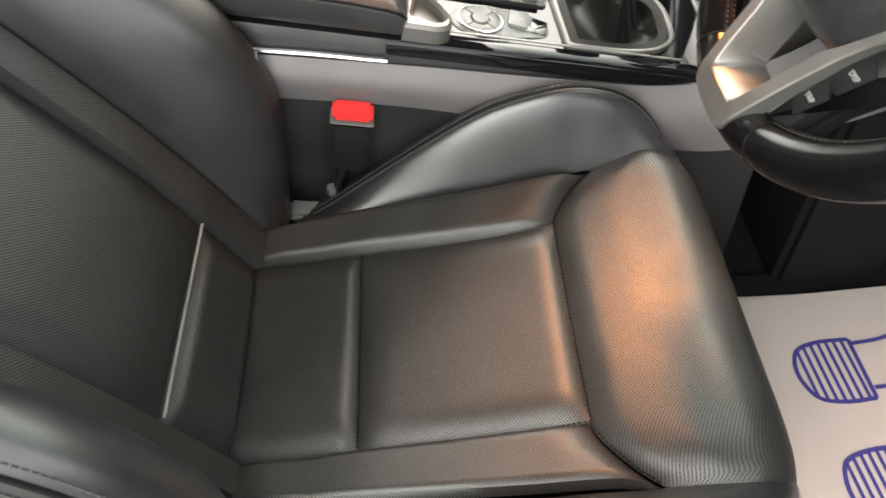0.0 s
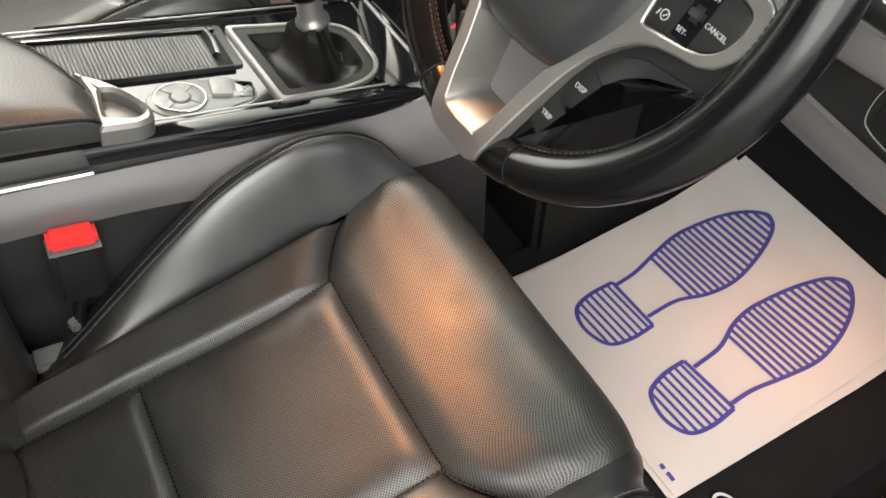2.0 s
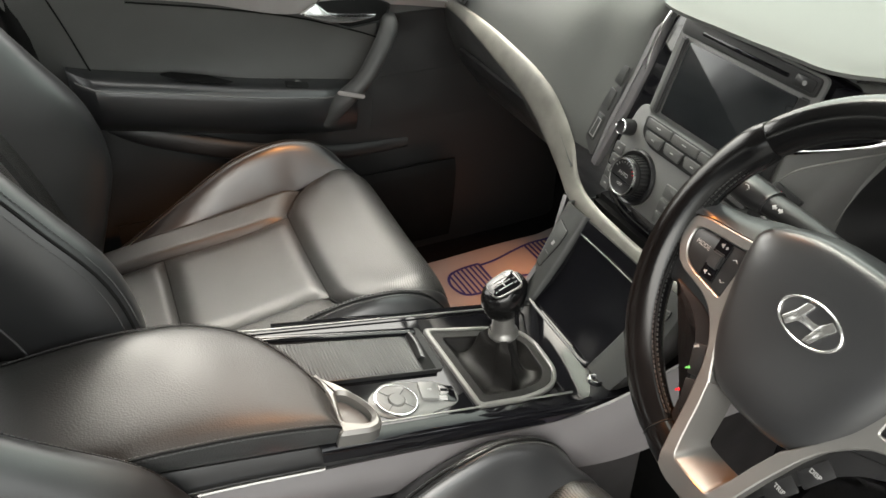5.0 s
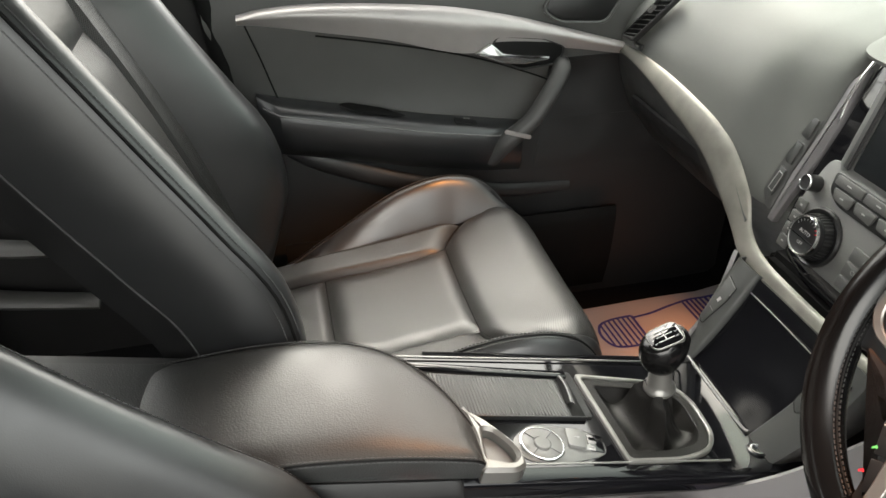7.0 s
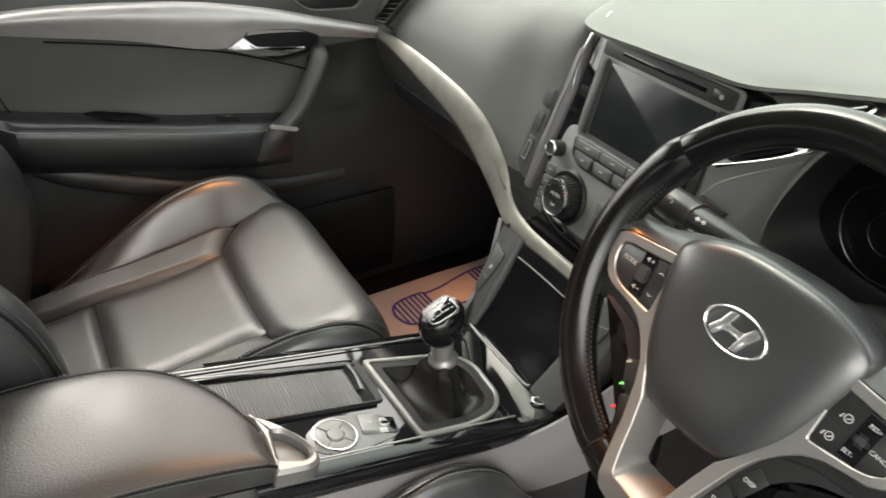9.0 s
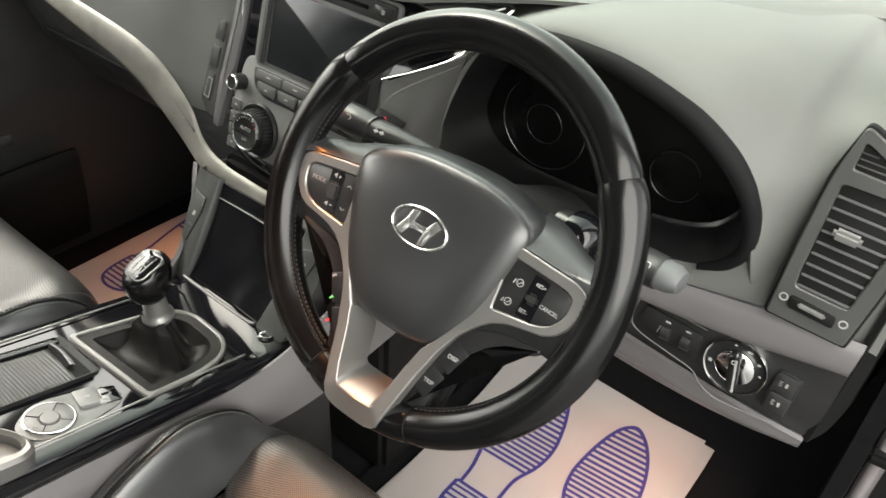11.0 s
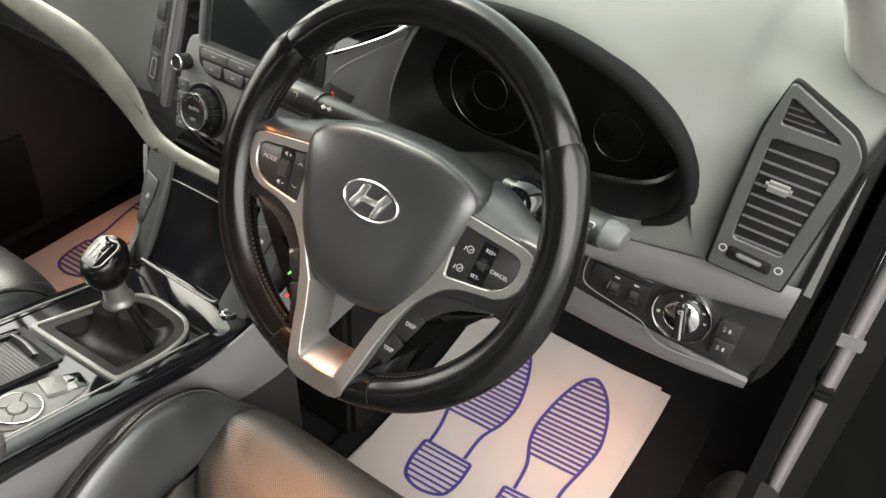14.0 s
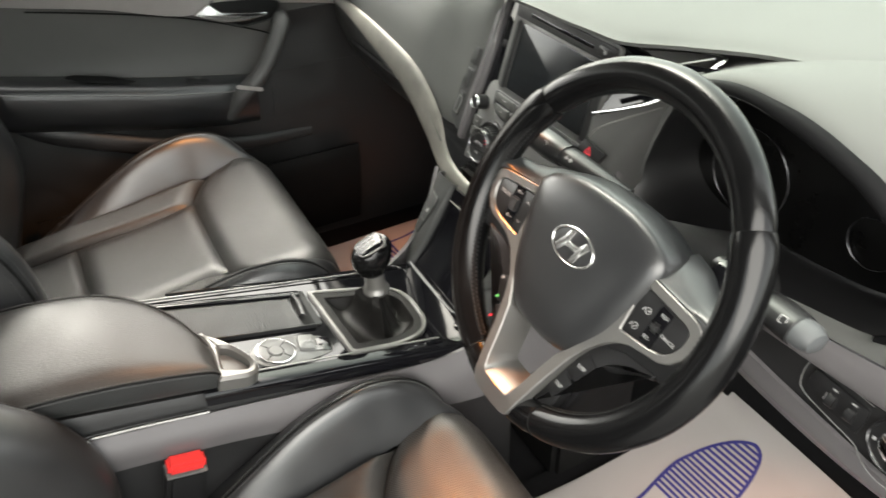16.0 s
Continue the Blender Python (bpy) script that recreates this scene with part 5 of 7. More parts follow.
# vent between stack and instruments, with chrome edges
cv = thing("air_vent", "wedge-shaped black air vent with chrome edges beside the screen", "air vent", (0.20, 0.735, 0.66), "air vents")
part("duct", sheet([[(0.138, 0.712, 0.652), (0.20, 0.730, 0.690), (0.252, 0.745, 0.716)], [(0.142, 0.735, 0.690), (0.20, 0.750, 0.712), (0.255, 0.765, 0.728)], [(0.146, 0.738, 0.726), (0.205, 0.760, 0.734), (0.270, 0.788, 0.740)]], 16, 12, 0.006, (0, -1, 0.3)), GLOSS, cv, "piano black duct")
part("lower_chrome", tube([(0.140, 0.700, 0.657), (0.18, 0.709, 0.676), (0.22, 0.718, 0.698), (0.244, 0.727, 0.716), (0.252, 0.738, 0.724)], [0.0012, 0.0016, 0.0026, 0.0050, 0.002], 10, smooth=24, flat=0.7), CHROME, cv, "chrome lower edge")
part("upper_chrome", tube([(0.240, 0.772, 0.728), (0.247, 0.786, 0.740), (0.246, 0.798, 0.747), (0.225, 0.790, 0.747), (0.195, 0.772, 0.744), (0.160, 0.748, 0.738)], [0.0026, 0.0024, 0.0024, 0.0022, 0.0022, 0.0018], 10, smooth=30, flat=0.7), CHROME, cv, "chrome upper edge")
for f in (0.30, 0.58):
    part("slat", tube([(0.148, 0.712 + 0.02 * f, 0.660 + 0.07 * f), (0.20, 0.728 + 0.03 * f, 0.694 + 0.06 * f), (0.250, 0.748 + 0.05 * f, 0.722 + 0.05 * f)], 0.003, 8, smooth=12, flat=0.4), SMOOTHBLACK, cv)
part("cheek", sheet([[(0.140, 0.701, 0.652), (0.19, 0.713, 0.680), (0.246, 0.731, 0.712)], [(0.145, 0.690, 0.615), (0.188, 0.706, 0.640), (0.226, 0.737, 0.680)], [(0.152, 0.676, 0.56), (0.184, 0.700, 0.588), (0.204, 0.744, 0.628)], [(0.160, 0.668, 0.50), (0.182, 0.700, 0.52), (0.192, 0.752, 0.57)]], 20, 20, 0.006, (0, -1, 0.3)), DOORPLASTIC, dash, "dark grey cheek beside the stack")
part("cheek_line", tube([(0.150, 0.684, 0.625), (0.168, 0.689, 0.650), (0.20, 0.702, 0.674), (0.236, 0.722, 0.698)], [0.0006, 0.0012, 0.0012, 0.0006], 6, smooth=16), SILVER, dash, "thin silver line")

# hazard switch between stack and instruments
HZ = on_plane((0.163, 0.686, 0.617), (0.15, -0.93, 0.33))
haz = thing("hazard_switch", "black hazard switch with a red triangle", "switch", (0.168, 0.69, 0.605))
part("button", prism(rounded([(-0.022, -0.012), (0.018, -0.014), (0.026, 0.006), (-0.012, 0.012)], 0.003), 0.006, HZ, 0.001), SMOOTHBLACK, haz)
part("symbol", frame_plate([(-0.006, -0.005), (0.006, -0.005), (0, 0.006)], [(-0.0035, -0.0035), (0.0035, -0.0035), (0, 0.003)], 0.0004, HZ @ pose(0, 0, 0.0061), 0.0001), RED_MARK, haz, "red triangle")
part("lower_button", prism(rounded([(-0.024, -0.036), (0.012, -0.040), (0.017, -0.020), (-0.024, -0.017)], 0.003), 0.006, HZ, 0.001), SMOOTHBLACK, haz)
part("symbol", box(0.007, 0.0025, 0.0004, HZ @ pose(-0.003, -0.029, 0.0062), 0), WHITE_MARK, haz)

# instrument binnacle
LIP = [(0.165, 0.750, 0.575), (0.178, 0.745, 0.63), (0.205, 0.738, 0.675), (0.26, 0.720, 0.724), (0.34, 0.710, 0.757), (0.42, 0.712, 0.752), (0.505, 0.720, 0.722), (0.562, 0.738, 0.660), (0.570, 0.760, 0.602), (0.530, 0.778, 0.545), (0.42, 0.775, 0.52), (0.28, 0.765, 0.515), (0.20, 0.757, 0.53)]
lip = spline(LIP, 64, True)
cenl = np.mean(lip, 0)
inst = thing("instrument_cluster", "dark instrument cluster under the dash hood", "instrument cluster", (0.365, 0.80, 0.5))
rings = []
for f, dy in ((1.015, 0.004), (1.0, -0.003), (0.985, 0.004), (0.95, 0.03), (0.90, 0.08), (0.86, 0.11)):
    rings.append([tuple(np.array((cenl[0] + (p[0] - cenl[0]) * f, p[1] + dy if f > 0.95 else cenl[1] + 0.4 * (p[1] - cenl[1]) + dy, cenl[2] + (p[2] - cenl[2]) * f))) for p in lip])
part("shroud", loft(rings, caps=False), SMOOTHBLACK, inst)
part("face", prism([(x - 0.365, z - 0.63) for x, y, z in rings[-1]][::-1], 0.004, on_plane((0.365, cenl[1] + 0.108, 0.63), (0, -1, 0.0)), 0.0005), GAUGE, inst, "black gauge face")
# black tube paints the shade on the hood's front rounding
part("shaded_hood_edge", tube([(0.245, 0.722, 0.724), (0.30, 0.716, 0.752), (0.35, 0.715, 0.762), (0.40, 0.716, 0.760), (0.437, 0.718, 0.753), (0.474, 0.722, 0.741), (0.506, 0.727, 0.726), (0.538, 0.734, 0.700), (0.560, 0.741, 0.672), (0.571, 0.750, 0.640), (0.572, 0.762, 0.600), (0.556, 0.772, 0.568), (0.530, 0.779, 0.546)], [0.003, 0.006, 0.008, 0.009, 0.010, 0.0105, 0.011, 0.011, 0.010, 0.009, 0.008, 0.007, 0.005], 14, smooth=70), STALK, inst, "rounded hood edge, black for the shade on its front")
GM = on_plane((0.365, cenl[1] + 0.102, 0.598), (0, -1, 0.0))
for gx, gz, gr in ((-0.085, 0.0, 0.060), (0.092, 0.0, 0.031)):
    part("gauge_ring", lathe([(gr, 0), (gr, 0.002), (gr - 0.0006, 0.0026), (gr - 0.0012, 0.002), (gr - 0.0012, 0)], GM @ pose(gx, gz, 0), 64), LENS, inst, "thin gauge ring")
part("inner_ring", lathe([(0.026, 0), (0.026, 0.001), (0.0254, 0.0014), (0.0248, 0.001), (0.0248, 0)], GM @ pose(-0.085, 0.0, 0), 48), LENS, inst, "faint inner gauge ring")

# right-hand vent and trim
vent = thing("air_vent", "tall black side air vent with slats in a grey surround", "air vent", (0.66, 0.77, 0.55), group="air vents")
VP = on_plane((0.655, 0.770, 0.645), (0.06, -0.985, 0.16))
def vp(x, z):
    return (x - 0.655, (z - 0.645) / 0.987)
hole = [vp(*p) for p in ((0.627, 0.592), (0.676, 0.589), (0.691, 0.686), (0.688, 0.6965), (0.628, 0.698), (0.626, 0.610))]
part("gap_line", prism(rounded([vp(*p) for p in ((0.6095, 0.5545), (0.6885, 0.5505), (0.7085, 0.690), (0.7080, 0.706), (0.696, 0.723), (0.628, 0.755), (0.615, 0.706), (0.611, 0.640))], [0.004, 0.004, 0.006, 0.006, 0.01, 0.008, 0.01, 0.01], 3), 0.010, VP, 0.001), RUBBER, vent, "dark gap round the vent")
gap = [vp(*p) for p in ((0.631, 0.713), (0.684, 0.7095), (0.679, 0.7145), (0.632, 0.738))]
whole = [vp(*p) for p in ((0.612, 0.557), (0.686, 0.553), (0.7055, 0.688), (0.7045, 0.7045), (0.694, 0.720), (0.628, 0.752), (0.618, 0.7065), (0.614, 0.640))]
part("surround", cut_plate(rounded(whole, [0.004, 0.004, 0.01, 0.006, 0.010, 0.007, 0.02, 0.02], 4), [rounded(hole, [0.005, 0.005, 0.006, 0.005, 0.005, 0.005], 4), rounded(gap, [0.003, 0.002, 0.002, 0.004], 4)], lambda x, y: 0.0135, 0.012, VP), VENT_GREY, vent, "dark grey plastic surround")
part("duct", prism(hole, 0.003, VP @ Matrix.Translation((0, 0, 0.0005)), 0.0003), RUBBER, vent)
part("upper_duct", prism(gap, 0.003, VP @ Matrix.Translation((0, 0, 0.0005)), 0.0003), RUBBER, vent)
for i in range(9):
    f = i / 8
    z = 0.598 + 0.092 * f
    xa, xb = 0.6275 + 0.0005 * f, 0.677 + 0.0125 * f
    a, b = Vector((*vp(xa, z), 0)), Vector((*vp(xb, z - 0.003), 0))
    part("slat", box((b - a).length, 0.0018, 0.0125, VP @ pose((a.x + b.x) / 2, (a.y + b.y) / 2, 0.0075, 62, 0, -3), 0.0006), SMOOTHBLACK, vent)
for i in range(4):
    f = i / 3
    z = 0.7135 + 0.018 * f
    xa, xb = 0.632, 0.680 - 0.034 * f
    a, b = vp(xa, z), vp(xb, z - 0.002)
    part("slat", box(b[0] - a[0], 0.0012, 0.008, VP @ pose((a[0] + b[0]) / 2, (a[1] + b[1]) / 2, 0.008, 50, 0, -3), 0.0004), SMOOTHBLACK, vent)
part("vane_tab", box(0.025, 0.011, 0.010, VP @ pose(*vp(0.650, 0.656), 0.019, 14, 0, -3), 0.003), GREY_PLASTIC, vent, "pale grey vane tab")
part("thumb_wheel_slot", prism(rounded([(-0.022, -0.006), (0.022, -0.010), (0.022, 0.002), (-0.022, 0.007)], 0.004), 0.003, VP @ pose(*vp(0.649, 0.577), 0.0135), 0.001), RUBBER, vent)
part("thumb_wheel", box(0.026, 0.005, 0.004, VP @ pose(*vp(0.649, 0.5765), 0.0165, 0, 0, -5), 0.0015), GREY_PLASTIC, vent, "pale thumb wheel")
for x in (0.622, 0.678):
    part("symbol", lathe([(0.0042, 0), (0.0042, 0.0005), (0.0030, 0.0005), (0.003, 0)], VP @ pose(*vp(x, 0.5775 - (x - 0.65) * 0.06), 0.0152), 18), WHITE_MARK, vent)

# left-hand vent at the end of the passenger dash
lv = thing("air_vent", "black side air vent at the passenger end of the dash", "air vent", (-0.62, 0.71, 0.55), group="air vents")
LP = on_plane((-0.645, 0.694, 0.640), (-0.10, -0.86, 0.50))
lo = rounded([(-0.030, -0.042), (0.020, -0.036), (0.080, 0.060), (0.040, 0.075)], 0.006)
part("duct", prism(lo, 0.002, LP @ Matrix.Translation((0, 0, 0.004)), 0.0005), RUBBER, lv)
part("surround", frame_plate(rounded([(-0.034, -0.046), (0.023, -0.040), (0.085, 0.064), (0.038, 0.080)], 0.006), rounded([(-0.028, -0.040), (0.018, -0.034), (0.078, 0.060), (0.041, 0.073)], 0.006), 0.009, LP @ Matrix.Translation((0, 0, 0.003)), 0.002), DARKPLASTIC, lv)
for i in range(10):
    f = i / 9
    part("slat", box(0.048, 0.0016, 0.009, LP @ pose(-0.005 + 0.058 * f, -0.032 + 0.098 * f, 0.008, 30, 0, 12), 0.0005), SMOOTHBLACK, lv)
part("vane_tab", box(0.004, 0.016, 0.008, LP @ pose(0.026, 0.022, 0.014, 0, 0, -25), 0.001), GREY_PLASTIC, lv, "pale vane tab")
part("thumb_wheel_slot", prism(rounded([(-0.020, -0.006), (0.020, -0.004), (0.019, 0.007), (-0.019, 0.006)], 0.003), 0.004, on_plane((-0.640, 0.684, 0.594), (-0.1, -0.9, 0.35)), 0.001), SMOOTHBLACK, lv)
part("thumb_wheel", box(0.016, 0.004, 0.003, on_plane((-0.640, 0.684, 0.594), (-0.1, -0.9, 0.35)) @ pose(0, 0, 0.004), 0.001), GREY_PLASTIC, lv)

# right lower fascia: silver band, light switches, knee panel
rf = thing("driver_lower_fascia", "dark lower fascia with satin silver band and knee panel", "fascia panel", (0.55, 0.80, 0.30))
part("band", sheet([[(x, y, z) for x, y, z in r] for r in (
    [(0.40, 0.764, 0.512), (0.50, 0.760, 0.527), (0.60, 0.758, 0.545), (0.704, 0.762, 0.556)],
    [(0.40, 0.756, 0.503), (0.50, 0.752, 0.517), (0.60, 0.750, 0.533), (0.704, 0.755, 0.545)],
    [(0.40, 0.752, 0.488), (0.50, 0.749, 0.496), (0.60, 0.748, 0.507), (0.702, 0.754, 0.520)],
    [(0.40, 0.768, 0.482), (0.50, 0.764, 0.489), (0.60, 0.762, 0.499), (0.702, 0.768, 0.512)])], 30, 14, 0.006, (0, -1, 0)), SATIN, rf, "satin silver band")
part("upper_panel", sheet([
    [(0.42, 0.768, 0.511), (0.50, 0.766, 0.525), (0.56, 0.765, 0.536), (0.606, 0.765, 0.545)],
    [(0.42, 0.774, 0.518), (0.515, 0.773, 0.537), (0.568, 0.768, 0.570), (0.606, 0.770, 0.575)],
    [(0.42, 0.781, 0.524), (0.532, 0.782, 0.549), (0.574, 0.770, 0.604), (0.606, 0.775, 0.606)]], 24, 14, 0.006, (0, -1, 0)), DASH, rf, "grained dark panel above the silver band")
part("switch_panel", sheet([[(x, y, z) for x, y, z in r] for r in (
    [(0.40, 0.762, 0.480), (0.50, 0.759, 0.488), (0.60, 0.758, 0.498), (0.702, 0.764, 0.511)],
    [(0.40, 0.764, 0.45), (0.50, 0.762, 0.45), (0.60, 0.761, 0.455), (0.700, 0.768, 0.46)],
    [(0.40, 0.770, 0.42), (0.50, 0.768, 0.415), (0.60, 0.768, 0.412), (0.697, 0.775, 0.405)])], 24, 12, 0.008, (0, -1, 0)), DARKPLASTIC, rf, "dark switch panel")
part("knee_panel", sheet([[(x, y, z) for x, y, z in r] for r in (
    [(0.30, 0.762, 0.452), (0.40, 0.760, 0.436), (0.52, 0.757, 0.424), (0.62, 0.759, 0.412), (0.692, 0.768, 0.402)],
    [(0.30, 0.775, 0.405), (0.40, 0.768, 0.396), (0.52, 0.764, 0.388), (0.62, 0.768, 0.382), (0.690, 0.776, 0.385)],
    [(0.30, 0.83, 0.372), (0.40, 0.82, 0.366), (0.52, 0.815, 0.364), (0.62, 0.82, 0.366), (0.688, 0.82, 0.375)],
    [(0.30, 1.10, 0.36), (0.40, 1.10, 0.36), (0.52, 1.10, 0.36), (0.62, 1.10, 0.36), (0.688, 1.10, 0.37)])], 30, 24, 0.006, (0, -1, -0.4)), SATIN, rf, "satin grey knee panel")
part("end_cap", sheet([[(x, y, z) for x, y, z in r] for r in (
    [(0.712, 0.775, 0.690), (0.722, 0.84, 0.72), (0.735, 1.05, 0.745)],
    [(0.706, 0.768, 0.545), (0.718, 0.84, 0.55), (0.735, 1.05, 0.55)],
    [(0.696, 0.772, 0.40), (0.712, 0.84, 0.39), (0.735, 1.05, 0.37)])], 14, 20, 0.006, (1, -0.2, 0)), RUBBER, rf)
RP = on_plane((0.604, 0.757, 0.465), (0, -0.995, 0.09))
lsw = thing("light_switch", "round headlight switch with chrome ring and bar", "switch", (0.604, 0.75, 0.465))
part("ring", lathe([(0.0345, 0), (0.0345, 0.004), (0.0335, 0.0055), (0.0320, 0.005), (0.0315, 0.003), (0.0315, 0)], RP, 48), CHROME, lsw, "chrome ring")
part("dish", lathe([(0.032, 0), (0.031, 0.003), (0.020, 0.0015), (0.0195, 0)], RP, 48), SMOOTHBLACK, lsw)
part("knob", lathe([(0.0205, 0), (0.0205, 0.005), (0.019, 0.0062), (0.002, 0.0066)], RP, 40), CHROME, lsw, "bright knob face")
part("bar", box(0.011, 0.046, 0.012, RP @ pose(0.001, -0.004, 0.008, 0, 0, 10), 0.004), SMOOTHBLACK, lsw, "dark grip bar")
part("pointer", box(0.0022, 0.040, 0.0006, RP @ pose(0.0045, -0.004, 0.0143, 0, 0, 10), 0.0), WHITE_MARK, lsw)
part("symbol", lathe([(0.0026, 0), (0.0026, 0.0004), (0.0016, 0.0004), (0.0016, 0)], RP @ pose(-0.001, 0.012, 0.0142), 16), WHITE_MARK, lsw)
for a, w in ((105, 0.004), (70, 0.008), (35, 0.005), (5, 0.004)):
    part("symbol", box(w * 0.7, 0.0022, 0.0003, RP @ pose(0.0262 * math.cos(radians(a)), 0.0262 * math.sin(radians(a)), 0.0027), 0), WHITE_MARK, lsw)
part("symbol", box(0.004, 0.004, 0.0003, RP @ pose(-0.026, -0.006, 0.0027), 0), WHITE_MARK, lsw)
dim = thing("dimmer_panel", "small panel with two thumb wheels", "switch panel", (0.53, 0.75, 0.465))
DP = on_plane((0.530, 0.757, 0.466), (0, -0.995, 0.09))
part("panel", prism(rounded([(-0.036, 0.020), (-0.040, -0.004), (-0.026, -0.014), (0.030, -0.020), (0.034, 0.016)], 0.005), 0.003, DP, 0.0012), SMOOTHBLACK, dim)
for x in (-0.006, 0.018):
    part("thumb_wheel", tube([tuple(DP @ Vector((x - 0.005, -0.002, 0.002))), tuple(DP @ Vector((x + 0.005, -0.002, 0.002)))], 0.009, 20), SMOOTHBLACK, dim)
    part("symbol", box(0.006, 0.0022, 0.0003, DP @ pose(x - 0.001, 0.012, 0.0032), 0), WHITE_MARK, dim)
part("symbol", box(0.0010, 0.011, 0.0003, DP @ pose(-0.015, -0.002, 0.0032, 0, 0, -12), 0), WHITE_MARK, dim)
part("panel_line", tube([tuple(DP @ Vector(q)) for q in ((0.034, 0.024, 0.0012), (-0.036, 0.028, 0.0012), (-0.046, 0.020, 0.0012), (-0.048, -0.006, 0.0012), (-0.038, -0.018, 0.0012), (0.0, -0.026, 0.0012), (0.032, -0.032, 0.0012), (0.046, -0.044, 0.0012), (0.066, -0.052, 0.0012), (0.100, -0.050, 0.0012), (0.135, -0.046, 0.0012))], 0.0007, 6, smooth=60), GREY_PLASTIC, dim, "thin pale outline of the switch panel")
fog = thing("fog_light_buttons", "pair of stacked black fog light buttons", "switch", (0.655, 0.76, 0.455))
FP = on_plane((0.654, 0.760, 0.457), (0, -0.995, 0.09))
part("panel", prism(rounded([(-0.015, -0.026), (0.011, -0.029), (0.016, 0.026), (-0.010, 0.029)], 0.004), 0.002, FP, 0.001), SMOOTHBLACK, fog)
for y in (-0.0125, 0.0135):
    part("button", prism(rounded([(-0.012, -0.012), (0.011, -0.013), (0.013, 0.011), (-0.010, 0.012)], 0.003), 0.003, FP @ pose(0.0005, y, 0.001), 0.001), DARKPLASTIC, fog)
    for i in range(3):
        part("symbol", box(0.0032, 0.0006, 0.0003, FP @ pose(-0.003, y - 0.0025 + 0.0025 * i, 0.0042), 0), WHITE_MARK, fog)
    part("symbol", box(0.0026, 0.0050, 0.0003, FP @ pose(0.003, y, 0.0042), 0), WHITE_MARK, fog)


# ---- steering wheel and column ----
HUB = (0.3636, 0.5242, 0.6445)
WP = on_plane(HUB, (0, -0.868, 0.497))
WZ = tuple(WP.to_3x3() @ Vector((0, 0, 1)))
wheel = thing("steering_wheel", "black leather steering wheel with silver spokes", "steering wheel", (0.364, 0.54, 0.63))
RIM_R = 0.1752


def wpt(a, r, z=0.0):
    return tuple(WP @ Vector((r * math.cos(radians(a)), r * math.sin(radians(a)), z)))


def rim_arc(a0, a1, grip):
    """A length of the rim, fuller where it is held, slightly flattened on its face."""
    n = max(8, int(abs(a1 - a0) / 3))
    path, rad = [], []
    for i in range(n + 1):
        a = a0 + (a1 - a0) * i / n
        f = i / n
        # thumb rests swell where the side spokes meet the rim
        swell = 0.0022 * math.exp(-(((a % 360) - 148) / 9) ** 2) + 0.0022 * math.exp(-(((a + 180) % 360 - 212) / 9) ** 2)
        pinch = -0.0011 * (math.exp(-(f / 0.012) ** 2) + math.exp(-((1 - f) / 0.012) ** 2))
        path.append(wpt(a, RIM_R))
        rad.append(0.0176 + grip * 0.0016 * math.sin(math.pi * f) + swell * grip + pinch)
    return tube(path, rad, 22, up=WZ)


part("rim", rim_arc(35, 143, 0.4), RIM_LEATHER, wheel, "smooth black rim, worn shiny")
part("rim_grip", rim_arc(143, 250, 1), RIM_LEATHER, wheel, "stitched leather grip")
part("rim_lower", rim_arc(250, 289, 0.2), RIM_LEATHER, wheel)
part("rim_grip", rim_arc(289, 395, 1), RIM_LEATHER, wheel, "stitched leather grip")
for a in (35, 143, 250, 289):
    part("rim_joint", tube([wpt(a, RIM_R + 0.0169 * math.cos(b), 0.0169 * math.sin(b)) for b in np.linspace(0, 2 * math.pi, 20, endpoint=False)], 0.0007, 6, True), RUBBER, wheel)
for a0, a1 in ((146, 248), (291, 393)):
    for dz in (0.0035, 0.0085):
        stitches([wpt(a, RIM_R - math.sqrt(0.0188 ** 2 - dz ** 2), dz) for a in np.linspace(a0, a1, 70)], BLACK_THREAD, wheel, 0.0048, 0.0030, 0.0008)
    part("grip_seam", tube([wpt(a, RIM_R - 0.0179, 0.006) for a in np.linspace(a0, a1, 60)], 0.0009, 6), RUBBER, wheel)

# airbag cover: a full, rounded shield
def shield(corner, top, grow):
    """The cover's outline; its upper edge lies further out at the back than on the face."""
    half = [(0.0, top), (0.040, top - 0.002), (0.070, top - 0.010), (0.088, corner + 0.006), (0.095, corner - 0.006), (0.093, 0.008), (0.0835, -0.028), (0.073, -0.056), (0.060, -0.078), (0.044, -0.093), (0.022, -0.0985)]
    half = half + [(0.0, -0.0995)] + [(-x, y) for x, y in reversed(half[1:])]
    return [(x * grow, y) for x, y in spline(half, 96, True)]


rings = []
cenb = np.array((0.0, -0.016))
for out, f, z in [(shield(0.038, 0.064, 0.96), 0.96, -0.052), (shield(0.040, 0.066, 0.985), 1.0, -0.030), (shield(0.039, 0.065, 1.0), 1.0, -0.012)] + [(shield(0.036, 0.062, 1.0), f, z) for f, z in
        ((1.0, -0.001), (0.988, 0.0040), (0.968, 0.0075), (0.93, 0.0107), (0.86, 0.0138), (0.76, 0.0162), (0.62, 0.0180), (0.45, 0.0190), (0.28, 0.0195), (0.10, 0.0197))]:
    rings.append([tuple(WP @ Vector((cenb[0] + (x - cenb[0]) * f, cenb[1] + (y - cenb[1]) * f, z))) for x, y in out])
part("airbag_cover", loft(rings), AIRBAG, wheel, "grained dark grey airbag cover")
part("hub_back", lathe([(0.050, -0.075), (0.056, -0.055), (0.052, -0.035), (0.02, -0.030)], WP, 36), SMOOTHBLACK, wheel)
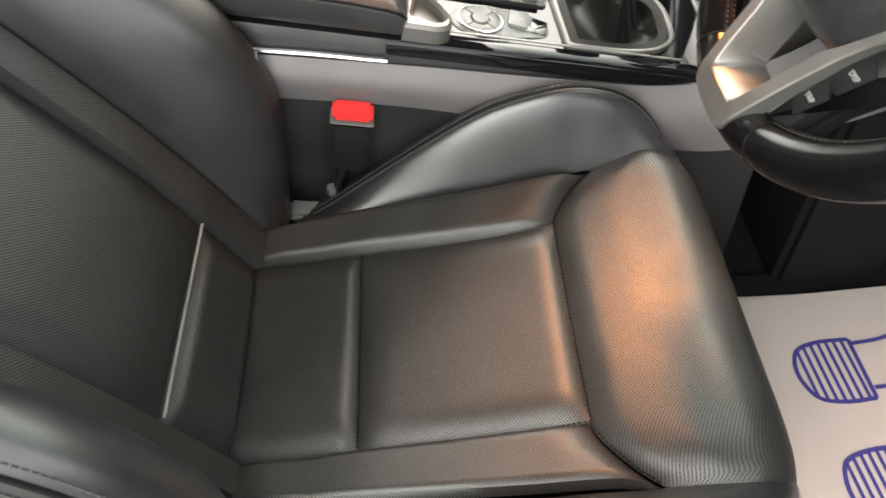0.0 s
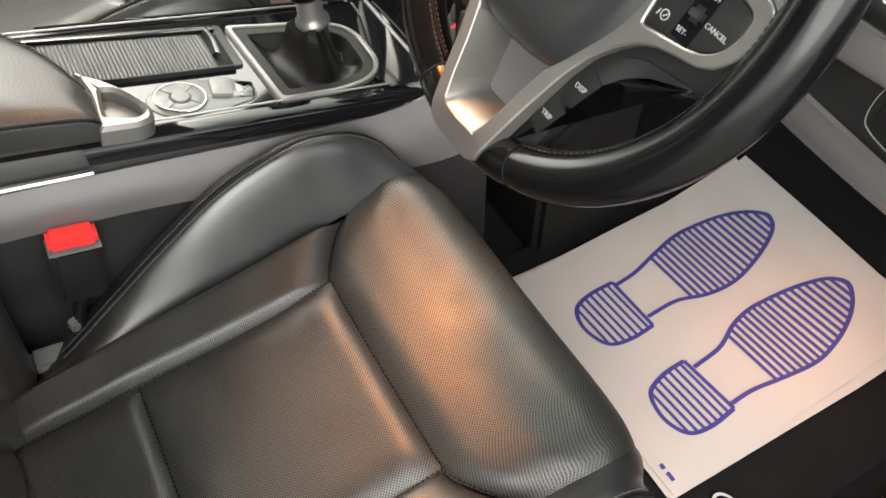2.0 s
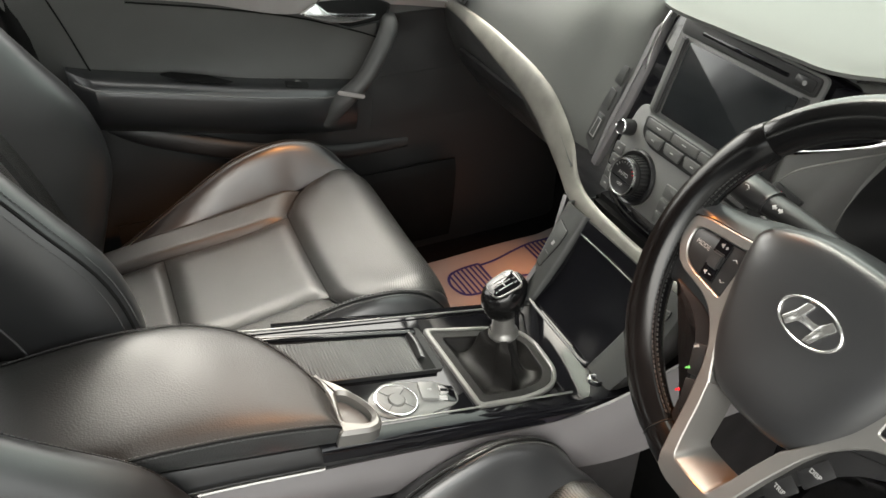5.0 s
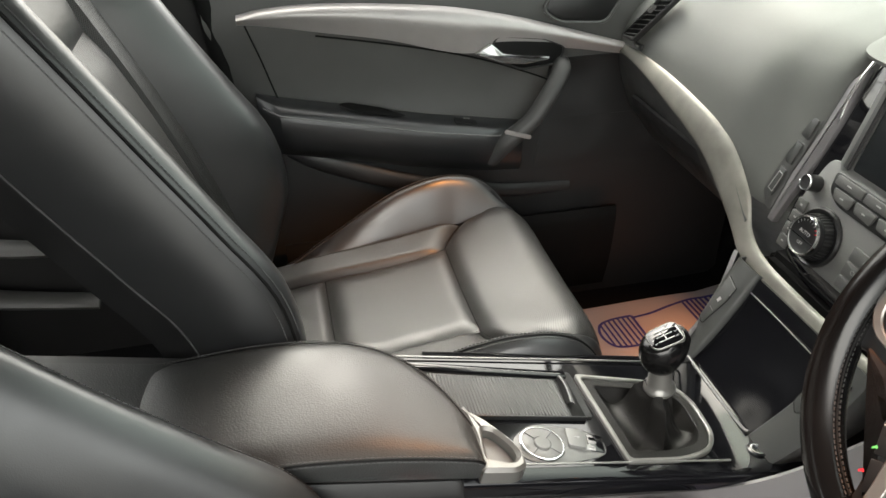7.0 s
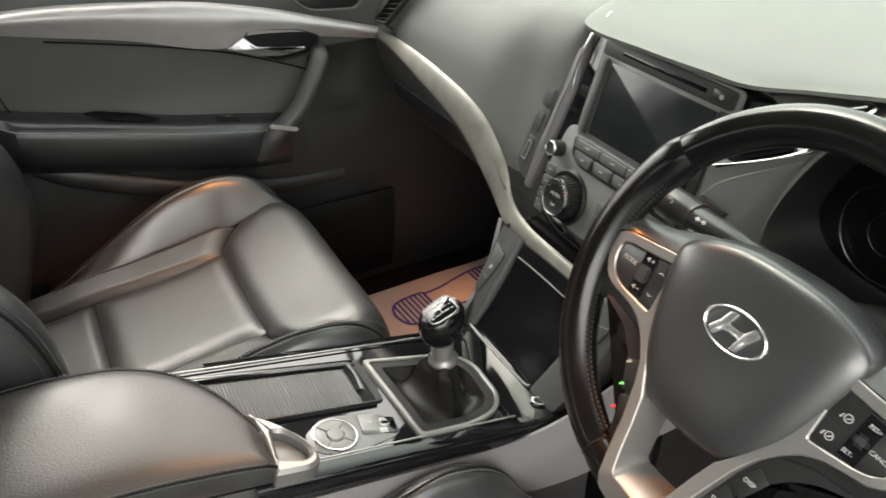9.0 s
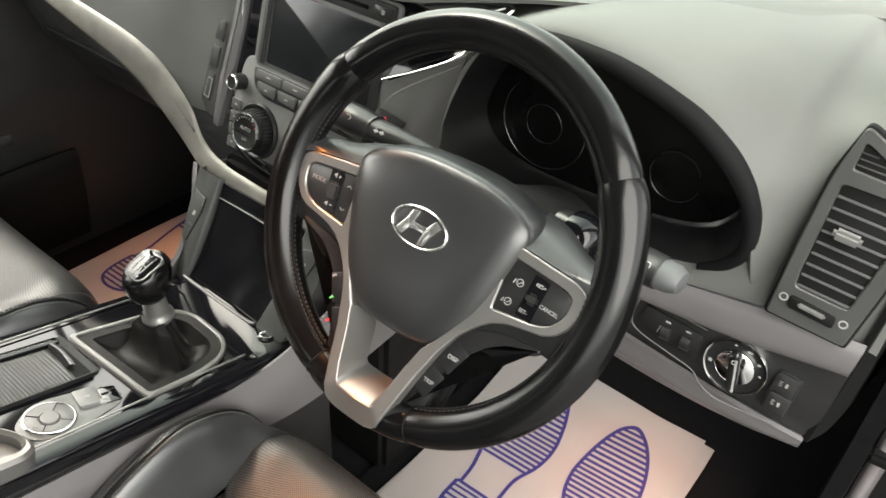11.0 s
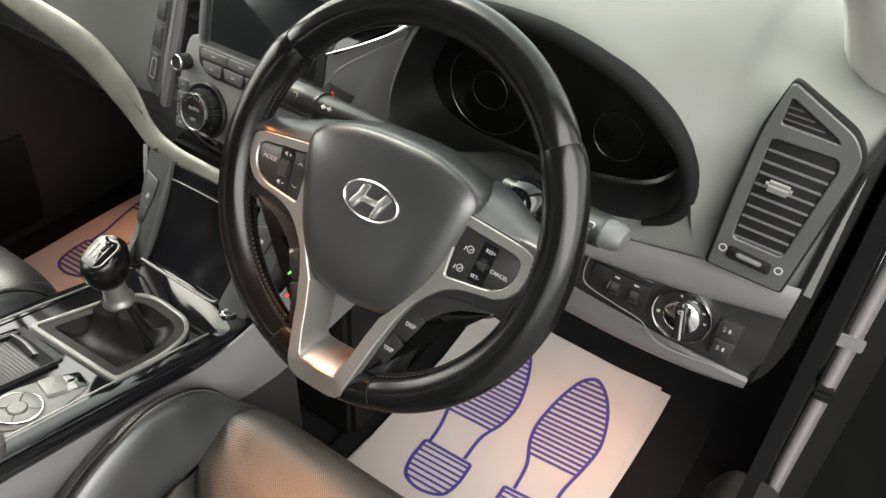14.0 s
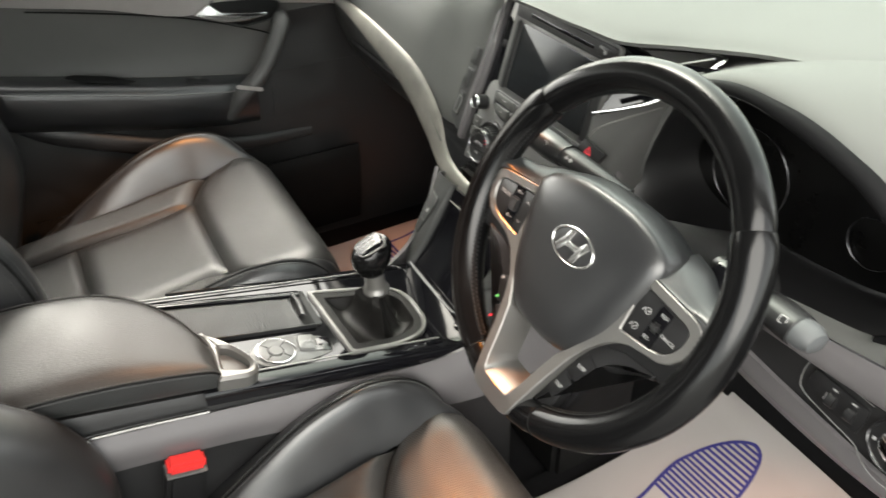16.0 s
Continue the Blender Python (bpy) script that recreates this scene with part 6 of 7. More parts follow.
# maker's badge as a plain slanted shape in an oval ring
BM = WP @ pose(0.0, 0.0, 0.0186)


def oval(rx, ry, n=48):
    return [(rx * math.cos(a), ry * math.sin(a)) for a in np.linspace(0, 2 * math.pi, n, endpoint=False)]


badge = part("badge_ring", frame_plate(oval(0.0310, 0.0180), oval(0.0284, 0.0156), 0.0030, BM, 0.0009), BRIGHT, wheel, "chrome oval badge")
part("badge_field", prism(oval(0.0285, 0.0157), 0.0010, BM, 0.0002), AIRBAG, badge)
# two leaning strokes and the bar that joins them
for sg in (-1, 1):
    leg = [(sg * x, sg * y) for x, y in ((0.0035, -0.0142), (0.0108, -0.0130), (0.0148, -0.0030), (0.0222, 0.0080), (0.0152, 0.0124), (0.0088, 0.0040))]
    part("badge_stroke", prism(rounded(leg, 0.0015, 2), 0.0030, BM, 0.0006), BRIGHT, badge)
part("badge_stroke", prism(rounded([(-0.0140, -0.0052), (-0.004, -0.0030), (0.0105, -0.0036), (0.0140, 0.0052), (0.004, 0.0030), (-0.0105, 0.0036)], 0.001, 2), 0.0028, BM, 0.0005), BRIGHT, badge)
EMBOSS = material("embossed_mark", (0.030, 0.030, 0.031), 0.35)
for x, y, w in ((0.0015, -0.039, 0.009), (-0.004, -0.0565, 0.006), (0.004, -0.0565, 0.006)):
    part("airbag_mark", frame_plate(rounded([(-w / 2, -0.003), (w / 2, -0.003), (w / 2 - 0.001, 0.003), (-w / 2, 0.003)], 0.001, 2), rounded([(-w / 2 + 0.0012, -0.0018), (w / 2 - 0.0012, -0.0018), (w / 2 - 0.002, 0.0018), (-w / 2 + 0.0012, 0.0018)], 0.0006, 2), 0.0004, WP @ pose(x, y, 0.0183 if y > -0.05 else 0.0163, 6, 0, -4), 0.0001), EMBOSS, wheel)


def trim_height(x, y):
    return float(np.interp(y, (-0.192, -0.184, -0.172, -0.150, -0.120, -0.080, -0.045, 0.03), (0.0125, 0.0190, 0.0215, 0.0195, 0.0155, 0.0110, 0.0085, 0.0085)))


# satin trim: round each switch pad, down beside the airbag, meeting over the foot of the rim
outside = [(0.080, 0.0245), (0.146, 0.0170), (0.156, 0.0135), (0.1608, 0.0055), (0.1600, -0.006), (0.1545, -0.020), (0.146, -0.0300), (0.136, -0.0350), (0.119, -0.0375), (0.104, -0.0405), (0.090, -0.0470), (0.0785, -0.0570), (0.0665, -0.0720), (0.0575, -0.0910), (0.0475, -0.1220), (0.0395, -0.1530), (0.0340, -0.1740), (0.0305, -0.1830), (0.018, -0.1885)]
inside = [(0.0195, -0.1650), (0.0225, -0.1620), (0.0285, -0.1430), (0.0350, -0.1180), (0.0420, -0.0960), (0.050, -0.0840), (0.068, -0.0540), (0.0775, -0.024), (0.0800, 0.0)]


def resample(pts, step):
    p = np.array(pts, float)
    s = np.concatenate([[0], np.cumsum(np.linalg.norm(p[1:] - p[:-1], axis=1))])
    q = np.linspace(0, s[-1], max(2, int(s[-1] / step)))
    return [(float(np.interp(v, s, p[:, 0])), float(np.interp(v, s, p[:, 1]))) for v in q]


right_side = resample(outside, 0.005)
in_side = resample(inside, 0.005)
outline = [(0.0, -0.1895)] + [tuple(p) for p in reversed(right_side)] + [tuple(p) for p in reversed(in_side)]
outline += [(0.0, -0.1655)] + [(-x, y) for x, y in in_side] + [(-x, y) for x, y in right_side]
pads = {}
for sg in (-1, 1):
    inner = rounded([(sg * x, y) for x, y in ((0.0865, 0.0135), (0.141, 0.0075), (0.1485, 0.0035), (0.1480, -0.0120), (0.1395, -0.0250), (0.125, -0.0300), (0.0865, -0.0345))], [0.003, 0.006, 0.006, 0.008, 0.008, 0.006, 0.003], 4)
    pads[sg] = inner
part("spoke_trim", cut_plate(outline, [pads[-1], pads[1]], trim_height, 0.014, WP), SILVER, wheel, "satin silver spoke trim", edge=35)
# the sloping inner walls of the V
vee = [(0.0420, -0.0960), (0.0350, -0.1180), (0.0285, -0.1430), (0.0225, -0.1620), (0.0195, -0.1650), (0.0, -0.1655)]
vee = vee + [(-x, y) for x, y in reversed(vee[:-1])]
vee = resample(vee, 0.0025)
rows = [[], [], [], []]
for x, y in vee:
    base = min(1.0, max(0.0, (-0.145 - y) / 0.020))
    h = trim_height(x, y)
    for row, (f, dz) in zip(rows, ((0.0, -0.0004), (0.22, -0.006), (0.62, -0.018), (1.0, -0.036))):
        row.append(tuple(WP @ Vector((x * (1 - 0.16 * f), y + 0.018 * f * base, h + dz))))
part("vee_wall", grid_mesh(rows, 0.001, WZ), SILVER, wheel, "sloping silver wall inside the lower spoke", edge=60)

SHOULDER = material("shoulder_plastic", (0.030, 0.0305, 0.0315), 0.34, spec=0.7, var=0.05)
for sg in (-1, 1):
    def mx(pts):
        q = [(sg * x, y) for x, y in pts]
        return q if sg > 0 else list(reversed(q))
    part("spoke", prism(rounded(mx([(0.070, 0.018), (0.150, 0.010), (0.168, 0.012), (0.171, 0.00), (0.164, -0.050), (0.152, -0.055), (0.138, -0.0515), (0.112, -0.060), (0.094, -0.073), (0.070, -0.070)]), [0.012, 0.012, 0.004, 0.004, 0.006, 0.008, 0.01, 0.02, 0.01, 0.01]), 0.026, WP @ Matrix.Translation((0, 0, -0.026)), 0.006), SMOOTHBLACK, wheel, "black side spoke")
    pad = part("switch_pad", prism(inset2(pads[sg] if sg > 0 else list(reversed(pads[sg])), 0.0006), 0.010, WP @ Matrix.Translation((0, 0, -0.0030)), 0.0008), SMOOTHBLACK, wheel, "black switch pad")
    ZP = WP @ Matrix.Translation((0, 0, 0.0070))
    if sg < 0:
        words("MODE", 0.0062, ZP @ pose(-0.1325, -0.0055, 0.0002), WHITE_MARK, pad)
        part("rocker_well", box(0.0155, 0.039, 0.0006, ZP @ pose(-0.1120, -0.0095, 0.0002, 0, 0, 3), 0), GLOSS, pad)
        part("rocker", box(0.0150, 0.016, 0.005, ZP @ pose(-0.1120, -0.0095, 0.0010, 0, 0, 3), 0.002), DARKPLASTIC, pad)
        for y, up in ((0.0050, 1), (-0.0235, 0)):
            part("symbol", prism([(-0.0040, -0.0010), (-0.0026, -0.0010), (-0.0008, -0.0024), (-0.0008, 0.0024), (-0.0026, 0.0010), (-0.0040, 0.0010)], 0.0003, ZP @ pose(-0.1120, y, 0.0006), 0.0001), WHITE_MARK, pad)
            part("symbol", box(0.0030, 0.0007, 0.0003, ZP @ pose(-0.1088, y, 0.0008), 0), WHITE_MARK, pad)
            if up:
                part("symbol", box(0.0007, 0.0030, 0.0003, ZP @ pose(-0.1088, y, 0.0009), 0), WHITE_MARK, pad)
        part("key_gap", box(0.0006, 0.038, 0.0004, ZP @ pose(-0.1030, -0.0105, 0.0003, 0, 0, 3), 0), GLOSS, pad)
        for y in (0.0005, -0.0220):
            k = 0.0020 if y > -0.01 else -0.0020
            part("symbol", tube([tuple(ZP @ Vector((-0.0972, y - k / 2, 0.0004))), tuple(ZP @ Vector((-0.0945, y + k / 2, 0.0004))), tuple(ZP @ Vector((-0.0918, y - k / 2, 0.0004)))], 0.00045, 5), WHITE_MARK, pad)
    else:
        for tx, x, y in (("RES+", 0.1215, 0.0010), ("CANCEL", 0.1350, -0.0140), ("SET-", 0.1150, -0.0240)):
            words(tx, 0.0046, ZP @ pose(x - 0.0015, y, 0.0005, 0, 0, -3), WHITE_MARK, pad)
        part("rocker_well", box(0.0150, 0.037, 0.0006, ZP @ pose(0.1170, -0.0110, 0.0001, 0, 0, -6), 0), GLOSS, pad)
        part("toggle", box(0.0130, 0.0105, 0.006, ZP @ pose(0.1170, -0.0115, 0.0015), 0.003), DARKPLASTIC, pad)
        for x, y in ((0.1015, -0.0040), (0.0975, -0.0225)):
            part("symbol", lathe([(0.0034, 0), (0.0034, 0.0004), (0.0027, 0.0004), (0.0027, 0)], ZP @ pose(x, y, 0.0002), 18), WHITE_MARK, pad)
            part("symbol", box(0.0036, 0.0008, 0.0004, ZP @ pose(x + 0.0005, y, 0.0005, 0, 0, 40), 0), WHITE_MARK, pad)
            part("symbol", box(0.0010, 0.0040, 0.0004, ZP @ pose(x - 0.0052, y - 0.0004, 0.0005, 0, 0, -20), 0), WHITE_MARK, pad)
    # smooth shoulder between the airbag cover and the rim, over the pad
    part("shoulder", sheet([[tuple(WP @ Vector((sg * x, y, z))) for x, y, z in r] for r in (
        [(0.074, 0.036, -0.066), (0.102, 0.030, -0.058), (0.130, 0.022, -0.044), (0.163, 0.020, -0.018)],
        [(0.078, 0.052, -0.050), (0.104, 0.047, -0.044), (0.132, 0.036, -0.030), (0.163, 0.030, -0.012)],
        [(0.085, 0.043, -0.018), (0.112, 0.0365, -0.015), (0.138, 0.0295, -0.008), (0.165, 0.025, 0.004)],
        [(0.085, 0.0285, 0.0020), (0.112, 0.0255, 0.0025), (0.140, 0.0220, 0.0040), (0.166, 0.019, 0.0110)],
        [(0.083, 0.0250, 0.0072), (0.112, 0.0220, 0.0072), (0.144, 0.0180, 0.0072), (0.166, 0.0100, 0.0110)])], 20, 16, 0.008, WZ), SHOULDER, wheel, "smooth dark grey shoulder")
    # button bank beside the lower arm, stepped down towards the opening
    web = rounded(mx([(0.036, -0.158), (0.044, -0.122), (0.054, -0.090), (0.070, -0.062), (0.100, -0.050), (0.140, -0.046), (0.139, -0.0525), (0.112, -0.060), (0.096, -0.0705), (0.0805, -0.088), (0.070, -0.112), (0.062, -0.140), (0.060, -0.156)]), 0.005, 3)
    bank = part("button_bank", prism(web, 0.012, WP @ Matrix.Translation((0, 0, -0.010)), 0.003), SMOOTHBLACK, wheel, "black button bank on the lower spoke")
    ledge = rounded(mx([(0.052, -0.153), (0.060, -0.128), (0.076, -0.090), (0.096, -0.066), (0.130, -0.052), (0.134, -0.0565), (0.104, -0.070), (0.086, -0.090), (0.073, -0.116), (0.068, -0.146), (0.066, -0.156)]), 0.004, 3)
    part("bank_ledge", prism(ledge, 0.010, WP @ Matrix.Translation((0, 0, -0.020)), 0.002), STALK, bank)
    for k, (x, y, tx) in enumerate(((0.0700, -0.0915, "DISP"), (0.0565, -0.1215, "TRIP"))):
        m = WP @ pose(sg * x, y, 0.0005, 0, 0, sg * 65)
        part("button", prism(rounded([(-0.0145, -0.0075), (0.0145, -0.0075), (0.0145, 0.0075), (-0.0145, 0.0075)], 0.002), 0.003, m, 0.0008), SMOOTHBLACK, bank)
        if sg > 0:
            words(tx, 0.0056, WP @ pose(x, y, 0.0037), WHITE_MARK, bank)
    if sg < 0:
        for x, y, mat in ((-0.0787, -0.0825, WHITE_MARK), (-0.0732, -0.1030, GREEN_MARK), (-0.0683, -0.1250, RED_MARK)):
            part("symbol", box(0.0050, 0.0018, 0.0004, WP @ pose(x, y, 0.0035, 0, 0, 55), 0), mat, bank)
            part("symbol", box(0.0018, 0.0018, 0.0005, WP @ pose(x + 0.0018, y + 0.0008, 0.0035), 0), mat, bank)
# column
col = thing("steering_column", "dark plastic steering column shroud", "steering column", (0.364, 0.66, 0.55))
AX = Vector((0, 0.868, -0.497))
rings = []
for d, rx, ry, lift in ((0.050, 0.050, 0.042, 0.0), (0.075, 0.058, 0.046, 0.0), (0.12, 0.065, 0.050, 0.0), (0.20, 0.070, 0.055, 0.0), (0.25, 0.072, 0.06, 0.0)):
    c0 = Vector(HUB) + AX * d
    rings.append([tuple(c0 + Vector((rx * math.cos(a), 0, 0)) + Vector((0, 0.497, 0.868)) * (ry * math.sin(a) * (1.0 if math.sin(a) > 0 else 1.25) + lift)) for a in np.linspace(0, 2 * math.pi, 32, endpoint=False)])
part("shroud", loft(rings), DARKPLASTIC, col)


def stalk(label, x0, x1, y, z0, z1, tip, sg):
    s = thing("column_stalk", label, "column stalk", (x0, y, z0), "column stalks")
    part("arm", tube([(x0, y + 0.02, z0 - 0.004), (x0 + 0.4 * (x1 - x0), y + 0.008, z0 + 0.4 * (z1 - z0)), (x0 + 0.7 * (x1 - x0), y, z0 + 0.7 * (z1 - z0))], [0.0120, 0.0135, 0.0155], 16, smooth=14, flat=0.72), ARM_PLASTIC, s)
    part("grip", tube([(x0 + 0.66 * (x1 - x0), y + 0.001, z0 + 0.66 * (z1 - z0)), (x0 + 0.8 * (x1 - x0), y - 0.002, z0 + 0.8 * (z1 - z0)), (x0 + 0.985 * (x1 - x0), y - 0.005, z1), (x1, y - 0.005, z1)], [0.0170, 0.0195, 0.0190, 0.0170], 18, smooth=14, flat=0.75), ARM_PLASTIC, s)
    part("grip_ring", tube([(x0 + 0.655 * (x1 - x0), y + 0.001, z0 + 0.655 * (z1 - z0)), (x0 + 0.670 * (x1 - x0), y + 0.001, z0 + 0.67 * (z1 - z0))], 0.0176, 18, flat=0.76), SMOOTHBLACK, s)
    if tip:
        part("end_button", tube([(x1 - sg * 0.001, y - 0.005, z1), (x1 + sg * 0.012, y - 0.006, z1 + 0.001), (x1 + sg * 0.020, y - 0.007, z1 + 0.001), (x1 + sg * 0.0225, y - 0.007, z1 + 0.001)], [0.0168, 0.0162, 0.012, 0.004], 18, flat=0.78), material("stalk_cap", (0.055, 0.058, 0.06), 0.5), s, "grey end button")
    return s


ls = stalk("black indicator stalk with white symbols", 0.305, 0.174, 0.603, 0.648, 0.664, False, -1)
LSP = on_plane((0.199, 0.5868, 0.6705), (0.05, -0.76, 0.65))
part("symbol", frame_plate(rounded([(-0.003, -0.003), (0.0015, -0.003), (0.004, 0.0), (0.0015, 0.003), (-0.003, 0.003)], 0.001, 2), rounded([(-0.0022, -0.0022), (0.001, -0.0022), (0.003, 0.0), (0.001, 0.0022), (-0.0022, 0.0022)], 0.0006, 2), 0.0005, LSP, 0.0001), WHITE_MARK, ls)
for k in (-1, 0, 1):
    part("symbol", box(0.0042, 0.0006, 0.0005, LSP @ pose(-0.0065, 0.002 * k, 0.0002), 0), WHITE_MARK, ls)
LSP = on_plane((0.236, 0.5928, 0.6655), (0.02, -0.76, 0.65))
for sg in (-1, 1):
    part("symbol", prism([(sg * 0.0010, -0.0012), (sg * 0.0035, -0.0012), (sg * 0.0035, -0.0030), (sg * 0.0070, 0.0), (sg * 0.0035, 0.0030), (sg * 0.0035, 0.0012), (sg * 0.0010, 0.0012)][::sg], 0.0004, LSP, 0.0001), WHITE_MARK, ls)
rs = stalk("black wiper stalk with a grey end", 0.425, 0.541, 0.628, 0.628, 0.634, True, 1)
part("symbol", frame_plate(rounded([(-0.004, -0.004), (0.004, -0.004), (0.004, 0.004), (-0.004, 0.004)], 0.001, 1), rounded([(-0.003, -0.003), (0.003, -0.003), (0.003, 0.003), (-0.003, 0.003)], 0.001, 1), 0.0006, on_plane((0.530, 0.6108, 0.6440), (0, -0.8, 0.6)), 0.0001), WHITE_MARK, rs)
part("boot", lathe([(0.028, 0), (0.028, 0.012), (0.022, 0.024), (0.013, 0.030)], on_plane((0.452, 0.622, 0.627), (1, -0.1, 0.05), (0, 1, 0)), 28), GLOSS, rs)


# ---- passenger door ----
door = thing("passenger_door", "closed passenger door with dark lining and silver trim", "car door", (-0.73, 0.3, 0.0))
def dx(z):
    """How far out the lining lies at a height."""
    return float(np.interp(z, [-0.05, 0.1, 0.25, 0.36, 0.45, 0.52, 0.66, 0.74], [-0.735, -0.735, -0.725, -0.715, -0.722, -0.728, -0.715, -0.725]))
yy = (-0.055, 0.10, 0.28, 0.46, 0.62, 0.80, 1.00)
part("lining", sheet([[(dx(z), y - (0.03 if y < 0 and z > 0.6 else 0), z) for y in yy] for z in (0.31, 0.36, 0.45, 0.52, 0.60, 0.66, 0.72)], 40, 30, 0.012, (1, 0, 0)), DOORPLASTIC, door, "dark grey grained lining")
# darker plastic; its black also carries the shade below the armrest
part("lower_lining", sheet([[(dx(z) + 0.004, y, z) for y in yy] for z in (-0.03, 0.1, 0.2, 0.325, 0.435)], 40, 24, 0.012, (1, 0, 0)), DARKPLASTIC, door, "lower lining of darker plastic, blackened further for shade")
part("window_sill", tube([(-0.735, -0.10, 0.742), (-0.73, 0.2, 0.735), (-0.735, 0.5, 0.722), (-0.745, 0.85, 0.70)], 0.018, 12, smooth=20), RUBBER, door)
part("rear_seal", tube([(-0.735, -0.060, 0.0), (-0.735, -0.060, 0.3), (-0.73, -0.062, 0.50), (-0.73, -0.080, 0.70), (-0.72, -0.12, 0.88)], 0.016, 10, smooth=24), RUBBER, door, "black door seal")
# silver trim band that continues the dash's
TOP = [(-0.030, 0.684), (0.02, 0.692), (0.11, 0.694), (0.23, 0.686), (0.348, 0.672), (0.46, 0.649), (0.563, 0.620), (0.690, 0.582)]
LOW = [(-0.030, 0.668), (0.02, 0.662), (0.11, 0.645), (0.23, 0.622), (0.360, 0.588), (0.46, 0.590), (0.563, 0.582), (0.690, 0.560)]
rows = []
for f, proud in ((0.0, 0.0), (0.12, 0.012), (0.35, 0.018), (0.65, 0.012), (1.0, 0.004)):
    rows.append([(-0.709 + proud, a[0] * (1 - f) + b[0] * f, a[1] * (1 - f) + b[1] * f) for a, b in zip(TOP, LOW)])
part("trim_band", sheet(rows, 60, 12, 0.006, (1, 0, 0)), DOORBAND, door, "satin silver trim panel")
# handle in its recess
DR = on_plane((-0.708, 0.478, 0.585), (1, 0, 0.08), (0, 1, 0))
rec = rounded([(-0.066, -0.004), (-0.048, 0.028), (0.040, 0.018), (0.083, 0.000), (0.070, -0.028), (-0.002, -0.034)], 0.010, 4)
part("handle_recess", prism(rec, 0.010, DR, 0.001), RUBBER, door, "black handle recess")
part("handle_surround", frame_plate([(x * 1.05, y * 1.10) for x, y in rec], rec, 0.0135, DR, 0.002), DARKPLASTIC, door)
part("inner_handle", prism(rounded([(-0.094, 0.002), (-0.062, 0.020), (-0.040, 0.000), (0.010, -0.010), (0.052, -0.012), (0.050, -0.019), (0.005, -0.024), (-0.038, -0.020)], 0.004, 3), 0.010, DR @ Matrix.Translation((0, 0, 0.012)), 0.004), BRIGHT, door, "bright silver door handle")
# slanting pull grip
part("pull_grip", tube([(-0.705, 0.558, 0.560), (-0.682, 0.552, 0.548), (-0.668, 0.530, 0.515), (-0.662, 0.498, 0.468), (-0.664, 0.470, 0.440), (-0.672, 0.445, 0.415), (-0.690, 0.42, 0.375)], [0.015, 0.018, 0.019, 0.020, 0.021, 0.024, 0.022], 16, smooth=42, flat=0.8), DOORLOWER, door, "dark pull grip")
part("grip_accent", box(0.006, 0.058, 0.008, pose(-0.640, 0.458, 0.443, -20, 0, 6), 0.002), DOORBAND, door, "chrome accent")
# armrest and pocket
AR = [(-0.015, 0.525), (0.02, 0.515), (0.15, 0.487), (0.28, 0.458), (0.38, 0.441), (0.44, 0.431), (0.485, 0.424)]
rings = []
for y, z in spline(AR, 30):
    w = 0.058 * min(1, (y + 0.03) / 0.05) * (1 if y < 0.42 else 1 - 0.45 * (y - 0.42) / 0.06)
    rings.append([(-0.722 + w * a, y, z + b * 0.06) for a, b in ((0, 0.25), (0.35, 0.25), (0.75, 0.20), (0.95, 0.05), (1.0, -0.2), (0.98, -0.6), (0.88, -1.0), (0.6, -1.4), (0, -1.6))])
part("armrest", loft(rings), LEATHER, door, "dark grey padded armrest")
edge = [(r[3][0] + 0.002, r[3][1], r[3][2] - 0.004) for r in rings[2:]]
part("armrest_seam", tube(edge, 0.0012, 6), RUBBER, door)
stitches([(p[0] + 0.001, p[1], p[2] - 0.004) for p in edge], THREAD, door, 0.005, 0.0035, 0.0005)
part("armrest_pale_edge", tube([(p[0] + 0.001, p[1], p[2] + 0.0005) for p in edge], 0.0016, 8), GREY_PLASTIC, door, "pale edge of the armrest pad")
part("pocket", prism(rounded([(0.13, 0.004), (0.15, 0.014), (0.215, 0.012), (0.262, -0.004), (0.24, -0.012), (0.165, -0.010)], 0.008), 0.001, on_plane((-0.694, 0.0, 0.5415), (0.25, 0.22, 0.94), (0, 1, -0.22)), 0.0003), RUBBER, door, "dark grab pocket")
part("window_switch", prism(rounded([(0.355, -0.008), (0.355, 0.008), (0.400, 0.008), (0.400, -0.008)], 0.003), 0.003, on_plane((-0.690, 0.0, 0.543), (0.25, 0.22, 0.94), (0, 1, -0.22)), 0.001), SMOOTHBLACK, door)
part("switch_tip", box(0.004, 0.012, 0.002, pose(-0.684, 0.368, 0.468, -12, 15, 0), 0.0008), GREY_PLASTIC, door)
part("lower_ridge", tube([(-0.712, 0.03, 0.425), (-0.702, 0.10, 0.395), (-0.704, 0.27, 0.330), (-0.710, 0.45, 0.290), (-0.718, 0.60, 0.28)], [0.012, 0.02, 0.02, 0.016, 0.012], 12, smooth=30, flat=0.5, up=(1, 0, 0)), DARKPLASTIC, door)
part("map_pocket", sheet([[(x, y, z) for y in (0.0, 0.25, 0.5, 0.70)] for x, z in ((-0.685, 0.235), (-0.680, 0.20), (-0.690, 0.10), (-0.71, 0.02))], 16, 12, 0.008, (1, 0, 0)), RUBBER, door, "dark lower map pocket")
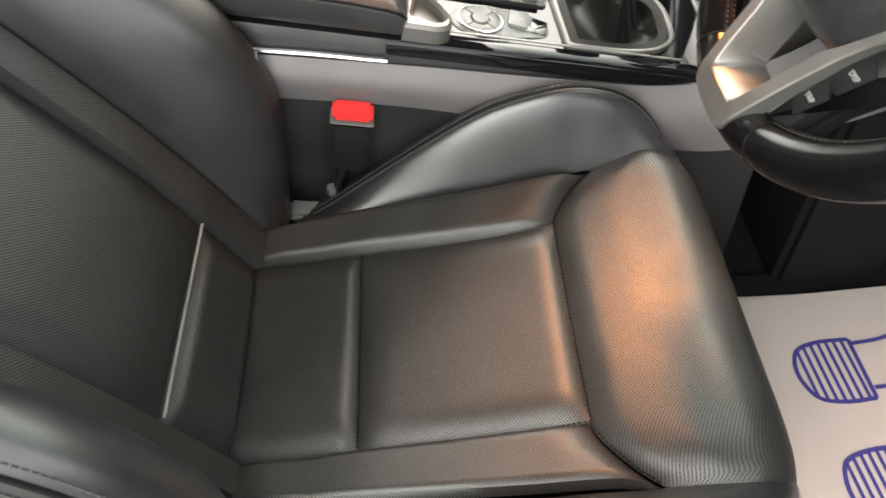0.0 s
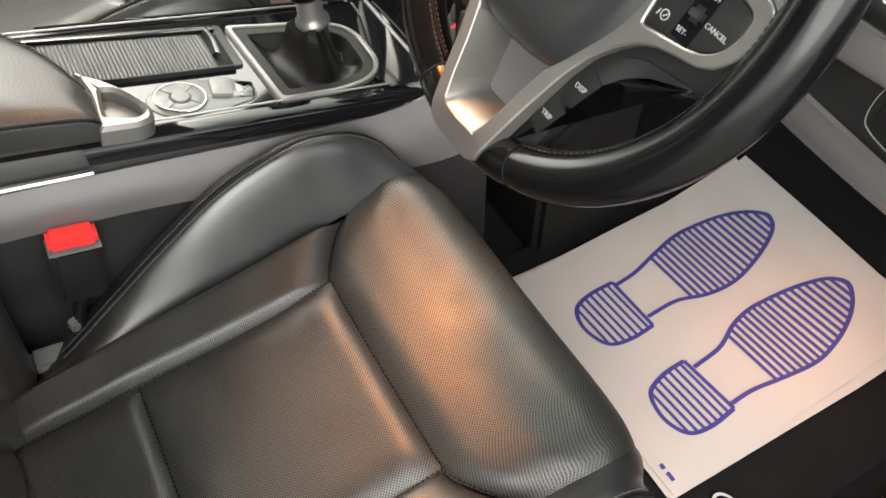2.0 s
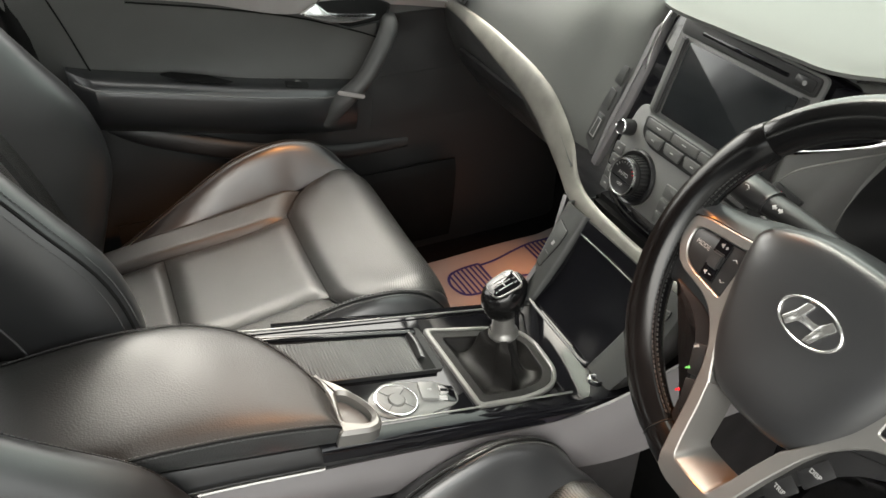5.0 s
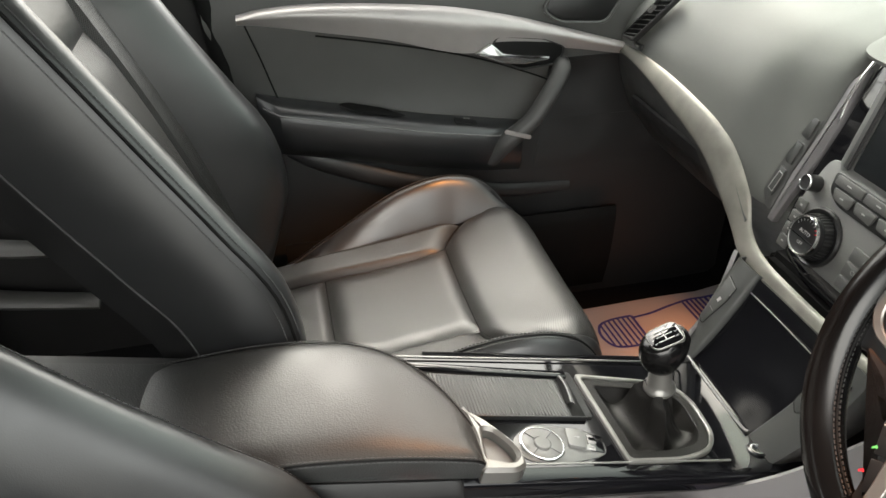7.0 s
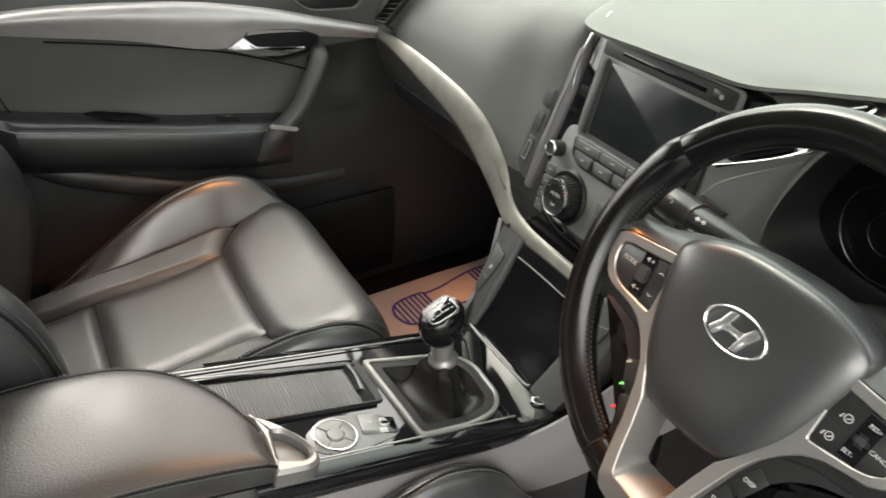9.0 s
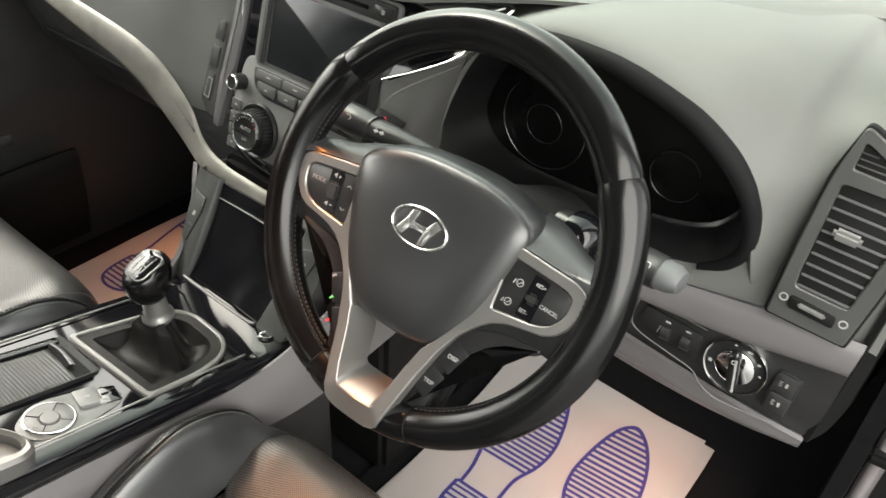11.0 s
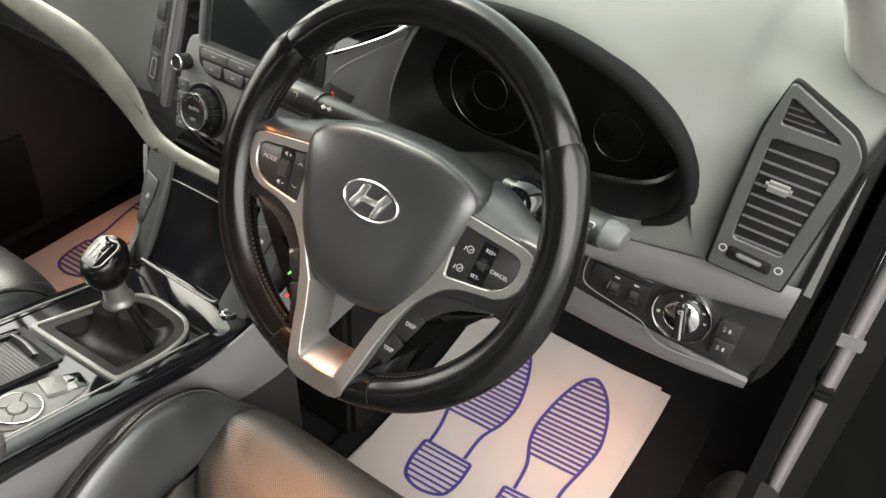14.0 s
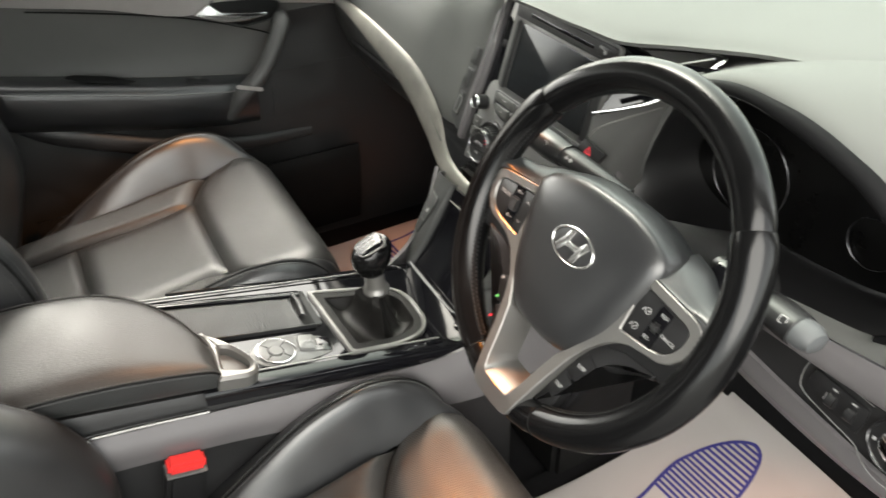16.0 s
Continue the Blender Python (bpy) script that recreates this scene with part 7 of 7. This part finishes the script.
# speaker grille near the mirror corner
SG = on_plane((-0.712, 0.600, 0.650), (1, 0, 0.08), (0, 1, 0))
part("speaker_surround", frame_plate(rounded([(-0.085, 0.004), (-0.05, -0.022), (0.045, -0.030), (0.085, 0.030), (-0.055, 0.05)], 0.014, 4), rounded([(-0.078, 0.004), (-0.048, -0.017), (0.042, -0.024), (0.078, 0.028), (-0.052, 0.045)], 0.014, 4), 0.006, SG, 0.002), DOORPLASTIC, door)
part("speaker_grille", prism(rounded([(-0.077, 0.004), (-0.048, -0.016), (0.042, -0.023), (0.077, 0.027), (-0.052, 0.044)], 0.014, 4), 0.003, SG, 0.001), SMOOTHBLACK, door, "black speaker grille")
part("insert_groove", tube([(-0.7125, -0.018, 0.664), (-0.718, 0.002, 0.60), (-0.717, 0.022, 0.53), (-0.712, 0.032, 0.515)], 0.0016, 6, smooth=20), RUBBER, door)
part("insert_groove", tube([(-0.7045, 0.10, 0.640), (-0.7095, 0.20, 0.620), (-0.7125, 0.30, 0.598), (-0.7130, 0.40, 0.572), (-0.7150, 0.50, 0.535), (-0.7165, 0.545, 0.515)], 0.0016, 6, smooth=24), RUBBER, door)
# black overlay paints the footwell shade on the front of the lining
part("front_shade_sheet", sheet([[(dx(z) + 0.003, y + (0.03 * (z - 0.31) / 0.24), z) for y in (0.515, 0.66, 0.85, 1.0)] for z in (0.30, 0.36, 0.45, 0.52, 0.556)], 16, 12, 0.004, (1, 0, 0)), DARKPLASTIC, door, "black sheet standing in for shade on the front of the lining")


# ---- paper mats with printed soles ----
def bend(y):
    """Height of the floor under a mat."""
    return float(np.interp(y, [0.5, 0.90, 1.00, 1.10, 1.2], [0.0, 0.002, 0.022, 0.075, 0.14]))


def sole(u0, v0, ang, flip, size, put, mat, parent):
    """A shoe-sole print: outline strokes and cross bars; put maps flat (u, v) to the sheet."""
    ca, sa = math.cos(radians(ang)), math.sin(radians(ang))
    def T(p):
        x, y = p
        x *= flip * 1.07
        y = y if y < 0.08 else 0.08 + (y - 0.08) * 1.22
        x, y = x * size, y * size
        return put(u0 + ca * x - sa * y, v0 + sa * x + ca * y)
    heel = [(-0.040, 0.078), (-0.041, 0.040), (-0.034, 0.012), (-0.015, 0.000), (0.008, 0.000), (0.029, 0.011), (0.037, 0.040), (0.037, 0.076)]
    fore = [(-0.034, 0.080), (-0.036, 0.110), (-0.046, 0.150), (-0.053, 0.190), (-0.048, 0.226), (-0.036, 0.256), (-0.019, 0.278), (-0.001, 0.286), (0.018, 0.274), (0.035, 0.236), (0.044, 0.192), (0.040, 0.155), (0.026, 0.120), (0.024, 0.080)]
    def stroke(path, w):
        p = [np.array(q) for q in path]
        rows = [[], []]
        for i in range(len(p)):
            d = p[min(i + 1, len(p) - 1)] - p[max(i - 1, 0)]
            d = d / (np.linalg.norm(d) + 1e-9)
            nrm = np.array((-d[1], d[0])) * w / 2
            rows[0].append(T(p[i] + nrm))
            rows[1].append(T(p[i] - nrm))
        return grid_mesh(rows, up=(0, 0, 1))
    pieces = [stroke(spline(heel, 40), 0.0052), stroke([(-0.040, 0.078), (0.0, 0.077), (0.037, 0.076)], 0.0052), stroke(spline(fore, 60), 0.0052)]
    H, Fo = spline(heel, 80), spline(fore, 120)
    def span(curve, v):
        xs = []
        for a, b in zip(curve, curve[1:]):
            if (a[1] - v) * (b[1] - v) < 0:
                xs.append(a[0] + (b[0] - a[0]) * (v - a[1]) / (b[1] - a[1]))
        return (min(xs), max(xs)) if len(xs) > 1 else None
    for v in np.arange(0.010, 0.074, 0.0098):
        s = span(H, v)
        if s:
            pieces.append(stroke([(s[0], v), ((s[0] + s[1]) / 2, v), (s[1], v)], 0.0041))
    for v in np.arange(0.138 if size < 1.1 else 0.172, 0.280, 0.0082):
        s = span(Fo, v)
        if s:
            pieces.append(stroke([(s[0], v), ((s[0] + s[1]) / 2, v), (s[1], v)], 0.0041))
    return part("sole_print", merge(*pieces), mat, parent, "blue printed shoe sole")


def paper_mat(label, x0, x1, y0, y1, ang, lift, prints, seed):
    rng = random.Random(seed)
    wob = [rng.uniform(-1, 1) for _ in range(8)]
    cx, cy = (x0 + x1) / 2, (y0 + y1) / 2
    ca, sa = math.cos(radians(ang)), math.sin(radians(ang))
    def put(u, v, h=0.0012):
        x, y = cx + ca * (u - cx) - sa * (v - cy), cy + sa * (u - cx) + ca * (v - cy)
        ripple = 0.0018 * (math.sin(9 * u + 3 * wob[0]) * math.sin(7 * v + 3 * wob[1])) + 0.0012 * math.sin(17 * v + wob[2])
        return (x, y, bend(y) + lift + ripple + h)
    rows = [[put(u, v, 0) for u in np.linspace(x0, x1, 30)] for v in np.linspace(y0, y1, 40)]
    mat_ob = tagged(part("paper_mat", grid_mesh(rows, 0.0004, (0, 0, 1)), PAPER), label, "paper mat", "paper mats")
    for u0, v0, a, fl, size in prints:
        sole(u0, v0, a, fl, size, put, INK, mat_ob)
    if prints:
        # a line of small print along the near edge, kept as plain bars
        u = x0 + 0.322
        for k, w in enumerate((0.007, 0.012)):
            if u + w < x1 - 0.005:
                part("print_bar", grid_mesh([[put(u, y0 + 0.009), put(u + w, y0 + 0.009)], [put(u, y0 + 0.0145), put(u + w, y0 + 0.0145)]], up=(0, 0, 1)), INK, mat_ob)
            u += w + 0.005
    return mat_ob


def floor_mat(label, x0, x1, y0, y1):
    rows = [[(x, y, bend(y) - 0.0045) for x in np.linspace(x0, x1, 16)] for y in np.linspace(y0, y1, 30)]
    return tagged(part("floor_mat", grid_mesh(rows, 0.006, (0, 0, 1)), CARPET), label, "floor mat", "floor mats")


floor_mat("black carpet floor mat in the driver's footwell", 0.16, 0.66, 0.42, 1.10)
floor_mat("black carpet floor mat in the passenger footwell", -0.66, -0.16, 0.36, 1.08)
paper_mat("lower paper mat peeping out from under the printed one", 0.205, 0.575, 0.600, 1.040, -1, 0.0035, (), 3)
paper_mat("white paper floor mat printed with two blue shoe soles", 0.203, 0.566, 0.600, 1.035, 1.5, 0.0065, ((0.329, 0.655, 2, 1, 1.05), (0.477, 0.657, 3, -1, 1.04)), 4)
paper_mat("paper floor mat with blue soles in the passenger footwell", -0.64, -0.26, 0.54, 1.02, 0, 0.0045, ((-0.535, 0.632, 3, 1, 1.15), (-0.36, 0.632, -3, -1, 1.15)), 5)

tagged(part("mat_badge", lathe([(0.022, 0), (0.022, 0.0016), (0.0185, 0.0016), (0.0185, 0.0)], pose(0.612, 0.650, 0.001) @ Matrix.Diagonal((1, 0.7, 1, 1)), 32), material("grey_embroidery", (0.25, 0.25, 0.25), 0.7)), "grey oval embroidery on the black floor mat", "badge")

# ---- the driver's door opening ----
sill = thing("door_sill", "dark plastic sill cover along the driver's door opening", "door sill", (0.76, 0.3, -0.05))
part("cover", sheet([[(x, y, z) for y in (-0.5, 0.1, 0.6, 0.95)] for x, z in ((0.69, -0.012), (0.715, 0.045), (0.75, 0.055), (0.79, 0.045), (0.80, -0.02))], 16, 16, 0.01, (0, 0, 1)), DARKPLASTIC, sill)
part("painted_edge", sheet([[(x, y, z) for y in (-0.5, 0.0, 0.4, 0.70)] for x, z in ((0.80, 0.03), (0.835, 0.0), (0.855, -0.10), (0.83, -0.22))], 16, 12, 0.006, (1, 0, 0)), BODYPAINT, sill, "white painted sill")
post = thing("door_hinge_post", "white painted hinge post with a black check strap", "door post", (0.78, 1.0, 0.0))
part("flange", sheet([[(x, y, z) for x, y in ((0.767, 1.005), (0.773, 0.995), (0.784, 0.996), (0.792, 1.02))] for z in (-0.10, 0.1, 0.3, 0.5, 0.70)], 12, 24, 0.006, (0, -1, 0)), BODYPAINT, post, "white painted flange")
part("outer_panel", sheet([[(x, y, z) for x, y in ((0.792, 1.02), (0.84, 1.06), (0.86, 1.15))] for z in (-0.2, 0.2, 0.66)], 10, 10, 0.006, (1, -0.5, 0)), RUBBER, post)
part("strap_grommet", box(0.034, 0.022, 0.022, pose(0.778, 0.992, 0.235, 10, 0, 5), 0.006), RUBBER, post, "black grommet")
part("tape_band", box(0.036, 0.006, 0.022, pose(0.778, 0.994, 0.335, 0, 0, 5), 0.002), material("grey_tape", (0.12, 0.115, 0.12), 0.6), post)
part("door_seal", tube([(0.752, 0.98, -0.02), (0.752, 0.985, 0.3), (0.748, 0.97, 0.55), (0.742, 0.90, 0.70), (0.72, 0.78, 0.80)], 0.012, 10, smooth=30), RUBBER, post, "black rubber door seal")
od = thing("driver_door", "open driver's door with dark lining seen edge on", "car door", (1.0, 1.15, -0.1))
part("lining", sheet([[(x, y, z) for x, y in ((0.815, 1.05), (0.93, 1.00), (1.25, 0.85), (1.60, 0.62))] for z in (-0.12, 0.1, 0.4, 0.70)], 20, 16, 0.03, (-0.4, -0.9, 0)), RUBBER, od, "dark door lining")
part("outer_skin", sheet([[(x, y, z) for x, y in ((0.90, 1.17), (1.03, 1.08), (1.29, 0.92), (1.64, 0.69))] for z in (-0.16, 0.1, 0.4, 0.70)], 20, 16, 0.01, (0.4, 0.9, 0)), BODYPAINT, od, "white outer skin")

# ---- rear of the cabin, glimpsed between the seats ----
bench = thing("rear_bench", "dark leather rear bench seat in shadow", "rear seat", (0, -0.95, 0.0))
part("bench_cushion", sheet([[(x, y, z) for x in (-0.62, -0.3, 0, 0.3, 0.62)] for y, z in ((-0.62, 0.05), (-0.60, 0.24), (-0.68, 0.30), (-0.90, 0.27), (-1.1, 0.25))], 24, 24, 0.02, (0, 0, 1)), LEATHER, bench)
part("bench_backrest", sheet([[(x, y, z) for x in (-0.62, -0.3, 0, 0.3, 0.62)] for y, z in ((-1.06, 0.25), (-1.10, 0.45), (-1.20, 0.70), (-1.28, 0.82))], 24, 20, 0.03, (0, 1, 0)), LEATHER, bench)
rd = thing("rear_door_lining", "dark rear door lining with grey grips in shadow", "car door", (-0.74, -0.6, 0.1))
part("rear_armrest", tube([(-0.715, -0.64, 0.31), (-0.70, -0.50, 0.292), (-0.705, -0.40, 0.274)], [0.02, 0.026, 0.02], 12, smooth=16, flat=0.6), DOORPLASTIC, rd, "grey armrest")
part("rear_pocket", tube([(-0.715, -0.66, 0.205), (-0.70, -0.53, 0.182), (-0.705, -0.37, 0.150)], [0.02, 0.026, 0.022], 12, smooth=16, flat=0.6), DOORPLASTIC, rd, "grey pocket edge")
